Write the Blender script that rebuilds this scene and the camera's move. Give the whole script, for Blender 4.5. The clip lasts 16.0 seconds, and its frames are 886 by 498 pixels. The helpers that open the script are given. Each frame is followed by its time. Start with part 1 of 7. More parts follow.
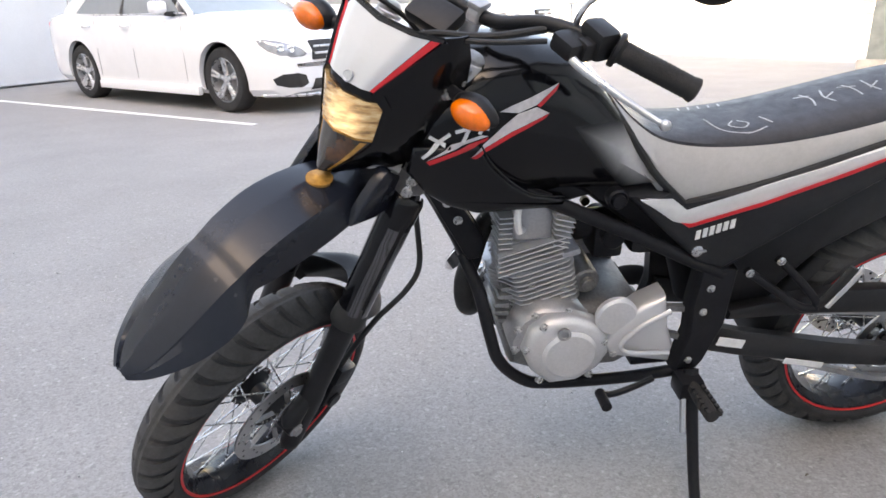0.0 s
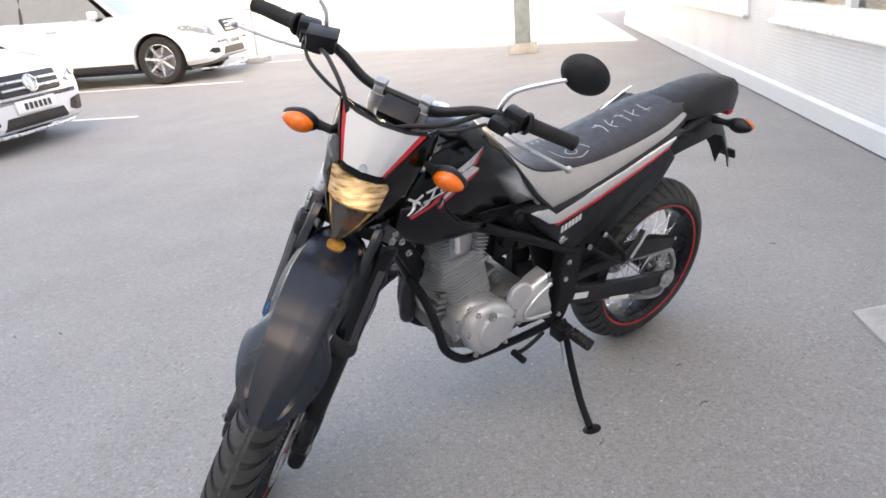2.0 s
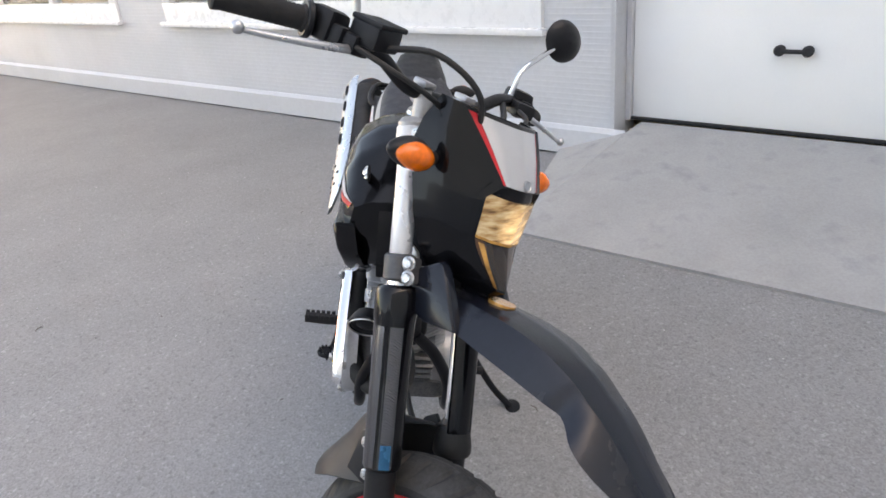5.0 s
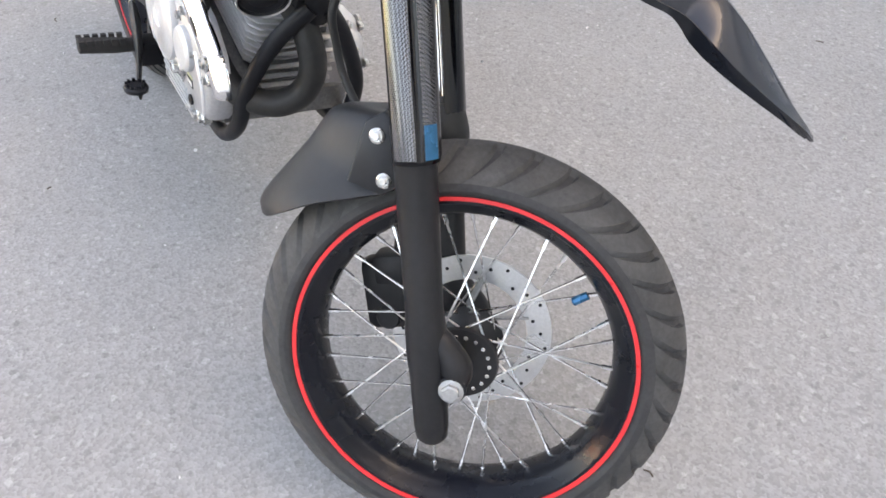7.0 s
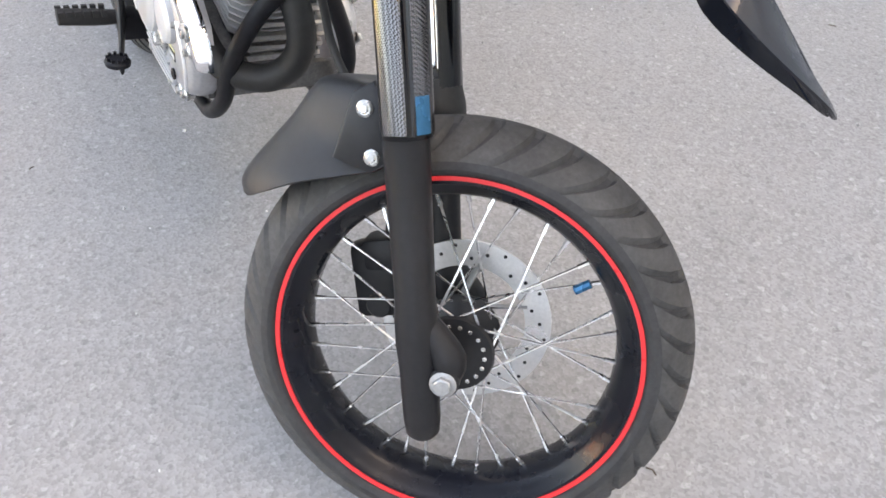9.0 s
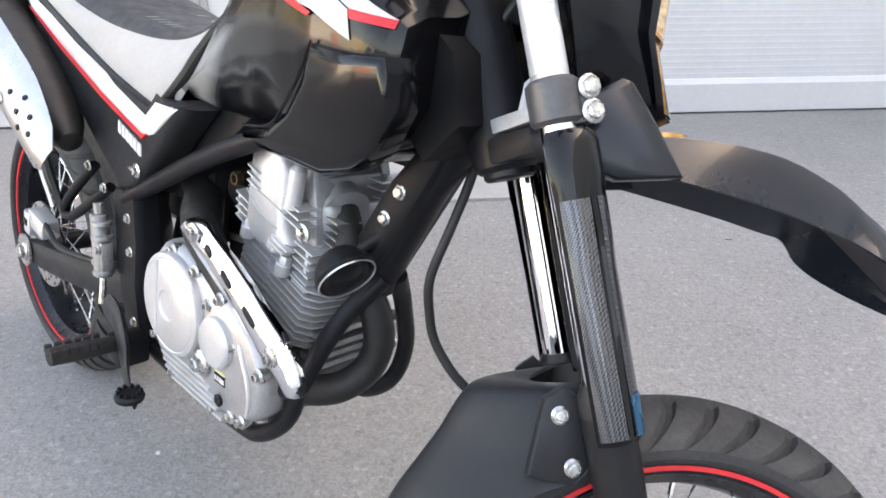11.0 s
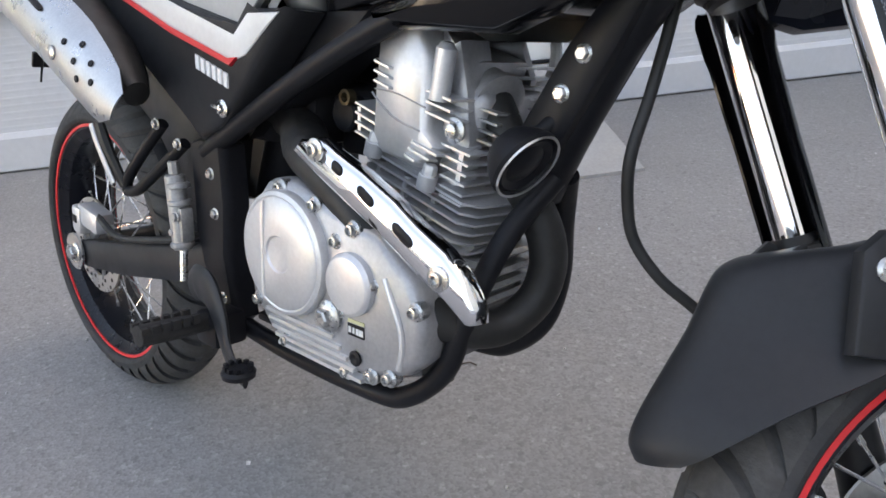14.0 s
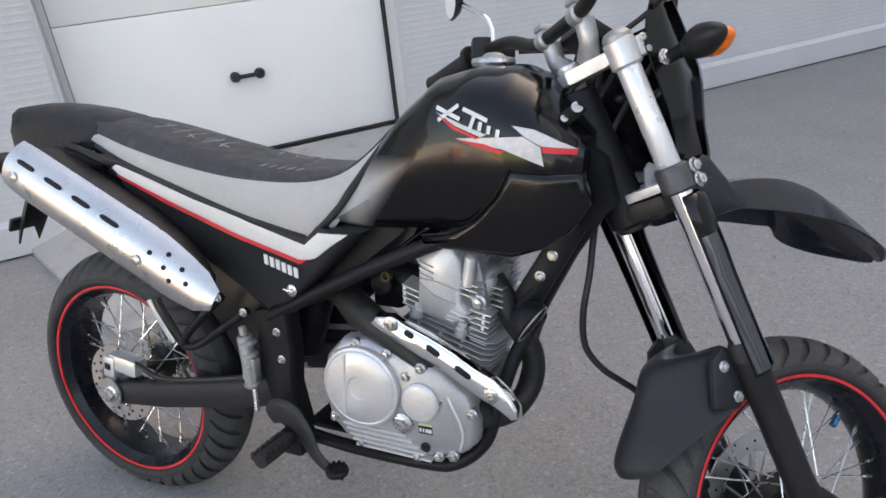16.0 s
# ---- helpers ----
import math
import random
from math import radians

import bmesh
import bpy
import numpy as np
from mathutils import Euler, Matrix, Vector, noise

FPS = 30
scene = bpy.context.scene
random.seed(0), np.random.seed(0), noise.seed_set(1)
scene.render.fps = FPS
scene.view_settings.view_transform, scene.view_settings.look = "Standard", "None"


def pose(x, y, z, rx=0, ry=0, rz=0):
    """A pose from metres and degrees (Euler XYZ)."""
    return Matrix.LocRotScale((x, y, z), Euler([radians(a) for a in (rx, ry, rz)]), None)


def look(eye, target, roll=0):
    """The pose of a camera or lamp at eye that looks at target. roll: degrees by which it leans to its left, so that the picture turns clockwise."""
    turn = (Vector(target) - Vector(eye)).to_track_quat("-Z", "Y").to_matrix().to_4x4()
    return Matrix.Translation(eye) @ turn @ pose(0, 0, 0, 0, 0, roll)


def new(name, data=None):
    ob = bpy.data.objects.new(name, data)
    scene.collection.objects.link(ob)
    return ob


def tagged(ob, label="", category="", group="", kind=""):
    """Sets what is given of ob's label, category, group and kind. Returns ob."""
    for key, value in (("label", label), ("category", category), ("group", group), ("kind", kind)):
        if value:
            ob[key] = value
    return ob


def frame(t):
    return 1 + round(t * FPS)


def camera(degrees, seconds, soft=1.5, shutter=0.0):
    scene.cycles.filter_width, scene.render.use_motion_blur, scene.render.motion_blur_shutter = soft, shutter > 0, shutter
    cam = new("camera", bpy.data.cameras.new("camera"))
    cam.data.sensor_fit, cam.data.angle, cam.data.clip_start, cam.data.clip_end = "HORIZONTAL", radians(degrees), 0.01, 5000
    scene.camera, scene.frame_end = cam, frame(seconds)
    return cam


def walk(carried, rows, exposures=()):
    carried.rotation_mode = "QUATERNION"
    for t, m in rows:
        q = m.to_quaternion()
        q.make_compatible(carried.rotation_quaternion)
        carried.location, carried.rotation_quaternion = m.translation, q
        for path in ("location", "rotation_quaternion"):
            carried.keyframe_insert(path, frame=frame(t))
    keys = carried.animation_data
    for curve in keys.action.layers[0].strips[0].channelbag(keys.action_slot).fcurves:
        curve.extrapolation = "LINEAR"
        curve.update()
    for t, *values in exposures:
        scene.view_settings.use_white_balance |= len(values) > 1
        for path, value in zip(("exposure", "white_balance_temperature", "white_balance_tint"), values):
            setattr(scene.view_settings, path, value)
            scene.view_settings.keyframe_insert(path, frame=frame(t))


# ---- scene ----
cam = camera(65.8, 16.0, soft=1.6)
PATH = [
    (0, (1.108, 1.348, 1.002), (0.887, -0.524, 0.333), -1.8),
    (0.5, (1.11, 1.616, 1.102), (0.799, -0.225, 0.386), -4.3),
    (1, (1.24, 1.673, 1.162), (0.699, -0.112, 0.441), -6.2),
    (1.5, (1.44, 1.612, 1.197), (0.727, -0.091, 0.428), -3.3),
    (2, (1.709, 1.505, 1.246), (0.702, -0.059, 0.511), -4.8),
    (2.5, (1.897, 1.306, 1.254), (0.762, -0.178, 0.539), -5.3),
    (3, (2.067, 1.107, 1.279), (0.7, -0.163, 0.559), -6.1),
    (3.5, (2.211, 0.853, 1.306), (0.621, -0.059, 0.505), -6.8),
    (3.7, (2.217, 0.755, 1.312), (0.558, -0.026, 0.513), -6.8),
    (5.8, (1.905, -0.033, 1.22), (0.224, 0.306, 0.19), -4.3),
    (6, (1.863, -0.073, 1.194), (0.237, 0.338, 0.105), -3.8),
    (6.5, (1.794, -0.178, 1.097), (0.399, 0.449, -0.191), -1.4),
    (7, (1.776, -0.22, 1.003), (0.6, 0.512, -0.439), 1.0),
    (7.5, (1.753, -0.208, 0.961), (0.646, 0.524, -0.535), 1.2),
    (8, (1.751, -0.191, 0.951), (0.662, 0.536, -0.561), 1.1),
    (8.5, (1.754, -0.187, 0.945), (0.65, 0.513, -0.569), 0.6),
    (9, (1.753, -0.195, 0.959), (0.594, 0.524, -0.504), 1.5),
    (9.5, (1.777, -0.305, 1.026), (0.534, 0.62, -0.239), 2.2),
    (9.7, (1.781, -0.364, 1.057), (0.522, 0.642, -0.129), 2.3),
    (11.8, (1.249, -0.4, 0.818), (0.152, 1.027, -0.053), -4.7),
    (12, (1.218, -0.403, 0.769), (0.17, 1.038, -0.139), -6.2),
    (12.5, (1.197, -0.412, 0.732), (0.129, 1.005, -0.192), -5.2),
    (13, (1.191, -0.426, 0.733), (0.079, 0.958, -0.188), -6.1),
    (13.5, (1.214, -0.44, 0.741), (0.043, 0.925, -0.135), -6.1),
    (14, (1.286, -0.468, 0.782), (0.039, 0.86, -0.042), -5.2),
    (14.5, (1.387, -0.53, 0.863), (0.05, 0.729, 0.071), -2.6),
    (15, (1.449, -0.667, 1.009), (0.172, 0.694, 0.29), -0.1),
    (15.5, (1.458, -0.865, 1.135), (0.438, 0.654, 0.327), -3.0),
    (16, (1.236, -0.865, 1.179), (0.436, 0.752, 0.316), -6.2),
]
walk(cam, [(t, look(eye, target, roll)) for t, eye, target, roll in PATH],
     [(t, e, k, 15) for t, e, k in ((0, 3.08, 9400), (1.5, 2.95, 9400), (2.5, 2.85, 9400), (3.0, 2.72, 9400), (3.5, 2.46, 9400), (6.0, 2.95, 9700), (7.0, 3.36, 10000), (8.0, 3.42, 10100), (9.0, 3.42, 10100), (9.7, 3.42, 10000), (12.0, 2.98, 9400), (12.5, 2.78, 9300), (13.0, 2.54, 9300), (13.5, 2.52, 9200), (14.5, 2.64, 9400), (15.2, 2.65, 9400), (16.0, 2.42, 9400))])

# ---- light: a clear day, the yard lies in the shade of a block ----
world = bpy.data.worlds.new("sky")
scene.world = world
world.use_nodes = True
wn = world.node_tree.nodes
sky = wn.new("ShaderNodeTexSky")
sky.sky_type = "NISHITA"
sky.sun_disc = False
SUN_ELEV = radians(36)
# the sun stands along the building's line, beyond the shading block
D = Vector((0.65, 0.76, 0))
N = Vector((-0.76, 0.65, 0))
sky.sun_elevation = SUN_ELEV
sky.sun_rotation = math.atan2(D.x, D.y)
sky.air_density, sky.dust_density = 1.0, 3.0
world.node_tree.links.new(sky.outputs[0], wn["Background"].inputs[0])
wn["Background"].inputs[1].default_value = 0.15
sun = new("sun", bpy.data.lights.new("sun", "SUN"))
sun.data.energy, sun.data.angle, sun.data.color = 4.5, radians(0.5), (1, 0.985, 0.96)
sun.matrix_world = look((D * math.cos(SUN_ELEV) + Vector((0, 0, math.sin(SUN_ELEV)))) * 30, (0, 0, 0))


# ---- small tools ----
def P(*rows):
    return [Vector(r) for r in rows]


def part(name, bm, material, parent=None, label="", smooth=None, m=None, category="", group="", kind=""):
    """Links a bmesh as one mesh object; smooth: the angle up to which edges are shaded round."""
    if m is not None:
        bm.transform(m)
    bmesh.ops.recalc_face_normals(bm, faces=bm.faces)
    me = bpy.data.meshes.new(name)
    if smooth:
        for f in bm.faces:
            f.smooth = True
        for e in bm.edges:
            if len(e.link_faces) == 2 and e.calc_face_angle(0) > radians(smooth):
                e.smooth = False
    bm.to_mesh(me)
    bm.free()
    for mat in material if isinstance(material, (list, tuple)) else [material]:
        me.materials.append(mat)
    ob = new(name, me)
    if parent is not None:
        ob.parent = parent
    return tagged(ob, label, category, group, kind)


def spline(pts, per=8, closed=False):
    """Catmull-Rom points through pts."""
    pts = [Vector(p) for p in pts]
    n = len(pts)
    out = []
    for i in range(n if closed else n - 1):
        p1, p2 = pts[i], pts[(i + 1) % n]
        p0 = pts[i - 1] if (i or closed) else p1 * 2 - p2
        p3 = pts[(i + 2) % n] if (i + 2 < n or closed) else p2 * 2 - p1
        for k in range(per):
            t = k / per
            out.append(0.5 * ((2 * p1) + (p2 - p0) * t + (2 * p0 - 5 * p1 + 4 * p2 - p3) * t * t + (3 * p1 - p0 - 3 * p2 + p3) * t ** 3))
    if not closed:
        out.append(pts[-1])
    return out


def rings(bm, loops, cap=True, closed=False):
    """Skins a row of rings of equal length."""
    vs = [[bm.verts.new(p) for p in loop] for loop in loops]
    k = len(vs[0])
    pairs = list(zip(vs, vs[1:])) + ([(vs[-1], vs[0])] if closed else [])
    for a, b in pairs:
        for i in range(k):
            bm.faces.new((a[i], a[(i + 1) % k], b[(i + 1) % k], b[i]))
    if cap and not closed:
        bm.faces.new(vs[0][::-1])
        bm.faces.new(vs[-1])
    return bm


def tube(pts, r, n=12, per=0, flat=1.0, bm=None):
    """A bar along pts; r: a radius or one for each point; per: spline steps; flat: the section's second axis."""
    bm = bm or bmesh.new()
    pts = [Vector(p) for p in pts]
    rs = list(r) if isinstance(r, (list, tuple)) else [r] * len(pts)
    if per:
        m = len(pts)
        fine = spline(pts, per)
        rs = [float(np.interp(i / per, range(m), rs)) for i in range(len(fine))]
        pts = fine
    up = None
    loops = []
    for i, p in enumerate(pts):
        way = (pts[min(i + 1, len(pts) - 1)] - pts[max(i - 1, 0)]).normalized()
        if up is None:
            up = way.orthogonal().normalized()
            if abs(way.y) < 0.9:
                up = (Vector((0, 1, 0)) - way * way.y).normalized()
        up = (up - way * up.dot(way)).normalized()
        side = way.cross(up)
        loops.append([p + (up * math.cos(a) * flat + side * math.sin(a)) * rs[i] for a in (2 * math.pi * k / n for k in range(n))])
    return rings(bm, loops)


def lathe(profile, n=32, m=None, bm=None, close=False):
    """Revolves (radius, height) pairs about z, then moves by m; close: the profile is a loop."""
    bm = bm or bmesh.new()
    loops = [[Vector((r * math.cos(2 * math.pi * k / n), r * math.sin(2 * math.pi * k / n), h)) for k in range(n)] for r, h in profile]
    if m is not None:
        loops = [[m @ p for p in loop] for loop in loops]
    return rings(bm, loops, closed=close)


def along(a, b):
    """A matrix whose z axis runs from a to b, with its origin at a."""
    a, b = Vector(a), Vector(b)
    return Matrix.Translation(a) @ (b - a).to_track_quat("Z", "Y").to_matrix().to_4x4()


def rod(a, b, r, n=14, bevel=0.0, bm=None):
    """A round bar from a to b with eased ends."""
    h = (Vector(b) - Vector(a)).length
    e = bevel or min(r * 0.15, h * 0.2)
    return lathe([(r - e, 0), (r, e), (r, h - e), (r - e, h)], n, along(a, b), bm)


def box(size, at=(0, 0, 0), rot=(0, 0, 0), bevel=0.0, seg=2, bm=None):
    b = bmesh.new()
    bmesh.ops.create_cube(b, size=1)
    bmesh.ops.scale(b, vec=Vector(size), verts=b.verts)
    if bevel:
        bmesh.ops.bevel(b, geom=b.edges[:], offset=bevel, segments=seg, profile=0.6, affect="EDGES")
    b.transform(pose(*at, *rot))
    if bm is None:
        return b
    return join(bm, b)


def join(bm, other):
    me = bpy.data.meshes.new("joined")
    other.to_mesh(me)
    other.free()
    bm.from_mesh(me)
    bpy.data.meshes.remove(me)
    return bm


def plate(outline, thick, m=None, bevel=0.0, holes=(), bm=None):
    """A plate from a 2D outline in its own xy plane, thick along z about 0, with optional round bevel."""
    b = bmesh.new()
    low = [b.verts.new((x, y, -thick / 2)) for x, y in outline]
    top = [b.verts.new((x, y, thick / 2)) for x, y in outline]
    b.faces.new(low[::-1])
    b.faces.new(top)
    k = len(low)
    for i in range(k):
        b.faces.new((low[i], low[(i + 1) % k], top[(i + 1) % k], top[i]))
    if bevel:
        rim = [e for e in b.edges if abs(e.verts[0].co.z - e.verts[1].co.z) < 1e-6]
        bmesh.ops.bevel(b, geom=rim, offset=bevel, segments=2, profile=0.6, affect="EDGES")
    if m is not None:
        b.transform(m)
    return b if bm is None else join(bm, b)


# side(): the plane of the motorcycle's long side: 2D (x, z) at depth y
def side(y, thick_up=1):
    return Matrix(((1, 0, 0, 0), (0, 0, -1, y), (0, 1, 0, 0), (0, 0, 0, 1)))


def grid_sheet(cols, thick=0.0):
    """A sheet through columns of points (all of equal length), thickened inwards along its normals."""
    bm = bmesh.new()
    vs = [[bm.verts.new(p) for p in c] for c in cols]
    for a, b in zip(vs, vs[1:]):
        for i in range(len(a) - 1):
            bm.faces.new((a[i], a[i + 1], b[i + 1], b[i]))
    if thick:
        bmesh.ops.recalc_face_normals(bm, faces=bm.faces)
        bmesh.ops.solidify(bm, geom=bm.faces[:], thickness=thick)
    return bm


def hexbolt(at, way, r=0.008, h=0.006, washer=True, bm=None):
    """A flanged hexagon bolt head standing at a point, pointing along way."""
    m = along(at, Vector(at) + Vector(way))
    bm = bm or bmesh.new()
    if washer:
        lathe([(r * 1.3, 0), (r * 1.35, h * 0.2), (r * 1.1, h * 0.35)], 16, m, bm)
    lathe([(r, h * 0.2), (r, h * 0.85), (r * 0.82, h)], 6, m, bm)
    return bm


# ---- materials ----
def material(name, base, rough=0.5, metal=0.0, vary=0.15, scale=8.0, fine=120.0, bump=0.0, bump_scale=200.0, rough_vary=0.1,
             coat=0.0, spots=None, emit=None, transmission=0.0, ior=1.45, coords="Object", spec=0.5):
    """A surface with colour and gloss that vary at two scales, and a fine relief."""
    mat = bpy.data.materials.new(name)
    mat.use_nodes = True
    nt = mat.node_tree
    b = nt.nodes["Principled BSDF"]
    tc = nt.nodes.new("ShaderNodeTexCoord")

    def noise_at(s, detail=4.0, rough_=0.6):
        n = nt.nodes.new("ShaderNodeTexNoise")
        n.inputs["Scale"].default_value, n.inputs["Detail"].default_value, n.inputs["Roughness"].default_value = s, detail, rough_
        nt.links.new(tc.outputs[coords], n.inputs["Vector"])
        return n.outputs["Fac"]

    def ramp(value, lo, hi, a=0.3, z=0.7):
        r = nt.nodes.new("ShaderNodeMapRange")
        r.inputs[1].default_value, r.inputs[2].default_value, r.inputs[3].default_value, r.inputs[4].default_value = a, z, lo, hi
        nt.links.new(value, r.inputs[0])
        return r.outputs[0]

    def mult(x, y):
        n = nt.nodes.new("ShaderNodeMath")
        n.operation = "MULTIPLY"
        nt.links.new(x, n.inputs[0])
        nt.links.new(y, n.inputs[1])
        return n.outputs[0]

    big, small = noise_at(scale), noise_at(fine, 2)
    shade = mult(ramp(big, 1 - vary, 1 + vary), ramp(small, 1 - vary * 0.6, 1 + vary * 0.6))
    mix = nt.nodes.new("ShaderNodeVectorMath")
    mix.operation = "SCALE"
    mix.inputs[0].default_value = base[:3]
    nt.links.new(shade, mix.inputs["Scale"])
    colour = mix.outputs[0]
    if spots:
        tint, size, lo, hi = spots
        mx = nt.nodes.new("ShaderNodeMix")
        mx.data_type = "RGBA"
        nt.links.new(ramp(noise_at(size, 5), 0, 1, lo, hi), mx.inputs[0])
        nt.links.new(colour, mx.inputs[6])
        mx.inputs[7].default_value = (*tint, 1)
        colour = mx.outputs[2]
    nt.links.new(colour, b.inputs["Base Color"])
    nt.links.new(ramp(noise_at(scale * 2.3), max(rough - rough_vary, 0.02), min(rough + rough_vary, 1)), b.inputs["Roughness"])
    b.inputs["Metallic"].default_value = metal
    b.inputs["Coat Weight"].default_value = coat
    b.inputs["Coat Roughness"].default_value = 0.06
    b.inputs["Specular IOR Level"].default_value = spec
    b.inputs["IOR"].default_value = ior
    b.inputs["Transmission Weight"].default_value = transmission
    if emit:
        b.inputs["Emission Color"].default_value = (*emit[0], 1)
        b.inputs["Emission Strength"].default_value = emit[1]
    if bump:
        bp = nt.nodes.new("ShaderNodeBump")
        bp.inputs["Strength"].default_value, bp.inputs["Distance"].default_value = bump, 0.002
        nt.links.new(noise_at(bump_scale, 3), bp.inputs["Height"])
        nt.links.new(bp.outputs[0], b.inputs["Normal"])
    return mat




def asphalt():
    """Worn asphalt: stones of mixed grey in a paler binder, with large faint stains, hairline cracks and grit."""
    mat = material("worn_asphalt", (0.252, 0.247, 0.246), 0.92, vary=0.035, scale=0.55, fine=45)
    nt = mat.node_tree
    b = nt.nodes["Principled BSDF"]
    tc = nt.nodes.new("ShaderNodeTexCoord")
    base = b.inputs["Base Color"].links[0].from_socket

    def voro(scale, feature="F1"):
        v = nt.nodes.new("ShaderNodeTexVoronoi")
        v.feature = feature
        v.inputs["Scale"].default_value = scale
        nt.links.new(tc.outputs["Object"], v.inputs["Vector"])
        return v

    def mapped(sock, a, z, lo, hi):
        r = nt.nodes.new("ShaderNodeMapRange")
        for i, x in enumerate((a, z, lo, hi), 1):
            r.inputs[i].default_value = x
        nt.links.new(sock, r.inputs[0])
        return r.outputs[0]

    def times(x, y):
        n_ = nt.nodes.new("ShaderNodeMath")
        n_.operation = "MULTIPLY"
        nt.links.new(x, n_.inputs[0])
        nt.links.new(y, n_.inputs[1])
        return n_.outputs[0]

    stones, grit = voro(200), voro(105)
    sep = nt.nodes.new("ShaderNodeSeparateColor")
    nt.links.new(stones.outputs["Color"], sep.inputs[0])
    f = mapped(sep.outputs[0], 0, 1, 0.85, 1.15)
    sep2 = nt.nodes.new("ShaderNodeSeparateColor")
    nt.links.new(grit.outputs["Color"], sep2.inputs[0])
    f = times(f, mapped(sep2.outputs[1], 0.90, 0.99, 1.0, 1.24))
    f = times(f, mapped(sep2.outputs[2], 0.0, 0.08, 0.82, 1.0))
    stain = nt.nodes.new("ShaderNodeTexNoise")
    stain.inputs["Scale"].default_value, stain.inputs["Detail"].default_value = 2.2, 6
    nt.links.new(tc.outputs["Object"], stain.inputs["Vector"])
    f = times(f, mapped(stain.outputs["Fac"], 0.32, 0.62, 0.955, 1.03))
    sc = nt.nodes.new("ShaderNodeVectorMath")
    sc.operation = "SCALE"
    nt.links.new(base, sc.inputs[0])
    nt.links.new(f, sc.inputs["Scale"])
    nt.links.new(sc.outputs[0], b.inputs["Base Color"])
    bp_ = nt.nodes.new("ShaderNodeBump")
    bp_.inputs["Strength"].default_value, bp_.inputs["Distance"].default_value = 0.32, 0.002
    nt.links.new(stones.outputs["Distance"], bp_.inputs["Height"])
    nt.links.new(bp_.outputs[0], b.inputs["Normal"])
    return mat


ASPHALT = asphalt()
SLAB = material("pale_concrete", (0.36, 0.355, 0.345), 0.9, vary=0.10, scale=3, fine=90, bump=0.3, bump_scale=120, spots=((0.27, 0.27, 0.27), 6, 0.55, 0.75))
SIDING = material("grey_painted_siding", (0.56, 0.57, 0.59), 0.45, vary=0.05, scale=1.5, fine=40)
WALLPAINT = material("grey_wall_paint", (0.55, 0.56, 0.58), 0.6, vary=0.06, scale=1.2, fine=60, bump=0.1)
WHITE_PVC = material("white_window_plastic", (0.80, 0.80, 0.80), 0.3, vary=0.03)
DOOR_WHITE = material("white_door_panel", (0.86, 0.86, 0.85), 0.4, vary=0.04, scale=1.0, fine=300, bump=0.15, bump_scale=300)
BLACK_SEAL = material("black_rubber_seal", (0.02, 0.02, 0.022), 0.7)
GLASS_WIN = material("window_glass", (0.9, 0.92, 0.92), 0.03, vary=0.01, rough_vary=0.01, transmission=1.0, ior=1.45)
LINE_WHITE = material("worn_line_paint", (0.72, 0.72, 0.71), 0.8, vary=0.15, scale=6, fine=90, spots=((0.3, 0.3, 0.3), 60, 0.6, 0.75))
POST_GREY = material("grey_green_post_paint", (0.22, 0.26, 0.27), 0.5)
STEEL_GALV = material("galvanised_steel", (0.62, 0.63, 0.64), 0.45, metal=0.6)
BLOCK_PALE = material("pale_plaster", (0.51, 0.52, 0.53), 0.85, vary=0.08, scale=0.6, fine=20, bump=0.2)
ROOM_WARM = material("warm_interior", (0.55, 0.42, 0.25), 0.8, vary=0.4, scale=2.5, fine=9)

# ---- the yard and the building ----
WM = Matrix.Translation(N * 1.88) @ Matrix(((D.x, N.x, 0, 0), (D.y, N.y, 0, 0), (0, 0, 1, 0), (0, 0, 0, 1)))


def slab_box(u0, u1, v0, v1, z0, z1, bm=None, bevel=0.0):
    """A block in the building's own directions: u along the wall, v into the building."""
    return box((u1 - u0, v1 - v0, z1 - z0), ((u0 + u1) / 2, (v0 + v1) / 2, (z0 + z1) / 2), bevel=bevel, bm=bm)


def structure(name, bm, mat, label, smooth=None):
    return part(name, bm, mat, None, label, smooth, WM, kind="structure")


g = bmesh.new()
bmesh.ops.create_grid(g, x_segments=8, y_segments=8, size=400)
part("ground", g, ASPHALT, None, "worn grey asphalt yard with small pale chips", kind="structure")

END = -13.5
DOOR = (-0.10, 1.47)
WIN_A, WIN_B = (-4.25, -0.515), (-12.6, -5.05)
SILL, HEAD = 0.705, 2.05
b = bmesh.new()
slab_box(END, WIN_B[0], 0, 0.25, 0, 3.4, b)
slab_box(*WIN_B, 0, 0.25, 0, SILL, b)
slab_box(*WIN_B, 0, 0.25, HEAD, 3.4, b)
slab_box(WIN_B[1], WIN_A[0], 0, 0.25, 0, 3.4, b)
slab_box(*WIN_A, 0, 0.25, 0, SILL, b)
slab_box(*WIN_A, 0, 0.25, HEAD, 3.4, b)
slab_box(WIN_A[1], DOOR[0], 0, 0.25, 0, 3.4, b)
slab_box(*DOOR, 0, 0.25, 2.3, 3.4, b)
slab_box(DOOR[1], 9.0, 0, 0.25, 0, 3.4, b)
structure("wall_front", b, WALLPAINT, "light grey workshop wall with window and door openings")
b = bmesh.new()
slab_box(END, 9.0, 5.0, 5.25, 0, 3.4, b)
slab_box(END, END + 0.25, 0.25, 5.0, 0, 3.4, b)
slab_box(8.75, 9.0, 0.25, 5.0, 0, 3.4, b)
structure("wall_back", b, WALLPAINT, "plain grey walls closing the workshop behind")
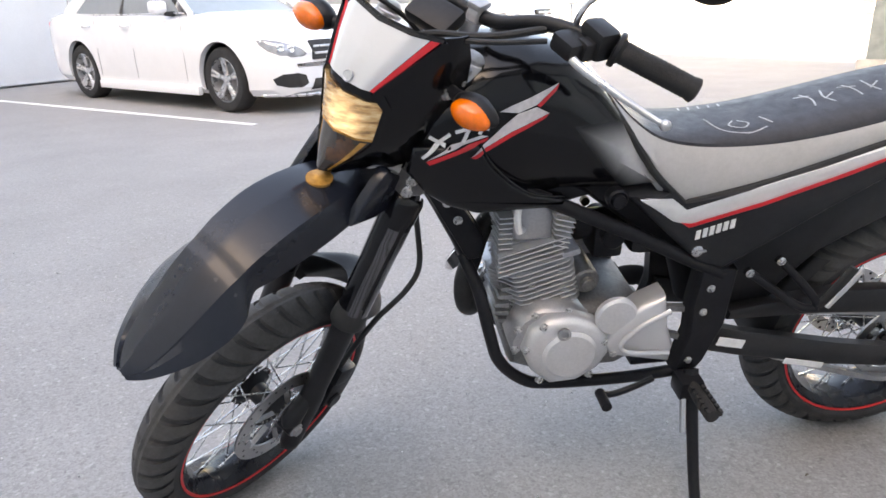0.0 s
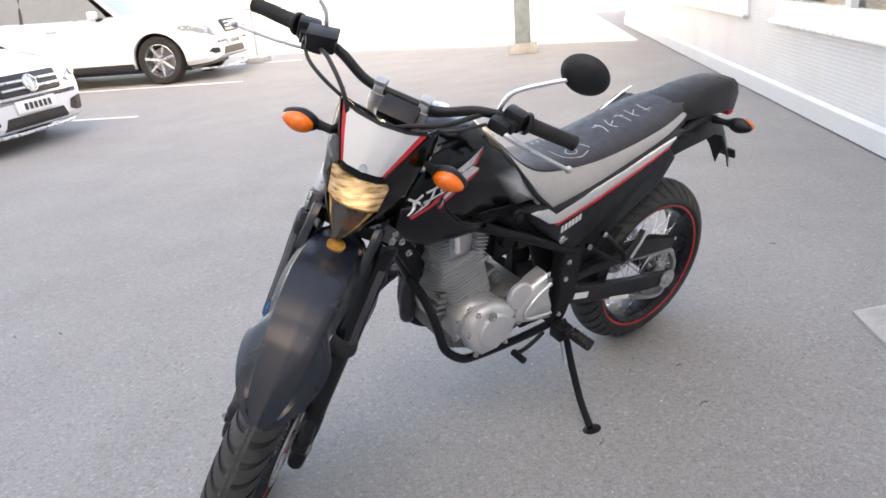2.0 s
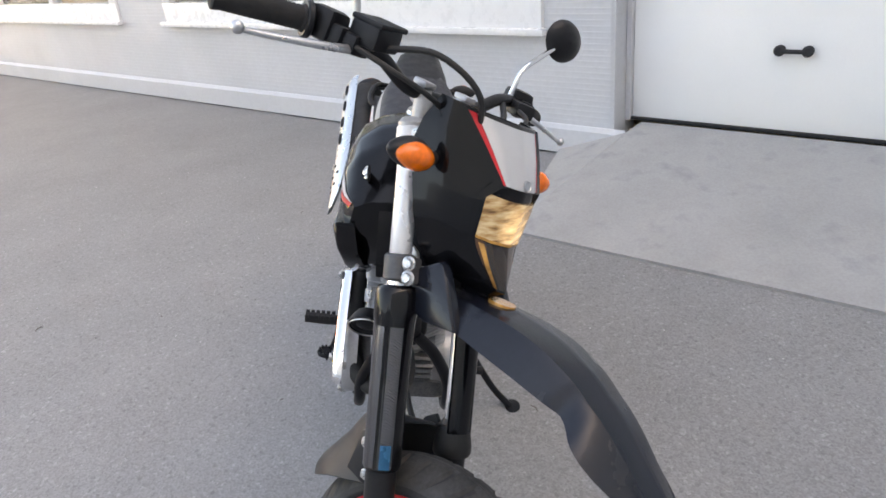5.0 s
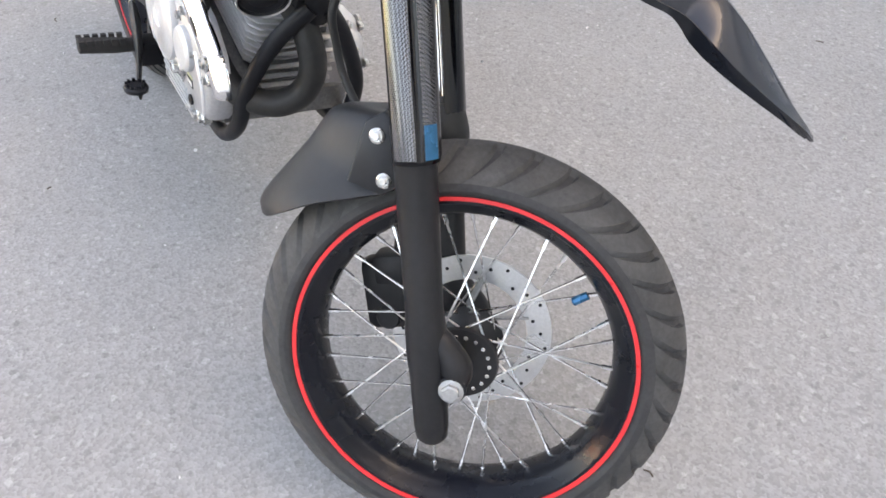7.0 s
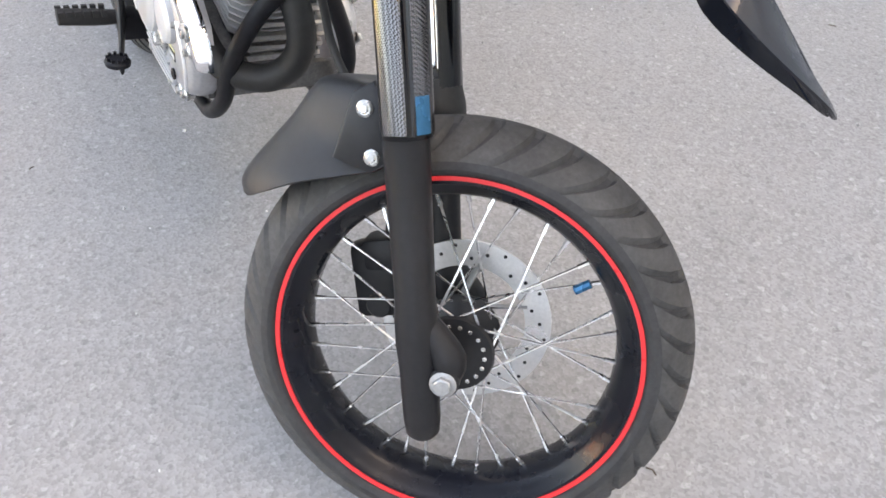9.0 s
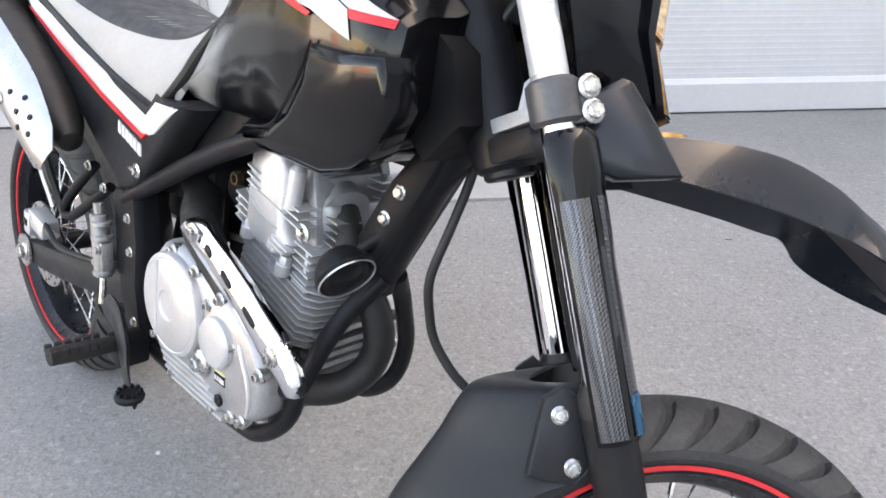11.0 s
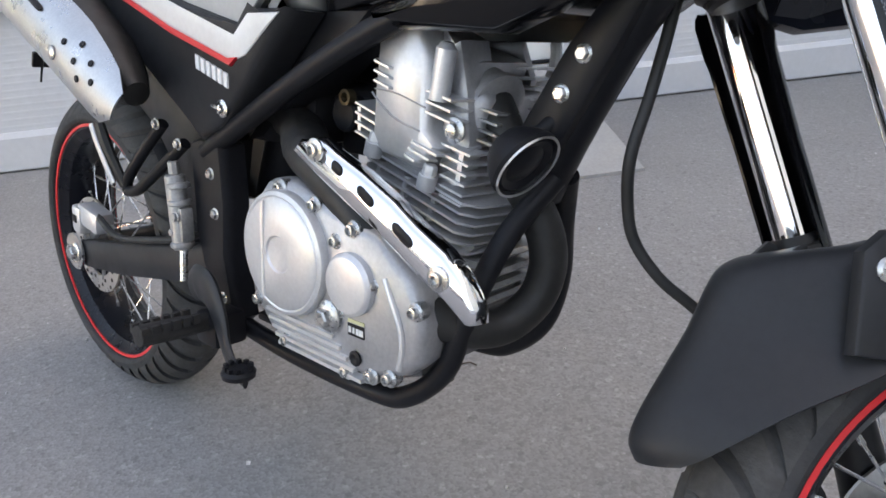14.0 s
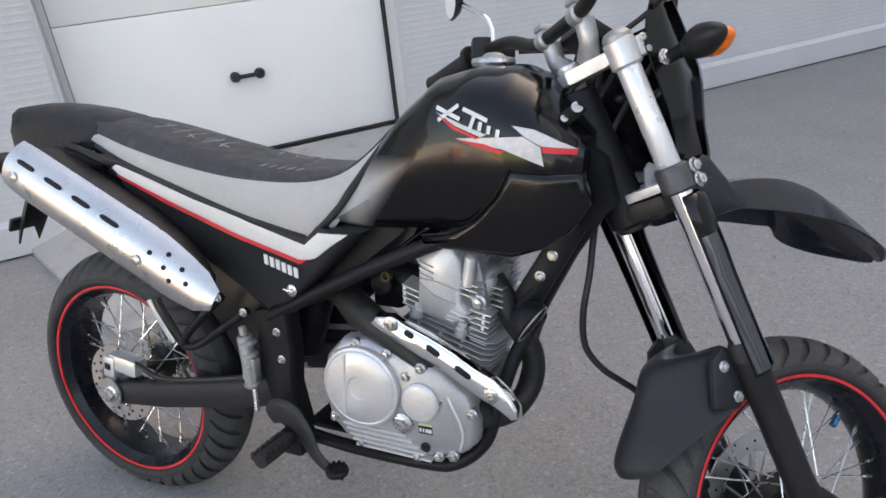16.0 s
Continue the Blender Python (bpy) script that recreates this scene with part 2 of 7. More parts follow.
structure("roof", slab_box(END - 0.2, 9.2, -0.25, 5.4, 3.4, 3.55), WALLPAINT, "flat roof slab of the grey workshop")


def siding(u0, u1, z0, z1, pitch=0.030, depth=0.0037):
    """Ribbed cladding: one folded sheet standing off the wall."""
    prof = []
    z = z0
    while z < z1:
        prof += [(z, 0.003), (z + pitch * 0.55, 0.003), (z + pitch * 0.7, depth), (z + pitch * 0.9, depth)]
        z += pitch
    bm = bmesh.new()
    a = [bm.verts.new((u0, -y, z)) for z, y in prof]
    c = [bm.verts.new((u1, -y, z)) for z, y in prof]
    for i in range(len(prof) - 1):
        bm.faces.new((a[i], a[i + 1], c[i + 1], c[i]))
    return bm


for u0, u1, z0, z1 in ((END, WIN_B[0], 0.17, 3.4), (*WIN_B, 0.17, SILL), (*WIN_B, HEAD, 3.4), (WIN_B[1], WIN_A[0], 0.17, 3.4), (*WIN_A, 0.17, SILL),
                       (*WIN_A, HEAD, 3.4), (WIN_A[1], DOOR[0] - 0.02, 0.17, 3.4), (DOOR[1] + 0.02, 9.0, 0.17, 3.4)):
    structure("siding", siding(u0, u1, z0, z1), SIDING, "light grey horizontally ribbed metal siding")


def skirt(u0, u1):
    bm = bmesh.new()
    prof = [(-0.002, 0.015), (-0.03, 0.012), (-0.032, 0.15), (-0.012, 0.172), (-0.002, 0.172)]
    rings(bm, [[Vector((u, v, z)) for v, z in prof] for u in (u0, u1)])
    return bm


structure("baseboard", skirt(END, -0.03), SIDING, "grey metal flashing along the foot of the wall")
structure("baseboard", skirt(DOOR[1] + 0.03, 9.0), SIDING, "grey metal flashing along the foot of the wall")

# the concrete ramp before the door
b = bmesh.new()
out = [(-0.10, -1.05), (1.43, -1.03), (1.46, 0.12), (0.0, 0.12), (-0.02, -0.03), (-0.42, -0.03)]
hts = [0.012, 0.012, 0.19, 0.19, 0.17, 0.03]
top = [b.verts.new((u, v, z)) for (u, v), z in zip(out, hts)]
low = [b.verts.new((u, v, -0.05)) for u, v in out]
b.faces.new((top[0], top[1], top[2], top[3]))
b.faces.new((top[0], top[3], top[4]))
b.faces.new((top[0], top[4], top[5]))
for i in range(6):
    b.faces.new((low[i], low[(i + 1) % 6], top[(i + 1) % 6], top[i]))
structure("ramp", b, SLAB, "pale worn concrete ramp up to the garage door")

# garage door in its recess
gd = part("door_1", slab_box(DOOR[0] + 0.03, DOOR[1] - 0.012, 0.16, 0.20, 0.204, 0.92, bevel=0.006), DOOR_WHITE, None,
          "white sectional garage door with a black handle", 40, WM, kind="structure")
for z0, z1 in ((0.9225, 1.60), (1.6025, 2.29)):
    part("panel", slab_box(DOOR[0] + 0.03, DOOR[1] - 0.012, 0.16, 0.20, z0, z1, bevel=0.006), DOOR_WHITE, gd, "", 40, WM)
b = slab_box(DOOR[1] - 0.010, DOOR[1], 0.13, 0.21, 0.19, 2.3)
slab_box(DOOR[0] + 0.02, DOOR[1] - 0.010, 0.145, 0.195, 0.190, 0.204, b)
part("jamb", slab_box(DOOR[0] + 0.002, DOOR[0] + 0.028, 0.13, 0.21, 0.19, 2.3), SIDING, gd, "light grey door jamb", None, WM)
part("seal", b, BLACK_SEAL, gd, "black rubber edge seal", None, WM)
b = tube(P((0.66, 0.12, 0.585), (0.76, 0.12, 0.585)), 0.010, 10)
for u in (0.65, 0.77):
    lathe([(0.012, 0), (0.024, 0.006), (0.026, 0.03), (0.018, 0.045)], 14, along((u, 0.16, 0.585), (u, 0.10, 0.585)), b)
part("handle", b, BLACK_SEAL, gd, "black pull handle", 40, WM)


def window(name, u0, u1, bars, label):
    fr = slab_box(u0, u1, -0.03, 0.09, SILL - 0.04, SILL + 0.14, bevel=0.006)
    slab_box(u0, u1, -0.03, 0.09, HEAD - 0.08, HEAD, fr, 0.006)
    slab_box(u0, u0 + 0.12, -0.028, 0.088, SILL + 0.14, HEAD - 0.08, fr, 0.006)
    slab_box(u1 - 0.12, u1, -0.028, 0.088, SILL + 0.14, HEAD - 0.08, fr, 0.006)
    w = part(name, fr, WHITE_PVC, None, label, 40, WM, kind="structure")
    part("window_sill", slab_box(u0 - 0.03, u1 + 0.03, -0.075, -0.03, SILL - 0.045, SILL - 0.01, bevel=0.005), WHITE_PVC, w, "", 40, WM)
    xs = [u0 + 0.12, *bars, u1 - 0.12]
    for x in bars:
        part("mullion", slab_box(x - 0.045, x + 0.045, -0.02, 0.08, SILL + 0.14, HEAD - 0.08, bevel=0.005), WHITE_PVC, w, "", 40, WM)
    for a, c in zip(xs, xs[1:]):
        p = part("pane", slab_box(a + 0.01, c - 0.01, 0.03, 0.036, SILL + 0.14, HEAD - 0.08), GLASS_WIN, w, "", None, WM)
        p.visible_shadow = False
    return w


window("window_1", *WIN_A, (-1.85, -2.9), "wide white plastic window with three panes")
window("window_2", *WIN_B, (-6.4, -7.8, -9.2, -10.8), "long white plastic window with several panes")
structure("floor", slab_box(END + 0.25, 8.75, 0.25, 5.0, 0.0, 0.1), ROOM_WARM, "workshop floor seen dimly through the windows")

# parking lines
for u, v0, v1 in ((-2.68, -12.2, -6.9), (-5.42, -12.2, -6.75), (-8.12, -12.2, -6.5), (-10.85, -12.2, -6.4)):
    structure("parking_line", slab_box(u - 0.04, u + 0.04, v0, v1, -0.01, 0.004), LINE_WHITE, "worn white parking line on the asphalt")

# grey panel wall behind the cars, and the block whose shade covers the yard
b = bmesh.new()
u = -7.6
while u < 12:
    slab_box(u, u + 1.38, -13.55, -13.42, 0.03, 3.2, b, 0.01)
    u += 1.40
slab_box(-7.6, 12.1, -13.75, -13.55, 0, 3.2, b)
structure("panel_wall", b, WALLPAINT, "grey panel wall behind the parked cars")
b = bmesh.new()
ring = [(3.75, -30), (21.2, 25), (33, 25), (16, -30)]
rings(b, [[Vector((u, v, z)) for u, v in ring] for z in (0, 17.0)])
structure("shading_block", b, BLOCK_PALE, "plain tall block that shades the yard")

# ---- the motorcycle's surfaces ----
CLAMP = material("dark_grey_casting", (0.10, 0.10, 0.105), 0.45, metal=0.4, vary=0.15, bump=0.1, bump_scale=350)
MATTE = material("matt_grey_black_plastic", (0.020, 0.021, 0.0235), 0.46, vary=0.12, scale=9, rough_vary=0.06, bump=0.06, bump_scale=500, spec=0.34)
TREAD = material("worn_tread_rubber", (0.050, 0.049, 0.048), 0.72, vary=0.25, scale=18, fine=160, bump=0.25, bump_scale=300)
GLOSS = material("gloss_black_paint", (0.004, 0.004, 0.005), 0.16, vary=0.2, coat=0.25, rough_vary=0.05, spec=0.25)
SATIN = material("satin_black_plastic", (0.013, 0.013, 0.0145), 0.42, vary=0.2, scale=12, rough_vary=0.08, bump=0.05, bump_scale=500, spec=0.34)
FENDER = material("dark_blue_black_plastic", (0.010, 0.0125, 0.019), 0.24, vary=0.10, scale=6, rough_vary=0.04, coat=0.16, spec=0.38)
PANEL = material("dark_grey_panel_plastic", (0.026, 0.0265, 0.029), 0.45, vary=0.15, scale=10, rough_vary=0.08, bump=0.06, bump_scale=500, spec=0.2)
DEEP = material("dull_black_plastic", (0.007, 0.007, 0.008), 0.6, vary=0.2, spec=0.2)
FRAME = material("black_frame_paint", (0.012, 0.0122, 0.0145), 0.42, vary=0.2, rough_vary=0.1, spec=0.2)
RUBBER = material("tyre_rubber", (0.028, 0.028, 0.029), 0.68, vary=0.25, scale=14, fine=160, bump=0.25, bump_scale=300)
GRIP = material("grip_rubber", (0.022, 0.021, 0.021), 0.8, bump=0.4, bump_scale=260)
HOSE = material("hose_rubber", (0.018, 0.018, 0.018), 0.55)
RIM = material("black_rim", (0.006, 0.007, 0.011), 0.28, coat=0.08, rough_vary=0.05, spec=0.35)
REDLINE = material("red_rim_tape", (0.75, 0.035, 0.04), 0.35, vary=0.08)
RED = material("red_trim", (0.62, 0.02, 0.03), 0.4, vary=0.08)
SPOKE = material("bright_spoke_steel", (0.78, 0.78, 0.78), 0.25, metal=1.0)
CHROME = material("chrome", (0.86, 0.86, 0.87), 0.07, metal=1.0, vary=0.03, rough_vary=0.03)
ALU = material("silver_cast_aluminium", (0.62, 0.62, 0.625), 0.38, metal=0.5, vary=0.08, scale=9, fine=200, bump=0.08, bump_scale=420)
ALU_MID = material("grey_cast_aluminium", (0.42, 0.42, 0.43), 0.42, metal=0.6, vary=0.12, scale=12, fine=200, bump=0.10, bump_scale=400)
ALU_DARK = material("dull_cast_aluminium", (0.36, 0.36, 0.36), 0.5, metal=0.7, vary=0.2, scale=14, fine=200, bump=0.12, bump_scale=380)
# aluminium darkened: shade between fins and behind covers is put into its colour
ALU_SHADED = material("shaded_cast_aluminium", (0.15, 0.15, 0.15), 0.55, metal=0.5, vary=0.3, scale=16, fine=200, bump=0.15, bump_scale=380)
SILVER = material("silver_paint", (0.60, 0.60, 0.605), 0.30, metal=0.5, vary=0.015, coat=0.5, rough_vary=0.02)
BOLT = material("zinc_bolt", (0.50, 0.50, 0.49), 0.3, metal=0.9, vary=0.25, scale=60)
TUBE_SILVER = material("satin_silver_tube", (0.80, 0.80, 0.81), 0.30, metal=0.45, vary=0.04, coat=0.3)
STEEL = material("brushed_steel", (0.58, 0.58, 0.58), 0.32, metal=1.0, vary=0.1, fine=260)
PIPE = material("heat_black_exhaust", (0.016, 0.0155, 0.015), 0.55, vary=0.25, scale=18)
VINYL = material("black_seat_vinyl", (0.035, 0.036, 0.042), 0.55, vary=0.15, scale=20, bump=0.25, bump_scale=420, spots=((0.09, 0.09, 0.095), 9, 0.58, 0.8))
VINYL_GREY = material("grey_seat_vinyl", (0.40, 0.395, 0.385), 0.6, vary=0.06, scale=14, bump=0.2, bump_scale=420)
GRAPHIC = material("pale_graphic_film", (0.56, 0.55, 0.56), 0.35, vary=0.12, scale=30)
WHITE_TRIM = material("white_trim", (0.72, 0.72, 0.71), 0.4, vary=0.05)
CHALK = material("white_chalk", (0.34, 0.345, 0.35), 0.9, vary=0.35, fine=160)
AMBER = material("amber_lens", (0.92, 0.165, 0.006), 0.16, vary=0.10, scale=60, rough_vary=0.03, coat=0.6, bump=0.3, bump_scale=140)
AMBER_DEEP = material("amber_reflector", (0.60, 0.29, 0.07), 0.12, metal=0.5, vary=0.5, scale=18, fine=70, coat=0.7, bump=0.8, bump_scale=45)
LAMP = material("lit_headlamp", (0.76, 0.50, 0.29), 0.16, metal=0.35, vary=0.22, scale=40, fine=110, coat=0.9, bump=0.7, bump_scale=80, emit=((1.0, 0.78, 0.50), 0.06))


def lit_lens(mat, centre):
    """A moulded lens over a gilt reflector: bands of brown and gold, with the bulb's light strongest round centre."""
    nt = mat.node_tree
    b = nt.nodes["Principled BSDF"]
    tc = nt.nodes.new("ShaderNodeTexCoord")
    mp = nt.nodes.new("ShaderNodeMapping")
    mp.inputs["Rotation"].default_value = (0.25, 0.35, 0.8)
    mp.inputs["Scale"].default_value = (26, 26, 95)
    nt.links.new(tc.outputs["Object"], mp.inputs["Vector"])
    no = nt.nodes.new("ShaderNodeTexNoise")
    no.inputs["Scale"].default_value, no.inputs["Detail"].default_value = 1.0, 3
    nt.links.new(mp.outputs[0], no.inputs["Vector"])
    cr = nt.nodes.new("ShaderNodeValToRGB")
    el = cr.color_ramp.elements
    el[0].position, el[0].color = 0.38, (0.16, 0.065, 0.018, 1)
    el[1].position, el[1].color = 0.66, (0.80, 0.60, 0.34, 1)
    mid = el.new(0.50)
    mid.color = (0.52, 0.29, 0.11, 1)
    nt.links.new(no.outputs["Fac"], cr.inputs[0])
    nt.links.new(cr.outputs[0], b.inputs["Base Color"])
    ds = nt.nodes.new("ShaderNodeVectorMath")
    ds.operation = "DISTANCE"
    ds.inputs[1].default_value = centre
    nt.links.new(tc.outputs["Object"], ds.inputs[0])
    mr = nt.nodes.new("ShaderNodeMapRange")
    mr.interpolation_type = "SMOOTHSTEP"
    for i, x in enumerate((0.006, 0.050, 0.30, 0.03), 1):
        mr.inputs[i].default_value = x
    nt.links.new(ds.outputs["Value"], mr.inputs[0])
    mu_ = nt.nodes.new("ShaderNodeMath")
    mu_.operation = "MULTIPLY"
    nt.links.new(mr.outputs[0], mu_.inputs[0])
    nt.links.new(no.outputs["Fac"], mu_.inputs[1])
    nt.links.new(mu_.outputs[0], b.inputs["Emission Strength"])


SMOKED = material("smoked_amber_lens", (0.020, 0.010, 0.005), 0.08, vary=0.3, coat=0.9, spots=((0.16, 0.06, 0.015), 16, 0.52, 0.80), rough_vary=0.03)
MIRROR = material("mirror_glass", (0.9, 0.9, 0.9), 0.02, metal=1.0, vary=0.01, rough_vary=0.01)
BLUE = material("blue_film", (0.015, 0.12, 0.23), 0.25, metal=0.5)
COPPER = material("old_brass", (0.10, 0.075, 0.045), 0.5, metal=0.7)
STICKER = material("white_sticker", (0.75, 0.75, 0.74), 0.5, vary=0.12, fine=90)


def carbon():
    """Silvery woven film: a fine check of two tilts."""
    mat = material("woven_carbon_film", (0.1, 0.1, 0.1), 0.20, metal=0.6, coat=0.4, rough_vary=0.03, spec=0.4)
    nt = mat.node_tree
    ch = nt.nodes.new("ShaderNodeTexChecker")
    ch.inputs["Scale"].default_value = 560
    ch.inputs[1].default_value, ch.inputs[2].default_value = (0.035, 0.035, 0.038, 1), (0.135, 0.135, 0.145, 1)
    tc = nt.nodes.new("ShaderNodeTexCoord")
    mp = nt.nodes.new("ShaderNodeMapping")
    mp.inputs["Rotation"].default_value = (0.7, 0.5, 0.9)
    nt.links.new(tc.outputs["Object"], mp.inputs["Vector"])
    nt.links.new(mp.outputs[0], ch.inputs["Vector"])
    nt.links.new(ch.outputs["Color"], nt.nodes["Principled BSDF"].inputs["Base Color"])
    return mat


CARBON = carbon()


def tank_paint():
    """Gloss black with a satin grey film on the flanks by the seat, which fades forwards into the black."""
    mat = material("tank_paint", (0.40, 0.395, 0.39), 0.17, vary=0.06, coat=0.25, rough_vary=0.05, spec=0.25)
    nt = mat.node_tree
    b = nt.nodes["Principled BSDF"]
    old = b.inputs["Base Color"].links[0].from_socket
    tc = nt.nodes.new("ShaderNodeTexCoord")

    def ramp(sock, a, z):
        r = nt.nodes.new("ShaderNodeMapRange")
        r.interpolation_type = "SMOOTHSTEP"
        r.inputs[1].default_value, r.inputs[2].default_value = a, z
        nt.links.new(sock, r.inputs[0])
        return r.outputs[0]

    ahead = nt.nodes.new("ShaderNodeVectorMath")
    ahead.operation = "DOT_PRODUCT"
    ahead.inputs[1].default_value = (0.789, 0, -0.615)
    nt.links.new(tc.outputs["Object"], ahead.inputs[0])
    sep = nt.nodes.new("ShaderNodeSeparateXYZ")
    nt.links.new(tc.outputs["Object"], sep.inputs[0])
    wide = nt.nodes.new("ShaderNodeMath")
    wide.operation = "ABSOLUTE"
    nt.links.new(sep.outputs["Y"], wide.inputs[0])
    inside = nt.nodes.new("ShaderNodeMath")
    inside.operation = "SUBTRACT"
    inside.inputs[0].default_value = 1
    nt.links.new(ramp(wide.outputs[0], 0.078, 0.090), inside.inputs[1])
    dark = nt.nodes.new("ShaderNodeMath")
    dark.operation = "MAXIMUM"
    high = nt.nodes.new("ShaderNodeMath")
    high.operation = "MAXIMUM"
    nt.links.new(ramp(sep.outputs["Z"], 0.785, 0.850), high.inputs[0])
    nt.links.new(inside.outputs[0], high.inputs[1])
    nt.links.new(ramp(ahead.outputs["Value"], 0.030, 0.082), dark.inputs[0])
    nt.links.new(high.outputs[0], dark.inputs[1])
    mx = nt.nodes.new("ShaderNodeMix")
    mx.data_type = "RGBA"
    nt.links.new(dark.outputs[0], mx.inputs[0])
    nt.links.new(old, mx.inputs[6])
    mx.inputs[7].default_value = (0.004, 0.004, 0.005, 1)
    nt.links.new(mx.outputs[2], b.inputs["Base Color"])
    return mat


TANK_PAINT = tank_paint()

# ---- the motorcycle: x ahead, y to its own left, z up, leaned on its stand and steered to full left lock ----
LEAN, STEER = radians(10.5), radians(47)
CASTER = radians(26.5)
AXIS = Vector((-math.sin(CASTER), 0, math.cos(CASTER)))
HEADPIN = Vector((1.294, 0, 0.293))
FRONT = Matrix.Translation(HEADPIN) @ Matrix.Rotation(STEER, 4, AXIS) @ Matrix.Translation(-HEADPIN)
bike = tagged(new("motorcycle"), "black and silver motorcycle leaning on its side stand, wheel turned", "motorcycle")
bike.matrix_basis = Matrix.Rotation(-LEAN, 4, "X")


def bp(name, bm, mat, parent=None, label="", smooth=38, front=False):
    return part(name, bm, mat, parent or bike, label, smooth, FRONT if front else None)


def shell(outline, y0, y1, inset=0.012, s=1, ease=0.6, bm=None):
    """A raised cover in the side plane: an (x, z) outline that swells from depth y0 to y1; s: -1 right side, 1 left."""
    b = bmesh.new()
    pts = [Vector((x, z)) for x, z in outline]
    cx = sum(pts, Vector((0, 0))) / len(pts)
    k = len(pts)
    inn = []
    for i, p in enumerate(pts):
        a, c = pts[i - 1], pts[(i + 1) % k]
        t = (c - a).normalized()
        nrm = Vector((-t.y, t.x))
        if nrm.dot(cx - p) < 0:
            nrm = -nrm
        inn.append(p + nrm * inset)
    mid = [p.lerp(q, 0.3) for p, q in zip(pts, inn)]
    levels = [(pts, y0), (pts, y0 + (y1 - y0) * ease), (mid, y0 + (y1 - y0) * (ease + (1 - ease) * 0.7)), (inn, y1)]
    rings(b, [[Vector((p.x, s * y, p.y)) for p in loop] for loop, y in levels])
    return b if bm is None else join(bm, b)


def circle(cx, cz, r, n=28):
    return [(cx + r * math.cos(2 * math.pi * k / n), cz + r * math.sin(2 * math.pi * k / n)) for k in range(n)]


from mathutils.bvhtree import BVHTree


def decal(outline, ob, s, lift=0.0012, cuts=5, down=False):
    """A thin film over ob, from an (x, z) outline seen from the side s, or an (x, y) outline from above."""
    b = bmesh.new()
    vs = [b.verts.new((x, 0, z)) if not down else b.verts.new((x, z, 0)) for x, z in outline]
    b.faces.new(vs)
    bmesh.ops.triangulate(b, faces=b.faces[:])
    for _ in range(cuts):
        long = [e for e in b.edges if e.calc_length() > 0.012]
        if not long:
            break
        bmesh.ops.subdivide_edges(b, edges=long, cuts=1)
        bmesh.ops.triangulate(b, faces=b.faces[:])
    vco, fac = [], []
    for o in ob if isinstance(ob, tuple) else (ob,):
        fac += [[i + len(vco) for i in p.vertices] for p in o.data.polygons]
        vco += [v.co[:] for v in o.data.vertices]
    tree = BVHTree.FromPolygons(vco, fac)
    gone = []
    for v in b.verts:
        if down:
            hit, nrm, _, _ = tree.ray_cast(Vector((v.co.x, v.co.y, 2)), Vector((0, 0, -1)))
        else:
            hit, nrm, _, _ = tree.ray_cast(Vector((v.co.x, s * 0.6, v.co.z)), Vector((0, -s, 0)))
        if hit is None:
            gone.append(v)
        else:
            v.co = hit + (Vector((0, 0, lift)) if down else Vector((0, s * lift, 0)))
    bmesh.ops.delete(b, geom=gone, context="VERTS")
    return b


# -- wheels --
def tyre_mesh(R, half, rim, N, m):
    """A tyre with slanting tread grooves cut into the crown."""
    steps, prof = N * 12, []
    for k in range(35):
        a = -1.0 + 2.0 * k / 34
        ang = a * 2.05
        y = half * math.sin(ang) if abs(ang) < math.pi / 2 else math.copysign(half * (1 - 0.35 * (abs(ang) - math.pi / 2) ** 1.3), ang)
        depth = (R - rim) * (0.5 - 0.5 * math.cos(abs(ang) * math.pi / 2.05))
        prof.append((R - depth, y, a))
    loops = []
    for i in range(steps):
        ring = []
        for r, y, a in prof:
            s = min(abs(a) / 0.72, 1.0)
            # the net is sheared so that each groove runs along one of its lines
            th = 2 * math.pi * (i / 12 - 1.7 * s * s + 0.4 * s) / N
            ph = (i + (6 if a > 0 else 0)) % 12
            cut = 0.0040 + 0.0035 * min(1, s / 0.4) if 0.10 < s < 0.84 and ph < 3 else 0.0
            if s < 0.05:
                cut = 0.002
            ring.append(m @ Vector(((r - cut) * math.cos(th), (r - cut) * math.sin(th), y)))
        loops.append(ring)
    bm = bmesh.new()
    vs = [[bm.verts.new(p) for p in loop] for loop in loops]
    for a, c in zip(vs, vs[1:] + vs[:1]):
        for j in range(len(a) - 1):
            f = bm.faces.new((a[j], a[j + 1], c[j + 1], c[j]))
            low = min((R - (m.inverted() @ v.co).xy.length) - (R - prof[k][0]) for v, k in zip((a[j], a[j + 1]), (j, j + 1))) if 5 < j < 28 else 1
            if low < 0.001:
                f.material_index = 1
    return bm


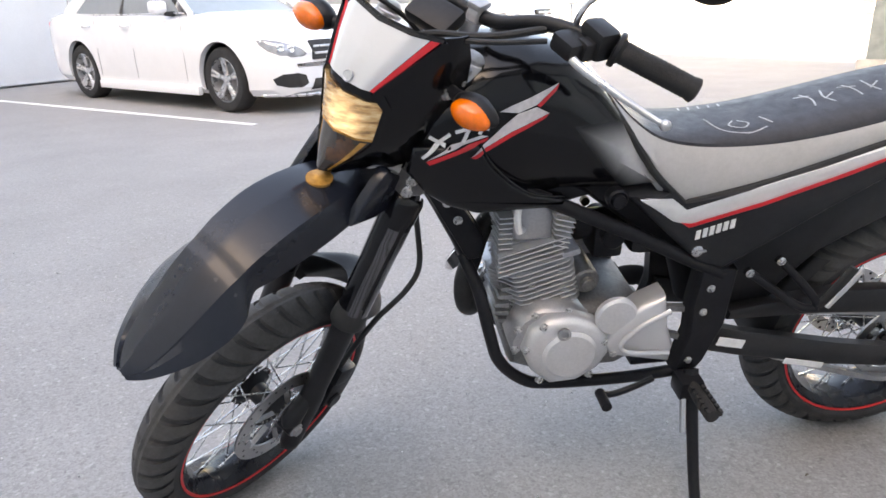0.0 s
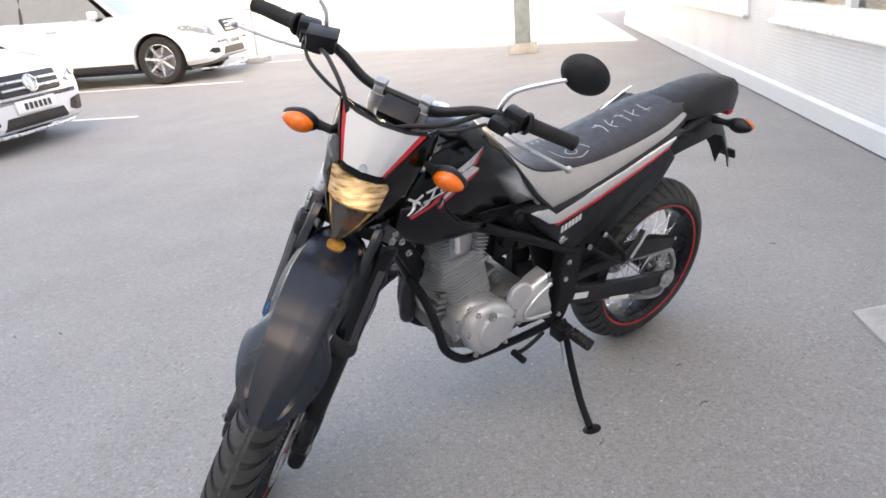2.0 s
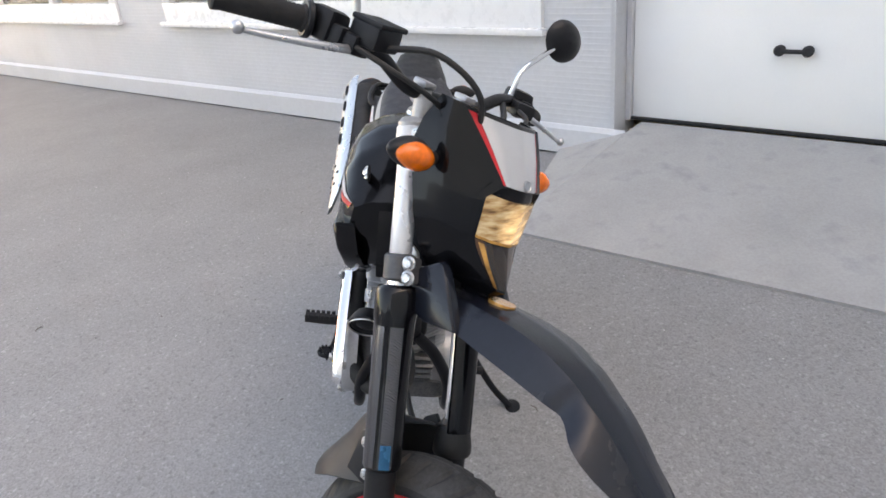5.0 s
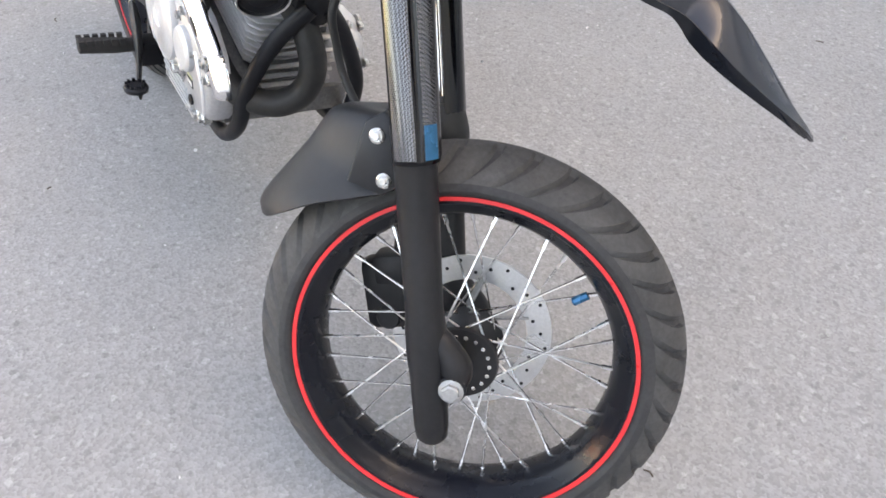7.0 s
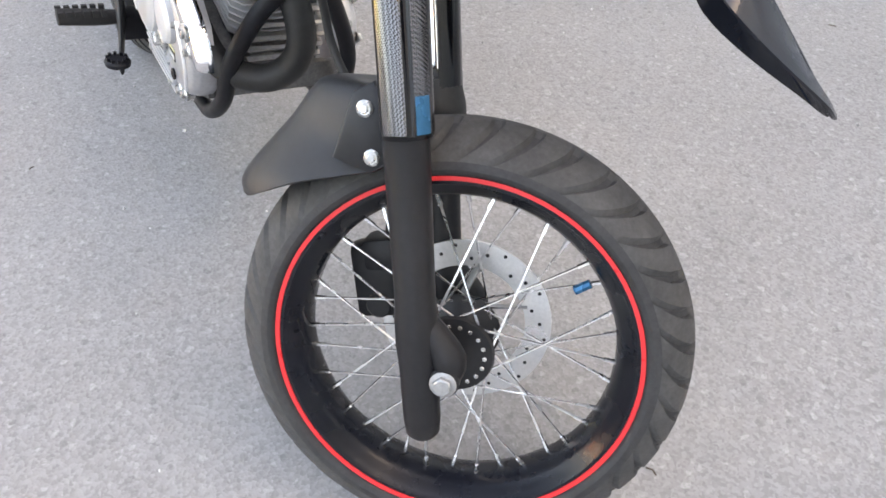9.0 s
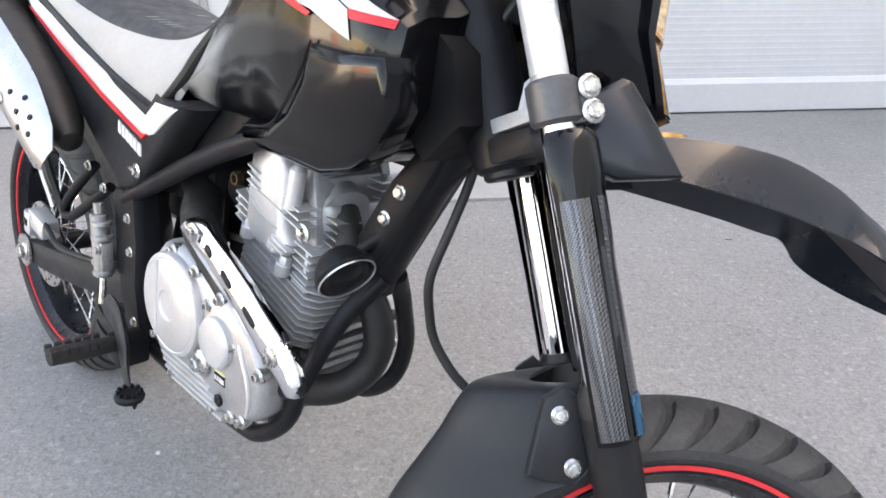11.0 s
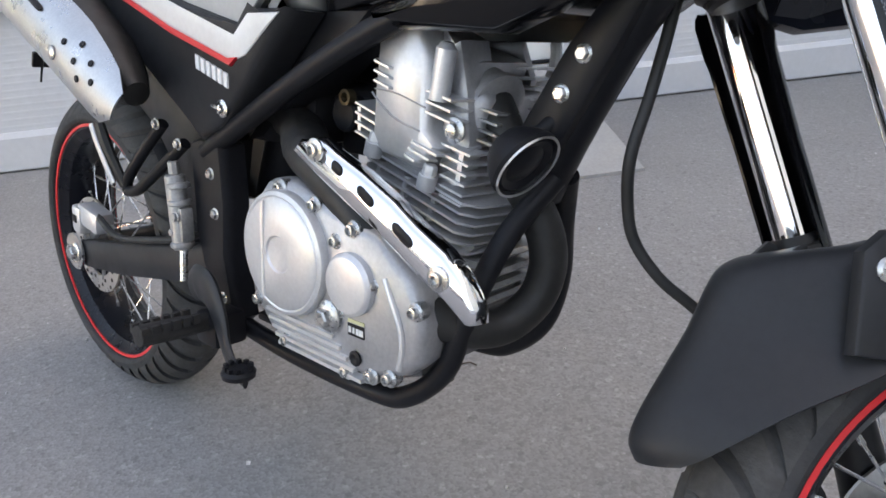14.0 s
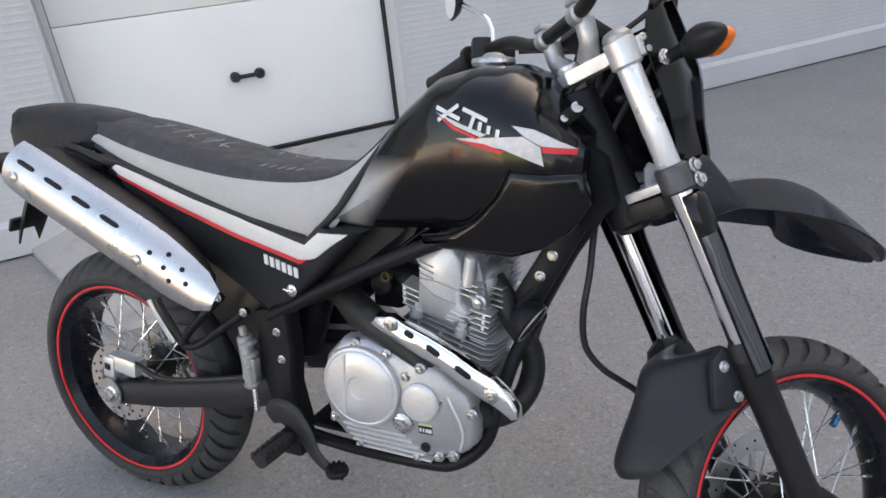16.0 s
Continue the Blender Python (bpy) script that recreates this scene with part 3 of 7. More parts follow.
def make_wheel(name, c, R, half, N, m, hub_w, fl=0.0, k=1.0):
    """Rim with red line, tyre, spokes, hub; m puts the wheel's z axis on the axle, +z to the motorcycle's left."""
    mm = m @ Matrix.Translation(c) @ Matrix.Rotation(radians(-90), 4, "X")
    w = half * 0.86
    rim = lathe([(r * k, h) for r, h in [(0.2185, -w), (0.2205, -w + 0.003), (0.212, -w + 0.010), (0.201, -w + 0.018), (0.195, -0.012), (0.195, 0.012), (0.201, w - 0.018), (0.212, w - 0.010),
                 (0.2205, w - 0.003), (0.2185, w), (0.207, w - 0.001), (0.204, w - 0.006), (0.194, w - 0.016), (0.187, 0.012), (0.187, -0.012), (0.194, -w + 0.016),
                 (0.204, -w + 0.006), (0.207, -w + 0.001)]], 72, mm, close=True)
    wh = part(name, rim, RIM, bike, "black rim with red edge line", 30)
    for s in (-1, 1):
        part("red_line", lathe([(0.2105 * k, s * (w - 0.0015)), (0.2155 * k, s * (w - 0.001)), (0.2160 * k, s * (w + 0.0015)), (0.2110 * k, s * (w + 0.0013))], 96, mm, close=True), REDLINE, wh, "red edge tape", 60)
    part("tyre", tyre_mesh(R, half, 0.2165 * k, N, mm), [RUBBER, TREAD], wh, "", 24)
    hub = lathe([(0.020, -hub_w), (0.043 + fl, -hub_w + 0.001), (0.045 + fl, -hub_w + 0.006), (0.030, -hub_w + 0.012), (0.021, -hub_w + 0.022), (0.021, hub_w - 0.022), (0.030, hub_w - 0.012),
                 (0.045 + fl, hub_w - 0.006), (0.043 + fl, hub_w - 0.001), (0.020, hub_w)], 36, mm)
    part("hub", hub, SATIN, wh, "", 35)
    for i in range(36):
        s = 1 if i % 2 else -1
        lean = 1 if (i // 2) % 2 else -1
        a = 2 * math.pi * i / 36
        b_ = a - lean * radians(62)
        p0 = Vector((0.0405 * math.cos(b_), 0.0405 * math.sin(b_), s * (hub_w - 0.007)))
        p1 = Vector((0.188 * k * math.cos(a), 0.188 * k * math.sin(a), s * 0.006))
        d = (p1 - p0).normalized()
        bm = rod(p0, p1, 0.0016, 6)
        rod(p1 - d * 0.016, p1 + d * 0.004, 0.0030, 6, bm=bm)
        part("spoke", bm, SPOKE, wh, "", 40, mm)
    for i in range(18):
        a = 2 * math.pi * i / 18
        for s in (-1, 1):
            p = Vector((0.0375 * math.cos(a), 0.0375 * math.sin(a), s * (hub_w - 0.0015)))
            part("spoke_head", rod(p - Vector((0, 0, 0.002)), p + Vector((0, 0, 0.0035 * s)), 0.0028, 6), BOLT, wh, "", 40, mm)
    return wh, mm


def disc(wh, mm, r, y, hole, inner):
    """A drilled brake disc with its carrier arms."""
    n = 60
    bm = lathe([(inner, y - 0.002), (r, y - 0.002), (r, y + 0.002), (inner, y + 0.002)], n, close=True)
    d = part("brake_disc", bm, STEEL, wh, "drilled steel brake disc", 30, mm)
    for k in range(30):
        a = 2 * math.pi * k / 30
        rr = inner + (r - inner) * (0.3, 0.55, 0.8)[k % 3]
        part("hole", rod((rr * math.cos(a), rr * math.sin(a), y - 0.0026), (rr * math.cos(a), rr * math.sin(a), y + 0.0026), hole, 8), FRAME, d, "dark drilled hole", None, mm)
    for k in range(6):
        a = 2 * math.pi * k / 6
        part("disc_arm", tube(P((0.036 * math.cos(a), 0.036 * math.sin(a), y), ((inner + 0.006) * math.cos(a + 0.35), (inner + 0.006) * math.sin(a + 0.35), y)), 0.006, 6, flat=0.4), ALU_DARK, d, "", 40, mm)


FW, RW = Vector((1.357, 0, 0.279)), Vector((-0.022, -0.011, 0.296))
front_wheel, fm = make_wheel("front_wheel", FW, 0.2785, 0.053, 38, FRONT, 0.038, 0.004, 1.02)
disc(front_wheel, fm, 0.112, 0.060, 0.0026, 0.078)
rear_wheel, rm = make_wheel("rear_wheel", RW, 0.297, 0.069, 40, Matrix.Identity(4), 0.058, 0.0, 1.05)
disc(rear_wheel, rm, 0.092, -0.074, 0.0040, 0.060)
va = radians(55)
vp = Vector((0.186 * math.cos(-va), 0.170 * math.sin(-va), -0.004))
part("valve_cap", rod(vp * 1.02, vp * 0.90, 0.0058, 8), BLUE, front_wheel, "blue valve cap", 40, fm)
# rear sprocket, cut out between its arms
bm = bmesh.new()
ro = 0.088
part("sprocket", lathe([(0.070, 0.073), (ro, 0.073), (ro + 0.002, 0.0755), (ro, 0.078), (0.070, 0.078)], 88, bm=join(bm, plate(circle(0, 0, 0.046), 0.005, Matrix.Translation((0, 0, 0.0755)))), close=True), STEEL, rear_wheel, "worn steel chain sprocket", 30, rm @ Matrix.Translation((0, 0, 0.011)))
bm = bmesh.new()
for k in range(6):
    a = 2 * math.pi * k / 6
    rod((0.040 * math.cos(a), 0.040 * math.sin(a), 0.0755), (0.074 * math.cos(a), 0.074 * math.sin(a), 0.0755), 0.008, 8, bm=bm)
    hexbolt((0.058 * math.cos(a + 0.5), 0.058 * math.sin(a + 0.5), 0.074), (0, 0, 1), 0.009, 0.008, bm=bm)
part("sprocket_arm", bm, ALU_DARK, rear_wheel, "", 40, rm @ Matrix.Translation((0, 0, 0.011)))


# -- fork, clamps, bars --
def leg(z):
    return 1.216 - 0.458 * (z - 0.515)


def on_leg(y, z, ahead=0.0):
    d = Vector((-0.416, 0, 0.909))
    return Vector((leg(z), y, z)) + Vector((d.z, 0, -d.x)) * ahead


for s in (-1, 1):
    y = 0.088 * s
    prof = [(0.014, 0), (0.0195, 0.006), (0.0215, 0.022), (0.0225, 0.09), (0.0245, 0.115), (0.0245, 0.150), (0.0225, 0.175), (0.0235, 0.28), (0.0245, 0.352), (0.0252, 0.356), (0.0252, 0.372), (0.020, 0.376)]
    lg = bp("fork_leg", lathe(prof, 24, along(on_leg(y, 0.195), on_leg(y, 0.55))), SATIN, None, "matt black lower fork leg", front=True)
    lug = rod((1.357, y - 0.020 * s, 0.279), (1.357, y + 0.018 * s, 0.279), 0.0175, 18)
    tube([on_leg(y, 0.34), Vector((1.352, y, 0.30)), Vector((1.357, y, 0.262))], [0.014, 0.021, 0.010], 12, 5, bm=lug)
    bp("axle_lug", lug, SATIN, lg, front=True)
    bp("axle_nut", hexbolt((1.357, y + 0.017 * s, 0.279), (0, s, 0), 0.0115, 0.010), ALU_DARK, lg, "dull axle nut", front=True)
    bp("fork_tube", rod(on_leg(y, 0.50), on_leg(y, 0.785), 0.0180, 24), CHROME, None, "chromed fork tube", front=True)
    bp("dust_seal", lathe([(0.0185, 0), (0.025, 0.004), (0.025, 0.022), (0.019, 0.034)], 20, along(on_leg(y, 0.528), on_leg(y, 0.6))), HOSE, None, front=True)
    bp("upper_fork_tube", lathe([(0.016, 0), (0.0178, 0.003), (0.0178, 0.19), (0.016, 0.193)], 24, along(on_leg(y, 0.80), on_leg(y, 1.0))), TUBE_SILVER, None, "bright upper fork tube", front=True)
    bp("fork_cap", lathe([(0.021, 0), (0.022, 0.01), (0.016, 0.018), (0.010, 0.020)], 18, along(on_leg(y, 0.985), on_leg(y, 1.1))), ALU_DARK, None, front=True)
    # guard: a part tube open at the back and inside
    g0, g1 = on_leg(y, 0.512), on_leg(y, 0.768)
    up = (g1 - g0).normalized()
    fwd = Vector((up.z, 0, -up.x))
    cols = []
    for k in range(37):
        a = radians(-75 + 205 * k / 36)
        groove = 0.90 if 58 < math.degrees(a) < 72 else 1.0
        col = []
        for f, rr in ((0, 0.0275), (0.015, 0.0290), (0.03, 0.0295), (0.5, 0.0300), (0.80, 0.0320), (0.84, 0.0335), (0.955, 0.0335), (0.985, 0.031), (1.0, 0.027)):
            rr = rr * groove if 0.02 < f < 0.82 else rr
            col.append(g0.lerp(g1, f) + (fwd * math.cos(a) + Vector((0, s, 0)) * math.sin(a)) * rr)
        cols.append(col)
    bp("fork_guard", grid_sheet(cols, 0.0025), GLOSS, None, "glossy black fork guard", front=True)
    for a0, a1 in ((20, 57), (74, 122)):
        strip = [[g0.lerp(g1, f) + (fwd * math.cos(radians(a)) + Vector((0, s, 0)) * math.sin(radians(a))) * (0.0308 if f < 0.6 else 0.0322) for f in np.linspace(0.02, 0.78, 8)] for a in np.linspace(a0, a1, 8)]
        bp("carbon_strip", grid_sheet(strip, 0.0005), CARBON, None, "silver woven carbon film", front=True)
    if s < 0:
        tape = [[g0.lerp(g1, f) + (fwd * math.cos(radians(a)) + Vector((0, s, 0)) * math.sin(radians(a))) * 0.0318 for f in (0.02, 0.06, 0.10, 0.15)] for a in (26, 34, 42, 50, 56)]
        bp("blue_tape", grid_sheet(tape, 0.0005), BLUE, None, "blue tape on the fork guard", front=True)
    # lower clamp ears with their pinch bolts
    cl = rod(on_leg(y, 0.774), on_leg(y, 0.812), 0.0245, 22, 0.004)
    ear = on_leg(y, 0.79, 0.026)
    box((0.026, 0.026, 0.040), (ear.x - 0.004, y, ear.z - 0.002), (0, -25, 0), 0.004, bm=cl)
    bp("lower_clamp", cl, CLAMP, None, "dark grey fork clamp", front=True)
    for dz in (0.010, -0.010):
        e = on_leg(y + 0.012 * s, 0.79 + dz, 0.030)
        bp("clamp_bolt", hexbolt(e, (0.25, s, 0.1), 0.0085, 0.009), BOLT, None, "bright clamp bolt", front=True)
    up_c = rod(on_leg(y, 0.952), on_leg(y, 0.990), 0.0232, 22, 0.003)
    e = on_leg(y + 0.004 * s, 0.971, 0.026)
    box((0.022, 0.030, 0.030), (e.x, e.y, e.z), (0, -25, 0), 0.004, bm=up_c)
    bp("upper_clamp", up_c, ALU, None, "silver fork clamp", front=True)
    for dz in (0.008, -0.008):
        e = on_leg(y + 0.018 * s, 0.971 + dz, 0.028)
        bp("clamp_bolt", hexbolt(e, (0.1, s, 0), 0.0055, 0.005), BOLT, None, "bright clamp bolt", front=True)


def across_fork(z, ahead=0.0):
    """A frame in the plane across the fork: x ahead, y left, z along the legs."""
    p = on_leg(0, z, ahead)
    return Matrix(((0.909, 0, -0.416, p.x), (0, 1, 0, p.y), (0.416, 0, 0.909, p.z), (0, 0, 0, 1)))


# lower bridge: a silver casting with two upright lugs over a black skirt
LOWER = [(0.004, 0.080), (-0.022, 0.078), (-0.046, 0.040), (-0.058, 0.022), (-0.058, -0.022), (-0.046, -0.040), (-0.022, -0.078), (0.004, -0.080), (0.012, -0.040), (0.014, 0), (0.012, 0.040)]
bm = plate(LOWER, 0.014, across_fork(0.789), 0.003)
for s in (-1, 1):
    plate([(-0.028, 0), (0.010, 0), (0.006, 0.024), (-0.006, 0.034), (-0.016, 0.028)], 0.006, across_fork(0.794) @ Matrix.Translation((0, 0.054 * s, 0)) @ Matrix.Rotation(radians(90), 4, "X"), 0.001, bm=bm)
bp("lower_bridge", bm, ALU, None, "silver lower fork bridge", front=True)
bm = plate([(x * 1.08, y * 0.97) for x, y in LOWER], 0.026, across_fork(0.768), 0.006)
rod(on_leg(0, 0.742, -0.036), on_leg(0, 0.778, -0.036), 0.027, 20, 0.003, bm=bm)
bp("bridge_skirt", bm, SATIN, None, "black underside of the fork bridge", front=True)
UPPER = [(0.016, 0.072), (-0.012, 0.088), (-0.026, 0.074), (-0.040, 0.040), (-0.060, 0.022), (-0.062, 0), (-0.060, -0.022), (-0.040, -0.040), (-0.026, -0.074), (-0.012, -0.088), (0.016, -0.072), (0.006, -0.044), (-0.006, -0.020), (-0.006, 0.020), (0.006, 0.044)]
bm = plate(UPPER, 0.020, across_fork(0.973), 0.004)
lathe([(0.017, 0), (0.019, 0.004), (0.018, 0.010), (0.010, 0.013), (0.001, 0.013)], 20, across_fork(0.982, -0.036), bm)
for s in (-1, 1):
    riser = tube([Vector((0.985, 0.03 * s, 0.98)), Vector((0.975, 0.05 * s, 1.0)), Vector((0.966, 0.052 * s, 1.030))], [0.018, 0.015, 0.016], 12, 4)
    rod((0.955, 0.041 * s, 1.036), (0.955, 0.064 * s, 1.036), 0.0165, 16, 0.003, bm=riser)
    box((0.030, 0.026, 0.010), (0.955, 0.0525 * s, 1.054), (0, 0, 0), 0.003, bm=riser)
    bp("bar_riser", riser, ALU_MID, None, "grey handlebar riser", front=True)
bp("upper_bridge", bm, ALU, None, "silver upper fork bridge", front=True)

BAR = [(0.872, 0.385, 1.058), (0.912, 0.262, 1.076), (0.938, 0.165, 1.072), (0.952, 0.085, 1.040), (0.955, 0.0, 1.036), (0.952, -0.085, 1.040), (0.938, -0.165, 1.072), (0.912, -0.262, 1.076), (0.872, -0.385, 1.058)]
hb = bp("handlebar", tube(BAR, 0.0112, 14, 6), SATIN, None, "black tubular handlebar", front=True)
for s in (-1, 1):
    g0, g1 = Vector((0.910, 0.270 * s, 1.0755)), Vector((0.8695, 0.392 * s, 1.0570))
    prof = [(0.019, 0), (0.021, 0.003), (0.019, 0.007)] + [(0.0165 + 0.0008 * (k % 2), 0.010 + 0.0035 * k) for k in range(31)] + [(0.018, 0.121), (0.0185, 0.127), (0.013, 0.130)]
    bp("grip", lathe(prof, 18, along(g0, g1)), GRIP, hb, "ribbed black rubber grip", front=True)
    way = (g0 - g1).normalized()
    sw = box((0.040, 0.050, 0.046), (*(g0 + way * 0.030),), (0, 0, -18 * s), 0.010)
    box((0.026, 0.024, 0.030), (*(g0 + way * 0.032 + Vector((0.024, 0, -0.008))),), (0, 0, -18 * s), 0.006, bm=sw)
    rod(g0 + way * 0.004, g0 - way * 0.006, 0.026, 18, bm=sw)
    bp("switch_block", sw, SATIN, hb, front=True)
    bp("lever_bracket", box((0.042, 0.046, 0.028), (0.952, 0.218 * s, 1.070), (0, 0, -15 * s), 0.008), SATIN, hb, front=True)
    lv = [(0.962, 0.212 * s, 1.066), (0.972, 0.250 * s, 1.060), (0.968, 0.310 * s, 1.050), (0.958, 0.372 * s, 1.040), (0.956, 0.392 * s, 1.039)]
    lever = tube(lv, [0.008, 0.0065, 0.0055, 0.0045, 0.0042], 10, 5, flat=0.7)
    bmesh.ops.create_uvsphere(lever, u_segments=12, v_segments=8, radius=0.0085, matrix=Matrix.Translation((0.956, 0.394 * s, 1.039)))
    bp("brake_lever" if s < 0 else "clutch_lever", lever, STEEL, hb, "silver lever", front=True)
    stem = [(0.928, 0.205 * s, 1.075), (0.926, 0.206 * s, 1.108), (0.918, 0.222 * s, 1.140), (0.905, 0.285 * s, 1.185), (0.898, 0.318 * s, 1.205)]
    bp("mirror_stem", tube(stem, 0.0052, 10, 5), CHROME if s > 0 else STEEL, hb, "bright mirror stem", front=True)
    mc = Vector((0.893, 0.338 * s, 1.222))
    back = lathe([(0.002, 0.022), (0.019, 0.020), (0.036, 0.014), (0.046, 0.004), (0.048, 0), (0.045, -0.002)], 30)
    fm2 = Matrix.Translation(mc) @ Matrix.Rotation(radians(-8 * s), 4, "Z") @ Matrix.Rotation(radians(82), 4, "Y") @ Matrix.Diagonal((0.86, 1.12, 1, 1))
    back.transform(fm2)
    mir = bp("mirror", back, SATIN, hb, "round black mirror housing", front=True)
    gl = lathe([(0.0435, -0.0015), (0.0435, -0.0030), (0.001, -0.0032)], 30)
    gl.transform(fm2)
    bp("mirror_glass", gl, MIRROR, mir, "mirror glass", front=True)
# brake reservoir and cables
rv = box((0.050, 0.062, 0.034), (0.968, -0.196, 1.092), (6, 0, 14), 0.007)
box((0.054, 0.066, 0.008), (0.968, -0.196, 1.111), (6, 0, 14), 0.003, bm=rv)
bp("brake_reservoir", rv, SATIN, hb, "black brake fluid box", front=True)
for name, pts, r in (("brake_hose", [(0.985, -0.190, 1.082), (1.050, -0.150, 1.105), (1.100, -0.090, 1.075), (1.095, -0.060, 1.000), (1.040, -0.030, 0.900), (1.000, 0.0, 0.800)], 0.0048),
                     ("throttle_cable", [(0.965, -0.235, 1.070), (1.020, -0.190, 1.060), (1.050, -0.110, 1.040), (1.010, -0.040, 1.000), (0.960, -0.010, 0.930), (0.900, 0, 0.86)], 0.0042),
                     ("clutch_cable", [(0.972, 0.190, 1.068), (1.030, 0.140, 1.060), (1.060, 0.060, 1.030), (1.030, 0.020, 0.960), (0.985, 0.010, 0.860)], 0.0042),
                     ("wiring_loom", [(0.945, 0.170, 1.068), (1.005, 0.110, 1.045), (1.040, 0.030, 1.020), (1.045, -0.010, 0.980), (1.020, 0.0, 0.930)], 0.0060)):
    bp(name, tube(pts, r, 9, 6), HOSE, hb, front=True)
# the hose down to the caliper hangs in an arc behind the fork
bp("caliper_hose", tube([(1.046, 0.050, 0.785), (1.044, 0.066, 0.720), (1.036, 0.067, 0.660), (1.029, 0.076, 0.603), (1.041, 0.100, 0.560), (1.056, 0.110, 0.530), (1.085, 0.110, 0.500), (1.118, 0.106, 0.479), (1.150, 0.100, 0.455), (1.196, 0.090, 0.390), (1.221, 0.080, 0.330)], 0.0058, 10, 6), HOSE, None, "black brake hose hanging in an arc", front=True)
cal = box((0.060, 0.040, 0.105), (1.244, 0.074, 0.300), (0, -28, 0), 0.012)
box((0.046, 0.052, 0.044), (1.238, 0.074, 0.340), (0, -28, 0), 0.010, bm=cal)
rod((1.262, 0.05, 0.272), (1.262, 0.10, 0.272), 0.018, 14, bm=cal)
cal.transform(Matrix.Translation((-0.018, 0, -0.024)))
bp("brake_caliper", cal, SATIN, None, "black front brake caliper", front=True)

# low fender hugging the wheel behind the fork: rows of (rear x, rear z, side x, side z, half width)
HUG = [(1.152, 0.528, 1.190, 0.546, 0.050), (1.118, 0.522, 1.194, 0.540, 0.066), (1.096, 0.510, 1.200, 0.526, 0.073), (1.086, 0.490, 1.206, 0.505, 0.077), (1.077, 0.460, 1.206, 0.470, 0.079),
       (1.064, 0.428, 1.170, 0.442, 0.077), (1.050, 0.394, 1.120, 0.408, 0.068), (1.042, 0.366, 1.084, 0.376, 0.052), (1.048, 0.352, 1.066, 0.358, 0.036)]
hug = zip(*[spline([(r[i], 0, 0) for r in HUG], 4) for i in range(5)])
rows = []
for cx_, cz_, sx_, sz_, hw_ in ([q.x for q in r] for r in hug):
    row = []
    for j in range(25):
        a = math.sin(radians(-90 + 180 * j / 24))
        f = abs(a) ** 1.9
        row.append(Vector((cx_ + (sx_ - cx_) * f, hw_ * a, cz_ + (sz_ - cz_) * f)))
    rows.append(row)
lf = bp("low_fender", grid_sheet(rows, 0.004), MATTE, None, "dark satin fender behind the front wheel", 60, front=True)
for s in (-1, 1):
    sh = shell([(1.152, 0.458), (1.150, 0.530), (1.166, 0.548), (1.188, 0.536), (1.208, 0.478), (1.196, 0.458)], 0.072, 0.0835, 0.004, s)
    bp("fender_mount", sh, MATTE, lf, front=True)
    for x, z in ((1.168, 0.520), (1.192, 0.476)):
        hb_ = lathe([(0.0085, 0), (0.0090, 0.002), (0.0065, 0.004)], 18, along((x, s * 0.0832, z), (x, s * 0.2, z)))
        lathe([(0.0052, 0.0035), (0.0052, 0.0065), (0.0038, 0.0075)], 6, along((x, s * 0.0832, z), (x, s * 0.2, z)), hb_)
        bp("fender_bolt", hb_, BOLT, lf, "bright bolt with washer", front=True)
    if s > 0:
        bp("fork_boot", lathe([(0.031, 0), (0.034, 0.006), (0.034, 0.018), (0.032, 0.030), (0.030, 0.040), (0.028, 0.052), (0.0185, 0.056)], 24, along(on_leg(0.088 * s, 0.502), on_leg(0.088 * s, 0.6))), HOSE, None, "black rubber fork boot", front=True)

# high beak fender: stations of (x, spine z, edge z, half width of the flat top, half width)
BEAK = [(1.135, 0.780, 0.748, 0.036, 0.056), (1.200, 0.801, 0.756, 0.046, 0.068), (1.265, 0.813, 0.757, 0.052, 0.073), (1.330, 0.815, 0.756, 0.054, 0.072), (1.385, 0.805, 0.752, 0.052, 0.066), (1.412, 0.796, 0.750, 0.050, 0.061),
        (1.432, 0.787, 0.742, 0.049, 0.071), (1.450, 0.780, 0.732, 0.048, 0.083), (1.480, 0.765, 0.720, 0.046, 0.085), (1.520, 0.741, 0.708, 0.041, 0.076), (1.556, 0.719, 0.699, 0.034, 0.060), (1.585, 0.701, 0.692, 0.025, 0.041),
        (1.600, 0.692, 0.687, 0.015, 0.024), (1.607, 0.688, 0.685, 0.009, 0.014)]
rows = zip(*[spline([(r[i], 0, 0) for r in BEAK], 3) for i in range(5)])
cols = []
for x, zt, zl, c, w in ([q.x for q in r] for r in rows):
    half = [(0, zt + 0.0015), (0.16 * c, zt + 0.0005), (0.34 * c, zt - 0.001), (0.70 * c, zt - 0.003), (c, zt - 0.0065), (c + 0.02 * (w - c) + 0.001, zt - 0.0085), (c + 0.45 * (w - c), zt - 0.45 * (zt - zl)), (c + 0.80 * (w - c), zt - 0.80 * (zt - zl)), (w, zl)]
    bend = 0.030 * max(0.0, (x - 1.18) / 0.42) ** 1.3
    half = half if x < 1.59 else [(y, max(z, zl)) for y, z in half]
    cols.append([Vector((x, bend - y, z)) for y, z in half[:0:-1]] + [Vector((x, bend + y, z)) for y, z in half])
hf = bp("high_fender", grid_sheet(cols, -0.003), FENDER, None, "glossy dark high front fender", 22, front=True)
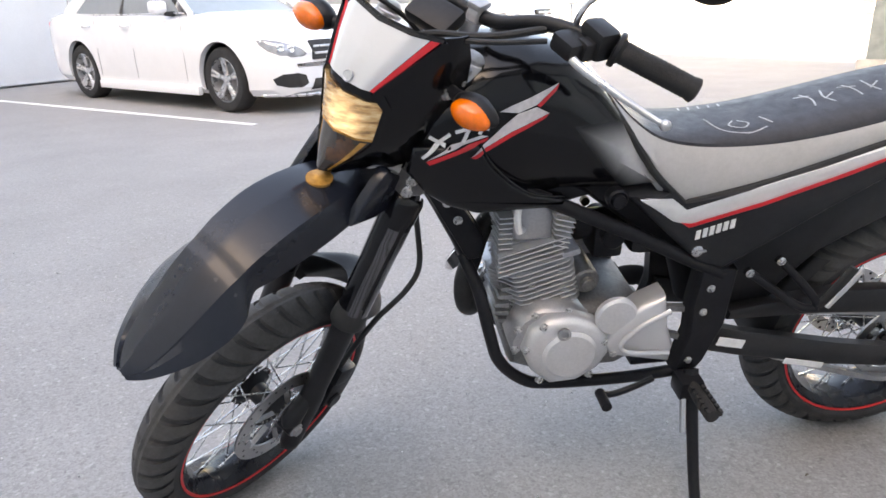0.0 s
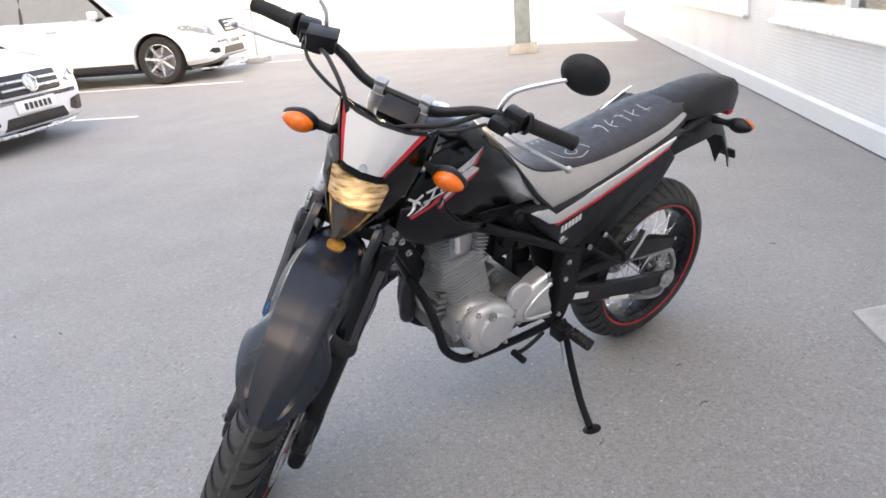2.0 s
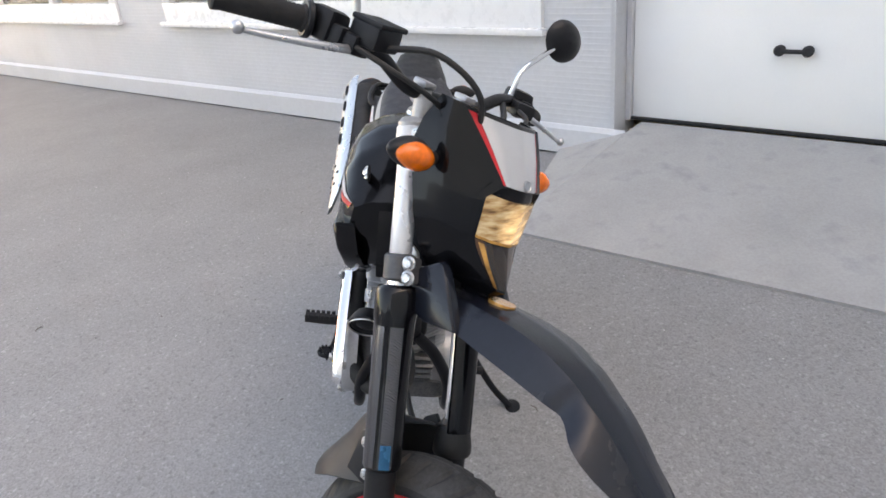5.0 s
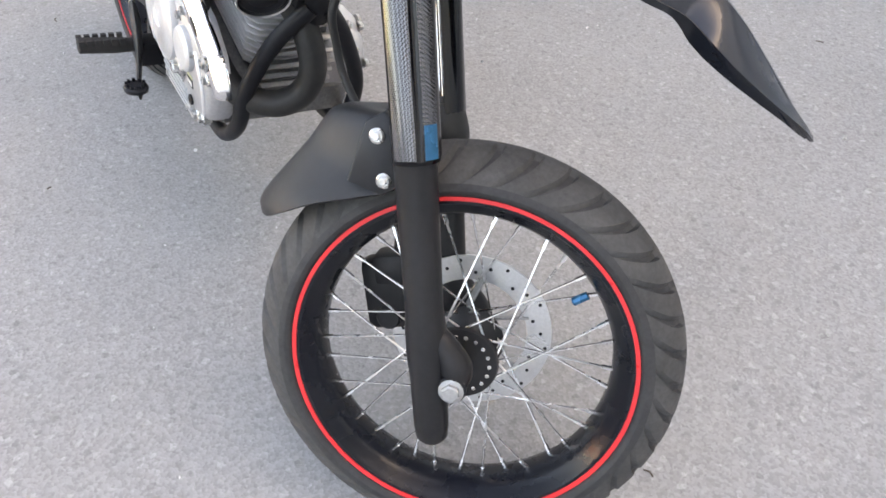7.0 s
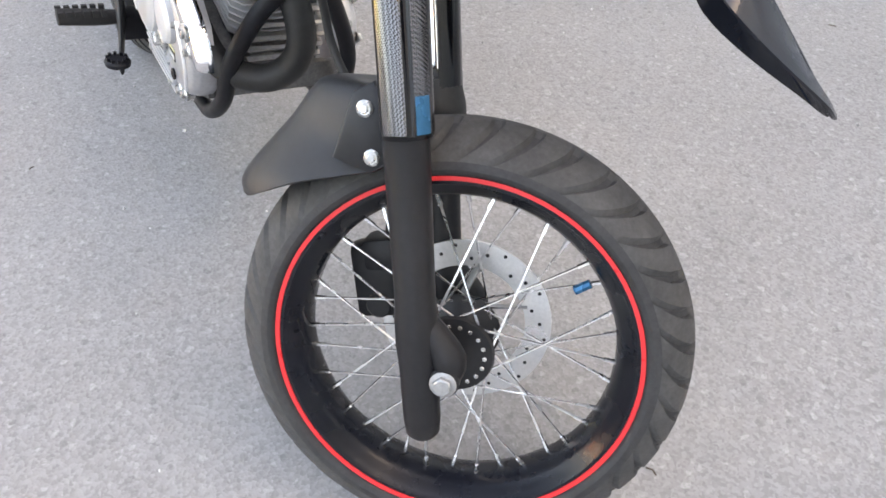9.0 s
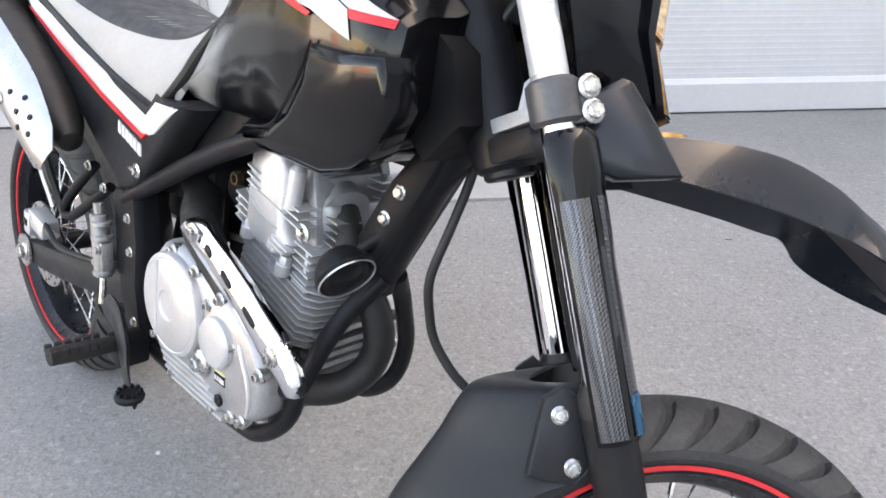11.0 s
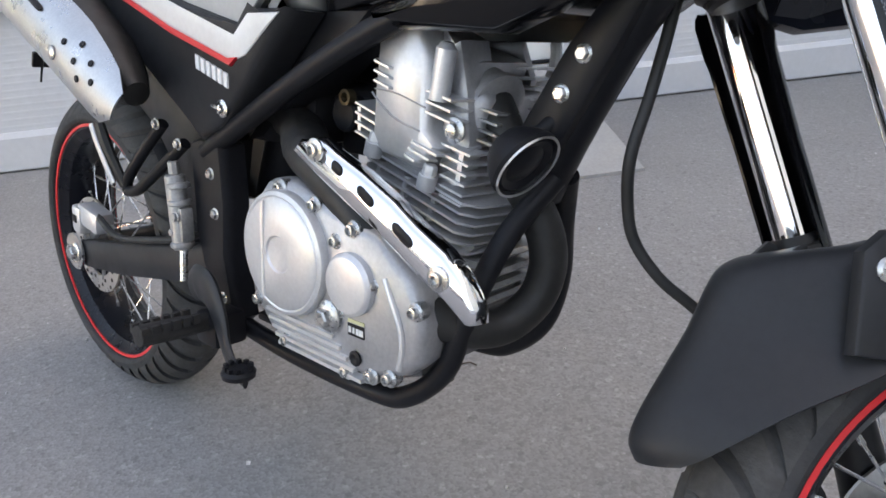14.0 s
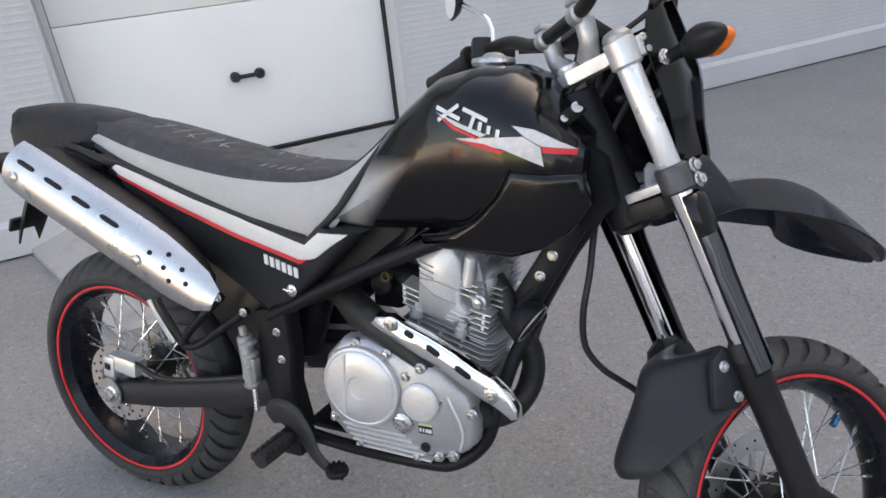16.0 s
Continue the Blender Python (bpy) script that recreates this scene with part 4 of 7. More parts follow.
for s in (-1, 1):
    bp("fender_bracket", shell([(1.098, 0.768), (1.112, 0.806), (1.146, 0.836), (1.158, 0.834), (1.188, 0.804), (1.226, 0.760), (1.166, 0.742), (1.130, 0.746)], 0.062, 0.081, 0.005, s), FENDER, hf, front=True)

bp("amber_marker", plate([(0.024 * math.cos(a * math.pi / 8), 0.020 * math.sin(a * math.pi / 8)) for a in range(16)], 0.007, Matrix.Translation((1.226, 0.004, 0.8104)) @ Matrix.Rotation(radians(-9), 4, "Y")), AMBER_DEEP, hf, "small amber marker", 60, front=True)

# -- headlamp cowl: rows from top to bottom of (z, rear x, rear y, mid x, mid y, corner x, corner y, centre x) --
ROWS = [(1.058, 1.045, 0.104, 1.060, 0.100, 1.080, 0.090, 1.112), (1.016, 1.032, 0.108, 1.070, 0.102, 1.124, 0.068, 1.148), (0.976, 1.030, 0.108, 1.086, 0.098, 1.163, 0.046, 1.176),
        (0.953, 1.042, 0.106, 1.096, 0.096, 1.152, 0.061, 1.180), (0.886, 1.075, 0.097, 1.116, 0.084, 1.160, 0.054, 1.188), (0.855, 1.090, 0.086, 1.130, 0.066, 1.182, 0.036, 1.206), (0.828, 1.104, 0.072, 1.146, 0.046, 1.202, 0.014, 1.222),
        (0.812, 1.112, 0.055, 1.150, 0.030, 1.190, 0.008, 1.200)]


def cowl_at(v, s, lift=0.0):
    """A point of the cowl: v down the rows, s across from -1 (right rear) over 0 (front centre) to 1."""
    i = min(int(v), len(ROWS) - 2)
    f = v - i
    r = [a + (b - a) * f for a, b in zip(ROWS[i], ROWS[i + 1])]
    z, xr, yr, xm, ym, xc, yc, x0 = r
    a = abs(s)
    knots = [Vector((x0, 0)), Vector((x0 - (x0 - xc) * 0.32, yc * 0.62)), Vector((xc, yc)), Vector((xm, ym)), Vector((xr, yr))]
    ts = [0, 0.3, 0.5, 0.75, 1.0]
    k = max(j for j in range(4) if ts[j] <= a + 1e-9) if a < 1 else 3
    g = (a - ts[k]) / (ts[k + 1] - ts[k])
    p = knots[k].lerp(knots[k + 1], g)
    out = Vector((p.x - 1.02, p.y, 0)).normalized() * lift
    return Vector((p.x + out.x, math.copysign(p.y + out.y, s) if a > 1e-6 else 0.0, z))


def cowl_sheet(v0, v1, s0, s1, lift, thick, nv=10, ns=16):
    return grid_sheet([[cowl_at(v0 + (v1 - v0) * i / nv, s0 + (s1 - s0) * j / ns, lift) for i in range(nv + 1)] for j in range(ns + 1)], thick)


cowl = bp("headlamp_cowl", cowl_sheet(0, 6.99, -1, 1, 0, -0.003, 21, 32), GLOSS, None, "glossy black headlamp cowl", 28, front=True)
bp("fly_screen", cowl_sheet(0.10, 1.97, -0.42, 0.42, 0.0060, 0.0020, 8, 14), SILVER, cowl, "silver painted fly screen", 50, front=True)
bp("screen_edge", cowl_sheet(0.0, 0.10, -0.5, 0.5, 0.0066, 0.003, 2, 14), SATIN, cowl, front=True)
for s in (-1, 1):
    bp("red_stripe", cowl_sheet(0.10, 1.97, 0.425 * s, 0.49 * s, 0.0062, 0.002, 8, 3), RED, cowl, "red stripe", 50, front=True)
    hbm = hexbolt(cowl_at(2.4, 0.86 * s, 0.002), (0.15, s, 0), 0.009, 0.008)
    bp("cowl_bolt", hbm, BOLT, cowl, "bright cowl bolt", front=True)
    bp("cowl_lip", cowl_sheet(0.05, 5.95, 0.49 * s, 0.545 * s, 0.0115, 0.010, 24, 3), GLOSS, cowl, "", 40, front=True)
em = cowl_at(1.78, 0.02, 0.0075)
bp("emblem", lathe([(0.0095, 0), (0.0095, 0.0016), (0.0075, 0.0022), (0.0065, 0.0012), (0.001, 0.0012)], 20, along(em, em + Vector((1, 0, 0.55)))), STEEL, cowl, "small round metal badge", front=True)
bp("headlamp_lens", cowl_sheet(2.75, 3.86, -0.485, 0.485, 0.009, 0.006, 10, 16), LAMP, cowl, "lit warm headlamp lens", 60, front=True)
bp("lens_frame", cowl_sheet(3.86, 3.92, -0.485, 0.485, 0.0095, 0.006, 2, 14), AMBER_DEEP, cowl, "amber lens edge", 40, front=True)
bl = cowl_at(3.50, 0.05, 0.0098)
lit_lens(LAMP, FRONT @ bl)
for s in (-1, 1):
    bp("amber_edge", cowl_sheet(4.0, 5.9, 0.36 * s, 0.43 * s, 0.0072, 0.003, 8, 3), AMBER_DEEP, cowl, "amber lens edge", 50, front=True)
bp("lower_lens", cowl_sheet(3.95, 5.9, -0.47, 0.47, 0.0062, 0.003, 8, 12), SMOKED, cowl, "dark amber lower lens", 50, front=True)
bp("dash", box((0.055, 0.085, 0.026), (1.005, 0.01, 1.030), (0, 24, 0), 0.009), SATIN, cowl, "black instrument pod", front=True)


def blinker(x, y, z, s, ahead, front):
    """An indicator: black pod on a stalk with an amber lens to one side."""
    pod = bmesh.new()
    bmesh.ops.create_uvsphere(pod, u_segments=20, v_segments=12, radius=1)
    for v in pod.verts:
        q = 1 - 0.25 * max(0, v.co.y * s)
        v.co = Vector((x - 0.010 * ahead + v.co.x * 0.024 * q, y + v.co.y * 0.041, z + v.co.z * 0.023 * q))
    tube(P((x - 0.022 * ahead, y - s * 0.085, z - 0.004), (x - 0.018 * ahead, y - s * 0.05, z - 0.002), (x - 0.012 * ahead, y - s * 0.02, z)), [0.012, 0.0095, 0.014], 12, 4, bm=pod)
    ob = bp("indicator", pod, SATIN, None, "black indicator with an amber lens", front=front)
    ln = bmesh.new()
    bmesh.ops.create_uvsphere(ln, u_segments=22, v_segments=14, radius=1)
    for v in ln.verts:
        q = 1 - 0.25 * max(0, v.co.y * s)
        v.co = Vector((x + 0.006 * ahead + v.co.x * 0.0215 * q, y + s * 0.002 + v.co.y * 0.035, z + v.co.z * 0.0205 * q))
    bp("amber_lens", ln, AMBER, ob, "amber lens", front=front)


blinker(1.082, 0.164, 0.974, 1, 1, True)
blinker(1.094, -0.167, 0.971, -1, 1, True)

# -- frame --
bm = rod((1.075, 0, 0.735), (0.975, 0, 0.935), 0.034, 22)
bp("steering_head", bm, FRAME, None, "black steering head tube")
bp("down_tube", tube([(1.030, 0, 0.790), (0.975, 0, 0.690), (0.932, 0, 0.600), (0.904, 0, 0.540)], [0.026, 0.020, 0.019, 0.020], 16, 6, flat=1.25), FRAME, None, "black frame down tube")
bp("backbone", tube([(1.02, 0, 0.850), (0.85, 0, 0.830), (0.70, 0, 0.76), (0.58, 0, 0.66)], 0.022, 14, 6), FRAME, None)
for s in (-1, 1):
    bp("cradle_tube", tube([(0.925, 0.012 * s, 0.560), (0.900, 0.055 * s, 0.500), (0.882, 0.090 * s, 0.420), (0.862, 0.095 * s, 0.355), (0.815, 0.098 * s, 0.307), (0.760, 0.098 * s, 0.290), (0.600, 0.098 * s, 0.285), (0.470, 0.105 * s, 0.300)], 0.0125, 14, 6), FRAME, None, "black cradle tube")
    bp("side_tube", tube([(1.000, 0.035 * s, 0.800), (0.900, 0.085 * s, 0.755), (0.750, 0.108 * s, 0.692), (0.640, 0.112 * s, 0.640), (0.545, 0.112 * s, 0.590), (0.440, 0.112 * s, 0.535)], 0.0135, 14, 6), FRAME, None, "black side frame tube")
    pl = shell([(0.410, 0.545), (0.440, 0.556), (0.486, 0.548), (0.492, 0.47), (0.486, 0.40), (0.505, 0.31), (0.470, 0.285), (0.440, 0.33), (0.412, 0.42)], 0.085, 0.122, 0.006, s)
    pv = bp("pivot_plate", pl, FRAME, None, "black swing arm pivot plate")
    for x, z in ((0.460, 0.508), (0.466, 0.454), (0.476, 0.336)):
        bp("plate_bolt", hexbolt((x, 0.121 * s, z), (0, s, 0), 0.0062, 0.006), BOLT, pv, "bright plate bolt")
    bp("subframe_tube", tube([(0.455, 0.108 * s, 0.545), (0.360, 0.108 * s, 0.615), (0.220, 0.100 * s, 0.700), (0.020, 0.085 * s, 0.795), (-0.140, 0.06 * s, 0.815)], 0.0115, 12, 6), FRAME, None, "black rear frame tube")
    # passenger peg bracket in a V
    tip = Vector((0.240, 0.135 * s, 0.450))
    vb = tube([(0.334, 0.118 * s, 0.562), (0.285, 0.128 * s, 0.515), (0.244, 0.135 * s, 0.470), tip], 0.0085, 10, 4)
    tube([(0.392, 0.118 * s, 0.540), (0.330, 0.128 * s, 0.495), (0.275, 0.135 * s, 0.458), tip], 0.0085, 10, 4, bm=vb)
    bk = bp("peg_bracket", vb, FRAME, None, "black V-shaped passenger peg bracket")
    for p in ((0.334, 0.128 * s, 0.562), (0.392, 0.128 * s, 0.540)):
        bp("bracket_bolt", hexbolt(p, (0, s, 0), 0.0065, 0.006), BOLT, bk, "bright bracket bolt")
    pg = tube([tip + Vector((-0.002, 0.004 * s, 0.008)), tip + Vector((-0.030, 0.012 * s, 0.062)), tip + Vector((-0.046, 0.014 * s, 0.098))], [0.009, 0.0125, 0.011], 8, 3, flat=0.7)
    bp("passenger_peg", pg, HOSE, bk, "folded black passenger peg")
    st = tube([tip + Vector((-0.012, 0.016 * s, 0.012)), tip + Vector((-0.042, 0.022 * s, 0.070)), tip + Vector((-0.056, 0.022 * s, 0.098))], 0.006, 8, 3, flat=0.5)
    bp("peg_edge", st, ALU, bk, "bright peg edge")
    # gusset by the steering head with two bolts
    gs = bp("gusset", shell([(0.893, 0.560), (0.918, 0.556), (0.976, 0.665), (1.018, 0.745), (0.995, 0.762), (0.938, 0.690), (0.886, 0.600)], 0.012, 0.034, 0.005, s), FRAME, None, "black head gusset plate")
    for x, z in ((0.937, 0.645), (0.957, 0.682)):
        bp("gusset_bolt", hexbolt((x, 0.033 * s, z), (0, s, 0), 0.0068, 0.007), BOLT, gs, "bright flanged bolt")
    # swing arm
    sa = rings(bmesh.new(), [[Vector((x, (yy + dy) * s, z + dz)) for dy, dz in ((-0.014, -h * 0.8), (-0.010, -h), (0.010, -h), (0.014, -h * 0.8), (0.014, h * 0.8), (0.010, h), (-0.010, h), (-0.014, h * 0.8))]
                             for x, yy, z, h in ((0.475, 0.085, 0.380, 0.031), (0.36, 0.096, 0.354, 0.030), (0.15, 0.108, 0.314, 0.028), (0.02, 0.112, 0.296, 0.025), (-0.045, 0.112, 0.289, 0.016))])
    arm = bp("swing_arm", sa, PANEL, None, "black box-section swing arm")
    adj = plate(circle(0, 0, 0.034, 24), 0.004, Matrix.Translation((-0.006, 0.131 * s, 0.297)) @ Matrix.Rotation(radians(90), 4, "X"))
    bp("chain_adjuster", adj, STEEL, arm, "round steel chain adjuster")
    bp("axle_nut", hexbolt((0, 0.132 * s, 0.297), (0, s, 0), 0.014, 0.014), BOLT, arm, "bright axle nut")
    # rider's foot peg with teeth
    px, pz = (0.505, 0.322) if s < 0 else (0.480, 0.305)
    bp("peg_mount", box((0.050, 0.05, 0.045), (px, 0.145 * s, pz - 0.012), (0, 0, 0), 0.008), FRAME, None)
    fp = tube([(px, 0.165 * s, pz), (px + 0.004, 0.205 * s, pz + 0.004), (px + 0.008, 0.262 * s, pz + 0.010)], [0.012, 0.0145, 0.014], 10, 3, flat=0.9)
    fo = bp("foot_peg", fp, GRIP, None, "black toothed foot peg")
    for k in range(6):
        for d in (-0.012, 0.012):
            bp("tooth", box((0.007, 0.009, 0.012), (px + 0.004 + d, (0.19 + 0.0135 * k) * s, pz + 0.015)), GRIP, fo)

# -- tank: sections (x, top z, shoulder z, bottom z, half width at top, at shoulder, at bottom) --
SEC = [(0.585, 0.760, 0.735, 0.712, 0.034, 0.100, 0.112), (0.660, 0.862, 0.822, 0.716, 0.044, 0.092, 0.116), (0.710, 0.920, 0.872, 0.722, 0.056, 0.098, 0.120), (0.770, 0.964, 0.908, 0.725, 0.068, 0.112, 0.124),
       (0.840, 0.982, 0.926, 0.720, 0.076, 0.124, 0.134), (0.900, 0.980, 0.920, 0.712, 0.076, 0.130, 0.136), (0.950, 0.960, 0.904, 0.716, 0.066, 0.131, 0.132), (0.990, 0.918, 0.880, 0.742, 0.056, 0.126, 0.124), (1.020, 0.886, 0.862, 0.790, 0.045, 0.112, 0.110)]
fine = spline([Vector((i, 0, 0)) for i in range(len(SEC))], 4)
loops = []
for f in fine:
    v = min(f.x, len(SEC) - 1.0001)
    i = int(v)
    r = [a + (b - a) * (v - i) for a, b in zip(SEC[i], SEC[i + 1])]
    x, zt, zs, zb, wt, ws, wb = r
    half = [(0.0, zt), (wt * 0.6, zt - 0.003), (wt, zt - 0.010), ((wt + ws) / 2 + 0.008, (zt + zs) / 2 - 0.001), (ws, zs), (ws + 0.006, zs - 0.028), ((ws + wb) / 2 + 0.004, (zs + zb) / 2), (wb - 0.022, zb + 0.018), (wb - 0.036, zb), (0.0, zb)]
    loops.append([Vector((x, y, z)) for y, z in half] + [Vector((x, -y, z)) for y, z in half[-2:0:-1]])
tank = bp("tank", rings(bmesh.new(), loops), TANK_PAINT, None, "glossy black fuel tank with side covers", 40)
cap = lathe([(0.034, 0), (0.036, 0.006), (0.033, 0.012), (0.020, 0.014), (0.012, 0.020), (0.003, 0.021)], 28, along((0.845, 0, 0.978), (0.845, 0, 1.1)))
bp("tank_cap", cap, STEEL, tank, "round metal filler cap")
for s in (-1, 1):
    low_ = shell([(0.763, 0.716), (0.822, 0.729), (0.862, 0.757), (0.898, 0.797), (0.920, 0.834), (0.971, 0.832), (1.026, 0.836), (1.036, 0.790), (1.005, 0.745), (0.968, 0.716), (0.915, 0.696), (0.769, 0.698)], 0.110, 0.1455, 0.012, s, 0.8)
    for v in low_.verts:
        v.co.y -= s * 0.24 * max(0.0, 0.822 - v.co.z)
    lower = bp("tank_shroud", low_, GLOSS, tank, "black lower side shroud", 50)
    bp("shroud_ridge", tube([(0.763, 0.1150 * s, 0.720), (0.822, 0.1210 * s, 0.732), (0.862, 0.130 * s, 0.760), (0.899, 0.139 * s, 0.800), (0.919, 0.142 * s, 0.836)], [0.0012, 0.0018, 0.002, 0.002, 0.0015], 8, 6), GLOSS, tank)
    if s < 0:
        white = [[(0.921, 0.899), (0.954, 0.894), (1.013, 0.867), (0.965, 0.871), (0.942, 0.883)], [(0.832, 0.878), (0.938, 0.884), (0.964, 0.870), (0.969, 0.843), (0.909, 0.865)], [(0.796, 0.915), (0.883, 0.885), (0.874, 0.881), (0.830, 0.897)]]
        red = [[(0.965, 0.871), (1.013, 0.867), (1.012, 0.859), (0.968, 0.862)], [(0.832, 0.877), (0.880, 0.872), (0.912, 0.862), (0.906, 0.858), (0.875, 0.865)], [(0.796, 0.914), (0.830, 0.896), (0.872, 0.880), (0.866, 0.878), (0.828, 0.891)]]
        bars = [((0.796, 0.922), (0.840, 0.906)), ((0.836, 0.926), (0.801, 0.903)), ((0.844, 0.921), (0.884, 0.905)), ((0.864, 0.913), (0.857, 0.893)), ((0.874, 0.903), (0.872, 0.890)), ((0.888, 0.898), (0.886, 0.886)), ((0.902, 0.893), (0.900, 0.882))]
    else:
        white = [[(0.888, 0.884), (0.870, 0.892), (0.789, 0.920), (0.828, 0.890), (0.858, 0.880)], [(0.858, 0.879), (0.828, 0.887), (0.806, 0.875), (0.868, 0.850), (0.934, 0.814), (0.908, 0.836), (0.880, 0.862)], [(1.006, 0.812), (0.960, 0.829), (0.905, 0.846), (0.916, 0.848), (0.965, 0.834)]]
        red = [[(0.789, 0.920), (0.828, 0.890), (0.822, 0.886), (0.794, 0.910)], [(0.806, 0.875), (0.868, 0.850), (0.934, 0.814), (0.926, 0.811), (0.866, 0.843), (0.812, 0.868)], [(1.006, 0.811), (0.905, 0.845), (0.908, 0.839), (1.000, 0.804)]]
        bars = [((1.012, 0.818), (0.966, 0.852)), ((0.999, 0.847), (0.974, 0.834)), ((0.958, 0.855), (0.918, 0.866)), ((0.936, 0.860), (0.946, 0.838)), ((0.915, 0.862), (0.920, 0.850)), ((0.903, 0.868), (0.908, 0.856))]
    side_of = (tank, lower)
    for poly in white:
        bp("tank_graphic", decal(poly, side_of, s, 0.0020), GRAPHIC, tank, "white and red lightning graphic", 60)
    for poly in red:
        bp("red_edge", decal(poly, side_of, s, 0.0030), RED, tank, "red edge of the graphic", 60)
    # plain slanted bars where the model lettering stands
    for p0, p1 in bars:
        p0, p1 = Vector(p0), Vector(p1)
        w_ = (p1 - p0).normalized()
        w_ = Vector((-w_.y, w_.x)) * 0.0030
        bp("letter_bar", decal([p0 + w_, p1 + w_, p1 - w_, p0 - w_], side_of, s, 0.0030), WHITE_TRIM, tank, "", 60)
sc = bp("air_scoop", shell([(1.005, 0.870), (1.040, 0.845), (1.060, 0.780), (1.020, 0.735), (0.985, 0.765), (1.000, 0.820)], -0.07, 0.07, 0.004, 1, 0.9), DEEP, None, "black plastic between tank and head")
for x, z, r in ((1.004, 0.922, 0.0085), (0.986, 0.906, 0.0055), (0.978, 0.900, 0.0050)):
    mark = lathe([(r, 0), (r, 0.0016), (r * 0.62, 0.0026), (r * 0.55, 0.0016), (0.0006, 0.0016)], 16, along((x, -0.094, z), (x + 0.03, -0.16, z + 0.05)))
    bp("lock_button", mark, STEEL, sc, "small bright round button")
bp("button_plate", tube([(1.012, -0.090, 0.926), (0.990, -0.091, 0.908), (0.966, -0.092, 0.890)], [0.010, 0.011, 0.009], 10, 3, flat=0.3), DEEP, sc)

# -- seat --
def ease_through(x, xs, ys):
    """A smooth curve through the knots (cubic Hermite with mean slopes)."""
    k = min(max(int(np.searchsorted(xs, x)) - 1, 0), len(xs) - 2)
    slope = [(ys[i + 1] - ys[i]) / (xs[i + 1] - xs[i]) for i in range(len(xs) - 1)]
    m0_ = (slope[max(k - 1, 0)] + slope[k]) / 2
    m1_ = (slope[k] + slope[min(k + 1, len(slope) - 1)]) / 2
    h = xs[k + 1] - xs[k]
    t = (x - xs[k]) / h
    return (1 + 2 * t) * (1 - t) ** 2 * ys[k] + t * (1 - t) ** 2 * h * m0_ + t * t * (3 - 2 * t) * ys[k + 1] + t * t * (t - 1) * h * m1_


def seat_row(x):
    xs = [-0.02, 0.05, 0.12, 0.28, 0.40, 0.545, 0.60, 0.640, 0.690]
    low = np.interp(x, xs, [0.842, 0.830, 0.806, 0.756, 0.720, 0.690, 0.742, 0.800, 0.876])
    edge = ease_through(x, xs, [0.866, 0.856, 0.840, 0.806, 0.791, 0.793, 0.808, 0.836, 0.888])
    top = ease_through(x, xs, [0.890, 0.880, 0.866, 0.834, 0.813, 0.808, 0.818, 0.842, 0.890])
    wl = ease_through(x, xs, [0.070, 0.098, 0.112, 0.116, 0.116, 0.114, 0.106, 0.092, 0.055])
    we = ease_through(x, xs, [0.066, 0.088, 0.100, 0.102, 0.098, 0.086, 0.078, 0.066, 0.045])
    return low, edge, top, wl, we


xs = np.linspace(-0.015, 0.688, 72)
loops, tops_ = [], []
for x in xs:
    low, edge, top, wl, we = seat_row(x)
    half = [(0, low + 0.004), (wl - 0.016, low + 0.002), (wl, low + 0.006), (wl + 0.002, low + 0.3 * (edge - low)), (we + 0.35 * (wl - we) + 0.003, low + 0.75 * (edge - low)), (we, edge), (we * 0.9, edge + 0.2 * (top - edge) - 0.004), (0, edge - 0.006)]
    loops.append([Vector((x, y, z)) for y, z in half] + [Vector((x, -y, z)) for y, z in half[-2:0:-1]])
    ht = [(we + 0.0015, edge - 0.004), (we + 0.001, edge + 0.003), (we * 0.86, edge + 0.72 * (top - edge)), (we * 0.5, top - 0.002), (0, top), (0, edge - 0.004)]
    tops_.append([Vector((x, y, z)) for y, z in ht] + [Vector((x, -y, z)) for y, z in ht[-3::-1]][0:4])
    tops_[-1] = [Vector((x, y, z)) for y, z in ht[:5]] + [Vector((x, -y, z)) for y, z in ht[3::-1]]
seat = bp("seat", rings(bmesh.new(), loops), VINYL_GREY, None, "black and grey vinyl seat with chalk marks", 50)
cov = bp("seat_top", rings(bmesh.new(), tops_), VINYL, seat, "dusty black vinyl seat top", 50)
for s in (-1, 1):
    bead = [(x, s * (seat_row(x)[3] + 0.001), seat_row(x)[0] + 0.002) for x in np.linspace(0.69, 0.545, 8)] + [(x, s * (seat_row(x)[3] + 0.001), seat_row(x)[0] + 0.002) for x in np.linspace(0.535, 0.03, 14)]
    bp("seat_piping", tube(bead, 0.0068, 8), HOSE, seat, "black lower edge")
# chalk scribbles that cannot be read
random.seed(4)


def stroke(pts, w=0.0036):
    line = spline([(x, y, 0) for x, y in pts], 5)
    left, right = [], []
    for i, p in enumerate(line):
        d = (line[min(i + 1, len(line) - 1)] - line[max(i - 1, 0)]).normalized()
        left.append((p.x - d.y * w / 2, p.y + d.x * w / 2))
        right.append((p.x + d.y * w / 2, p.y - d.x * w / 2))
    return left + right[::-1]


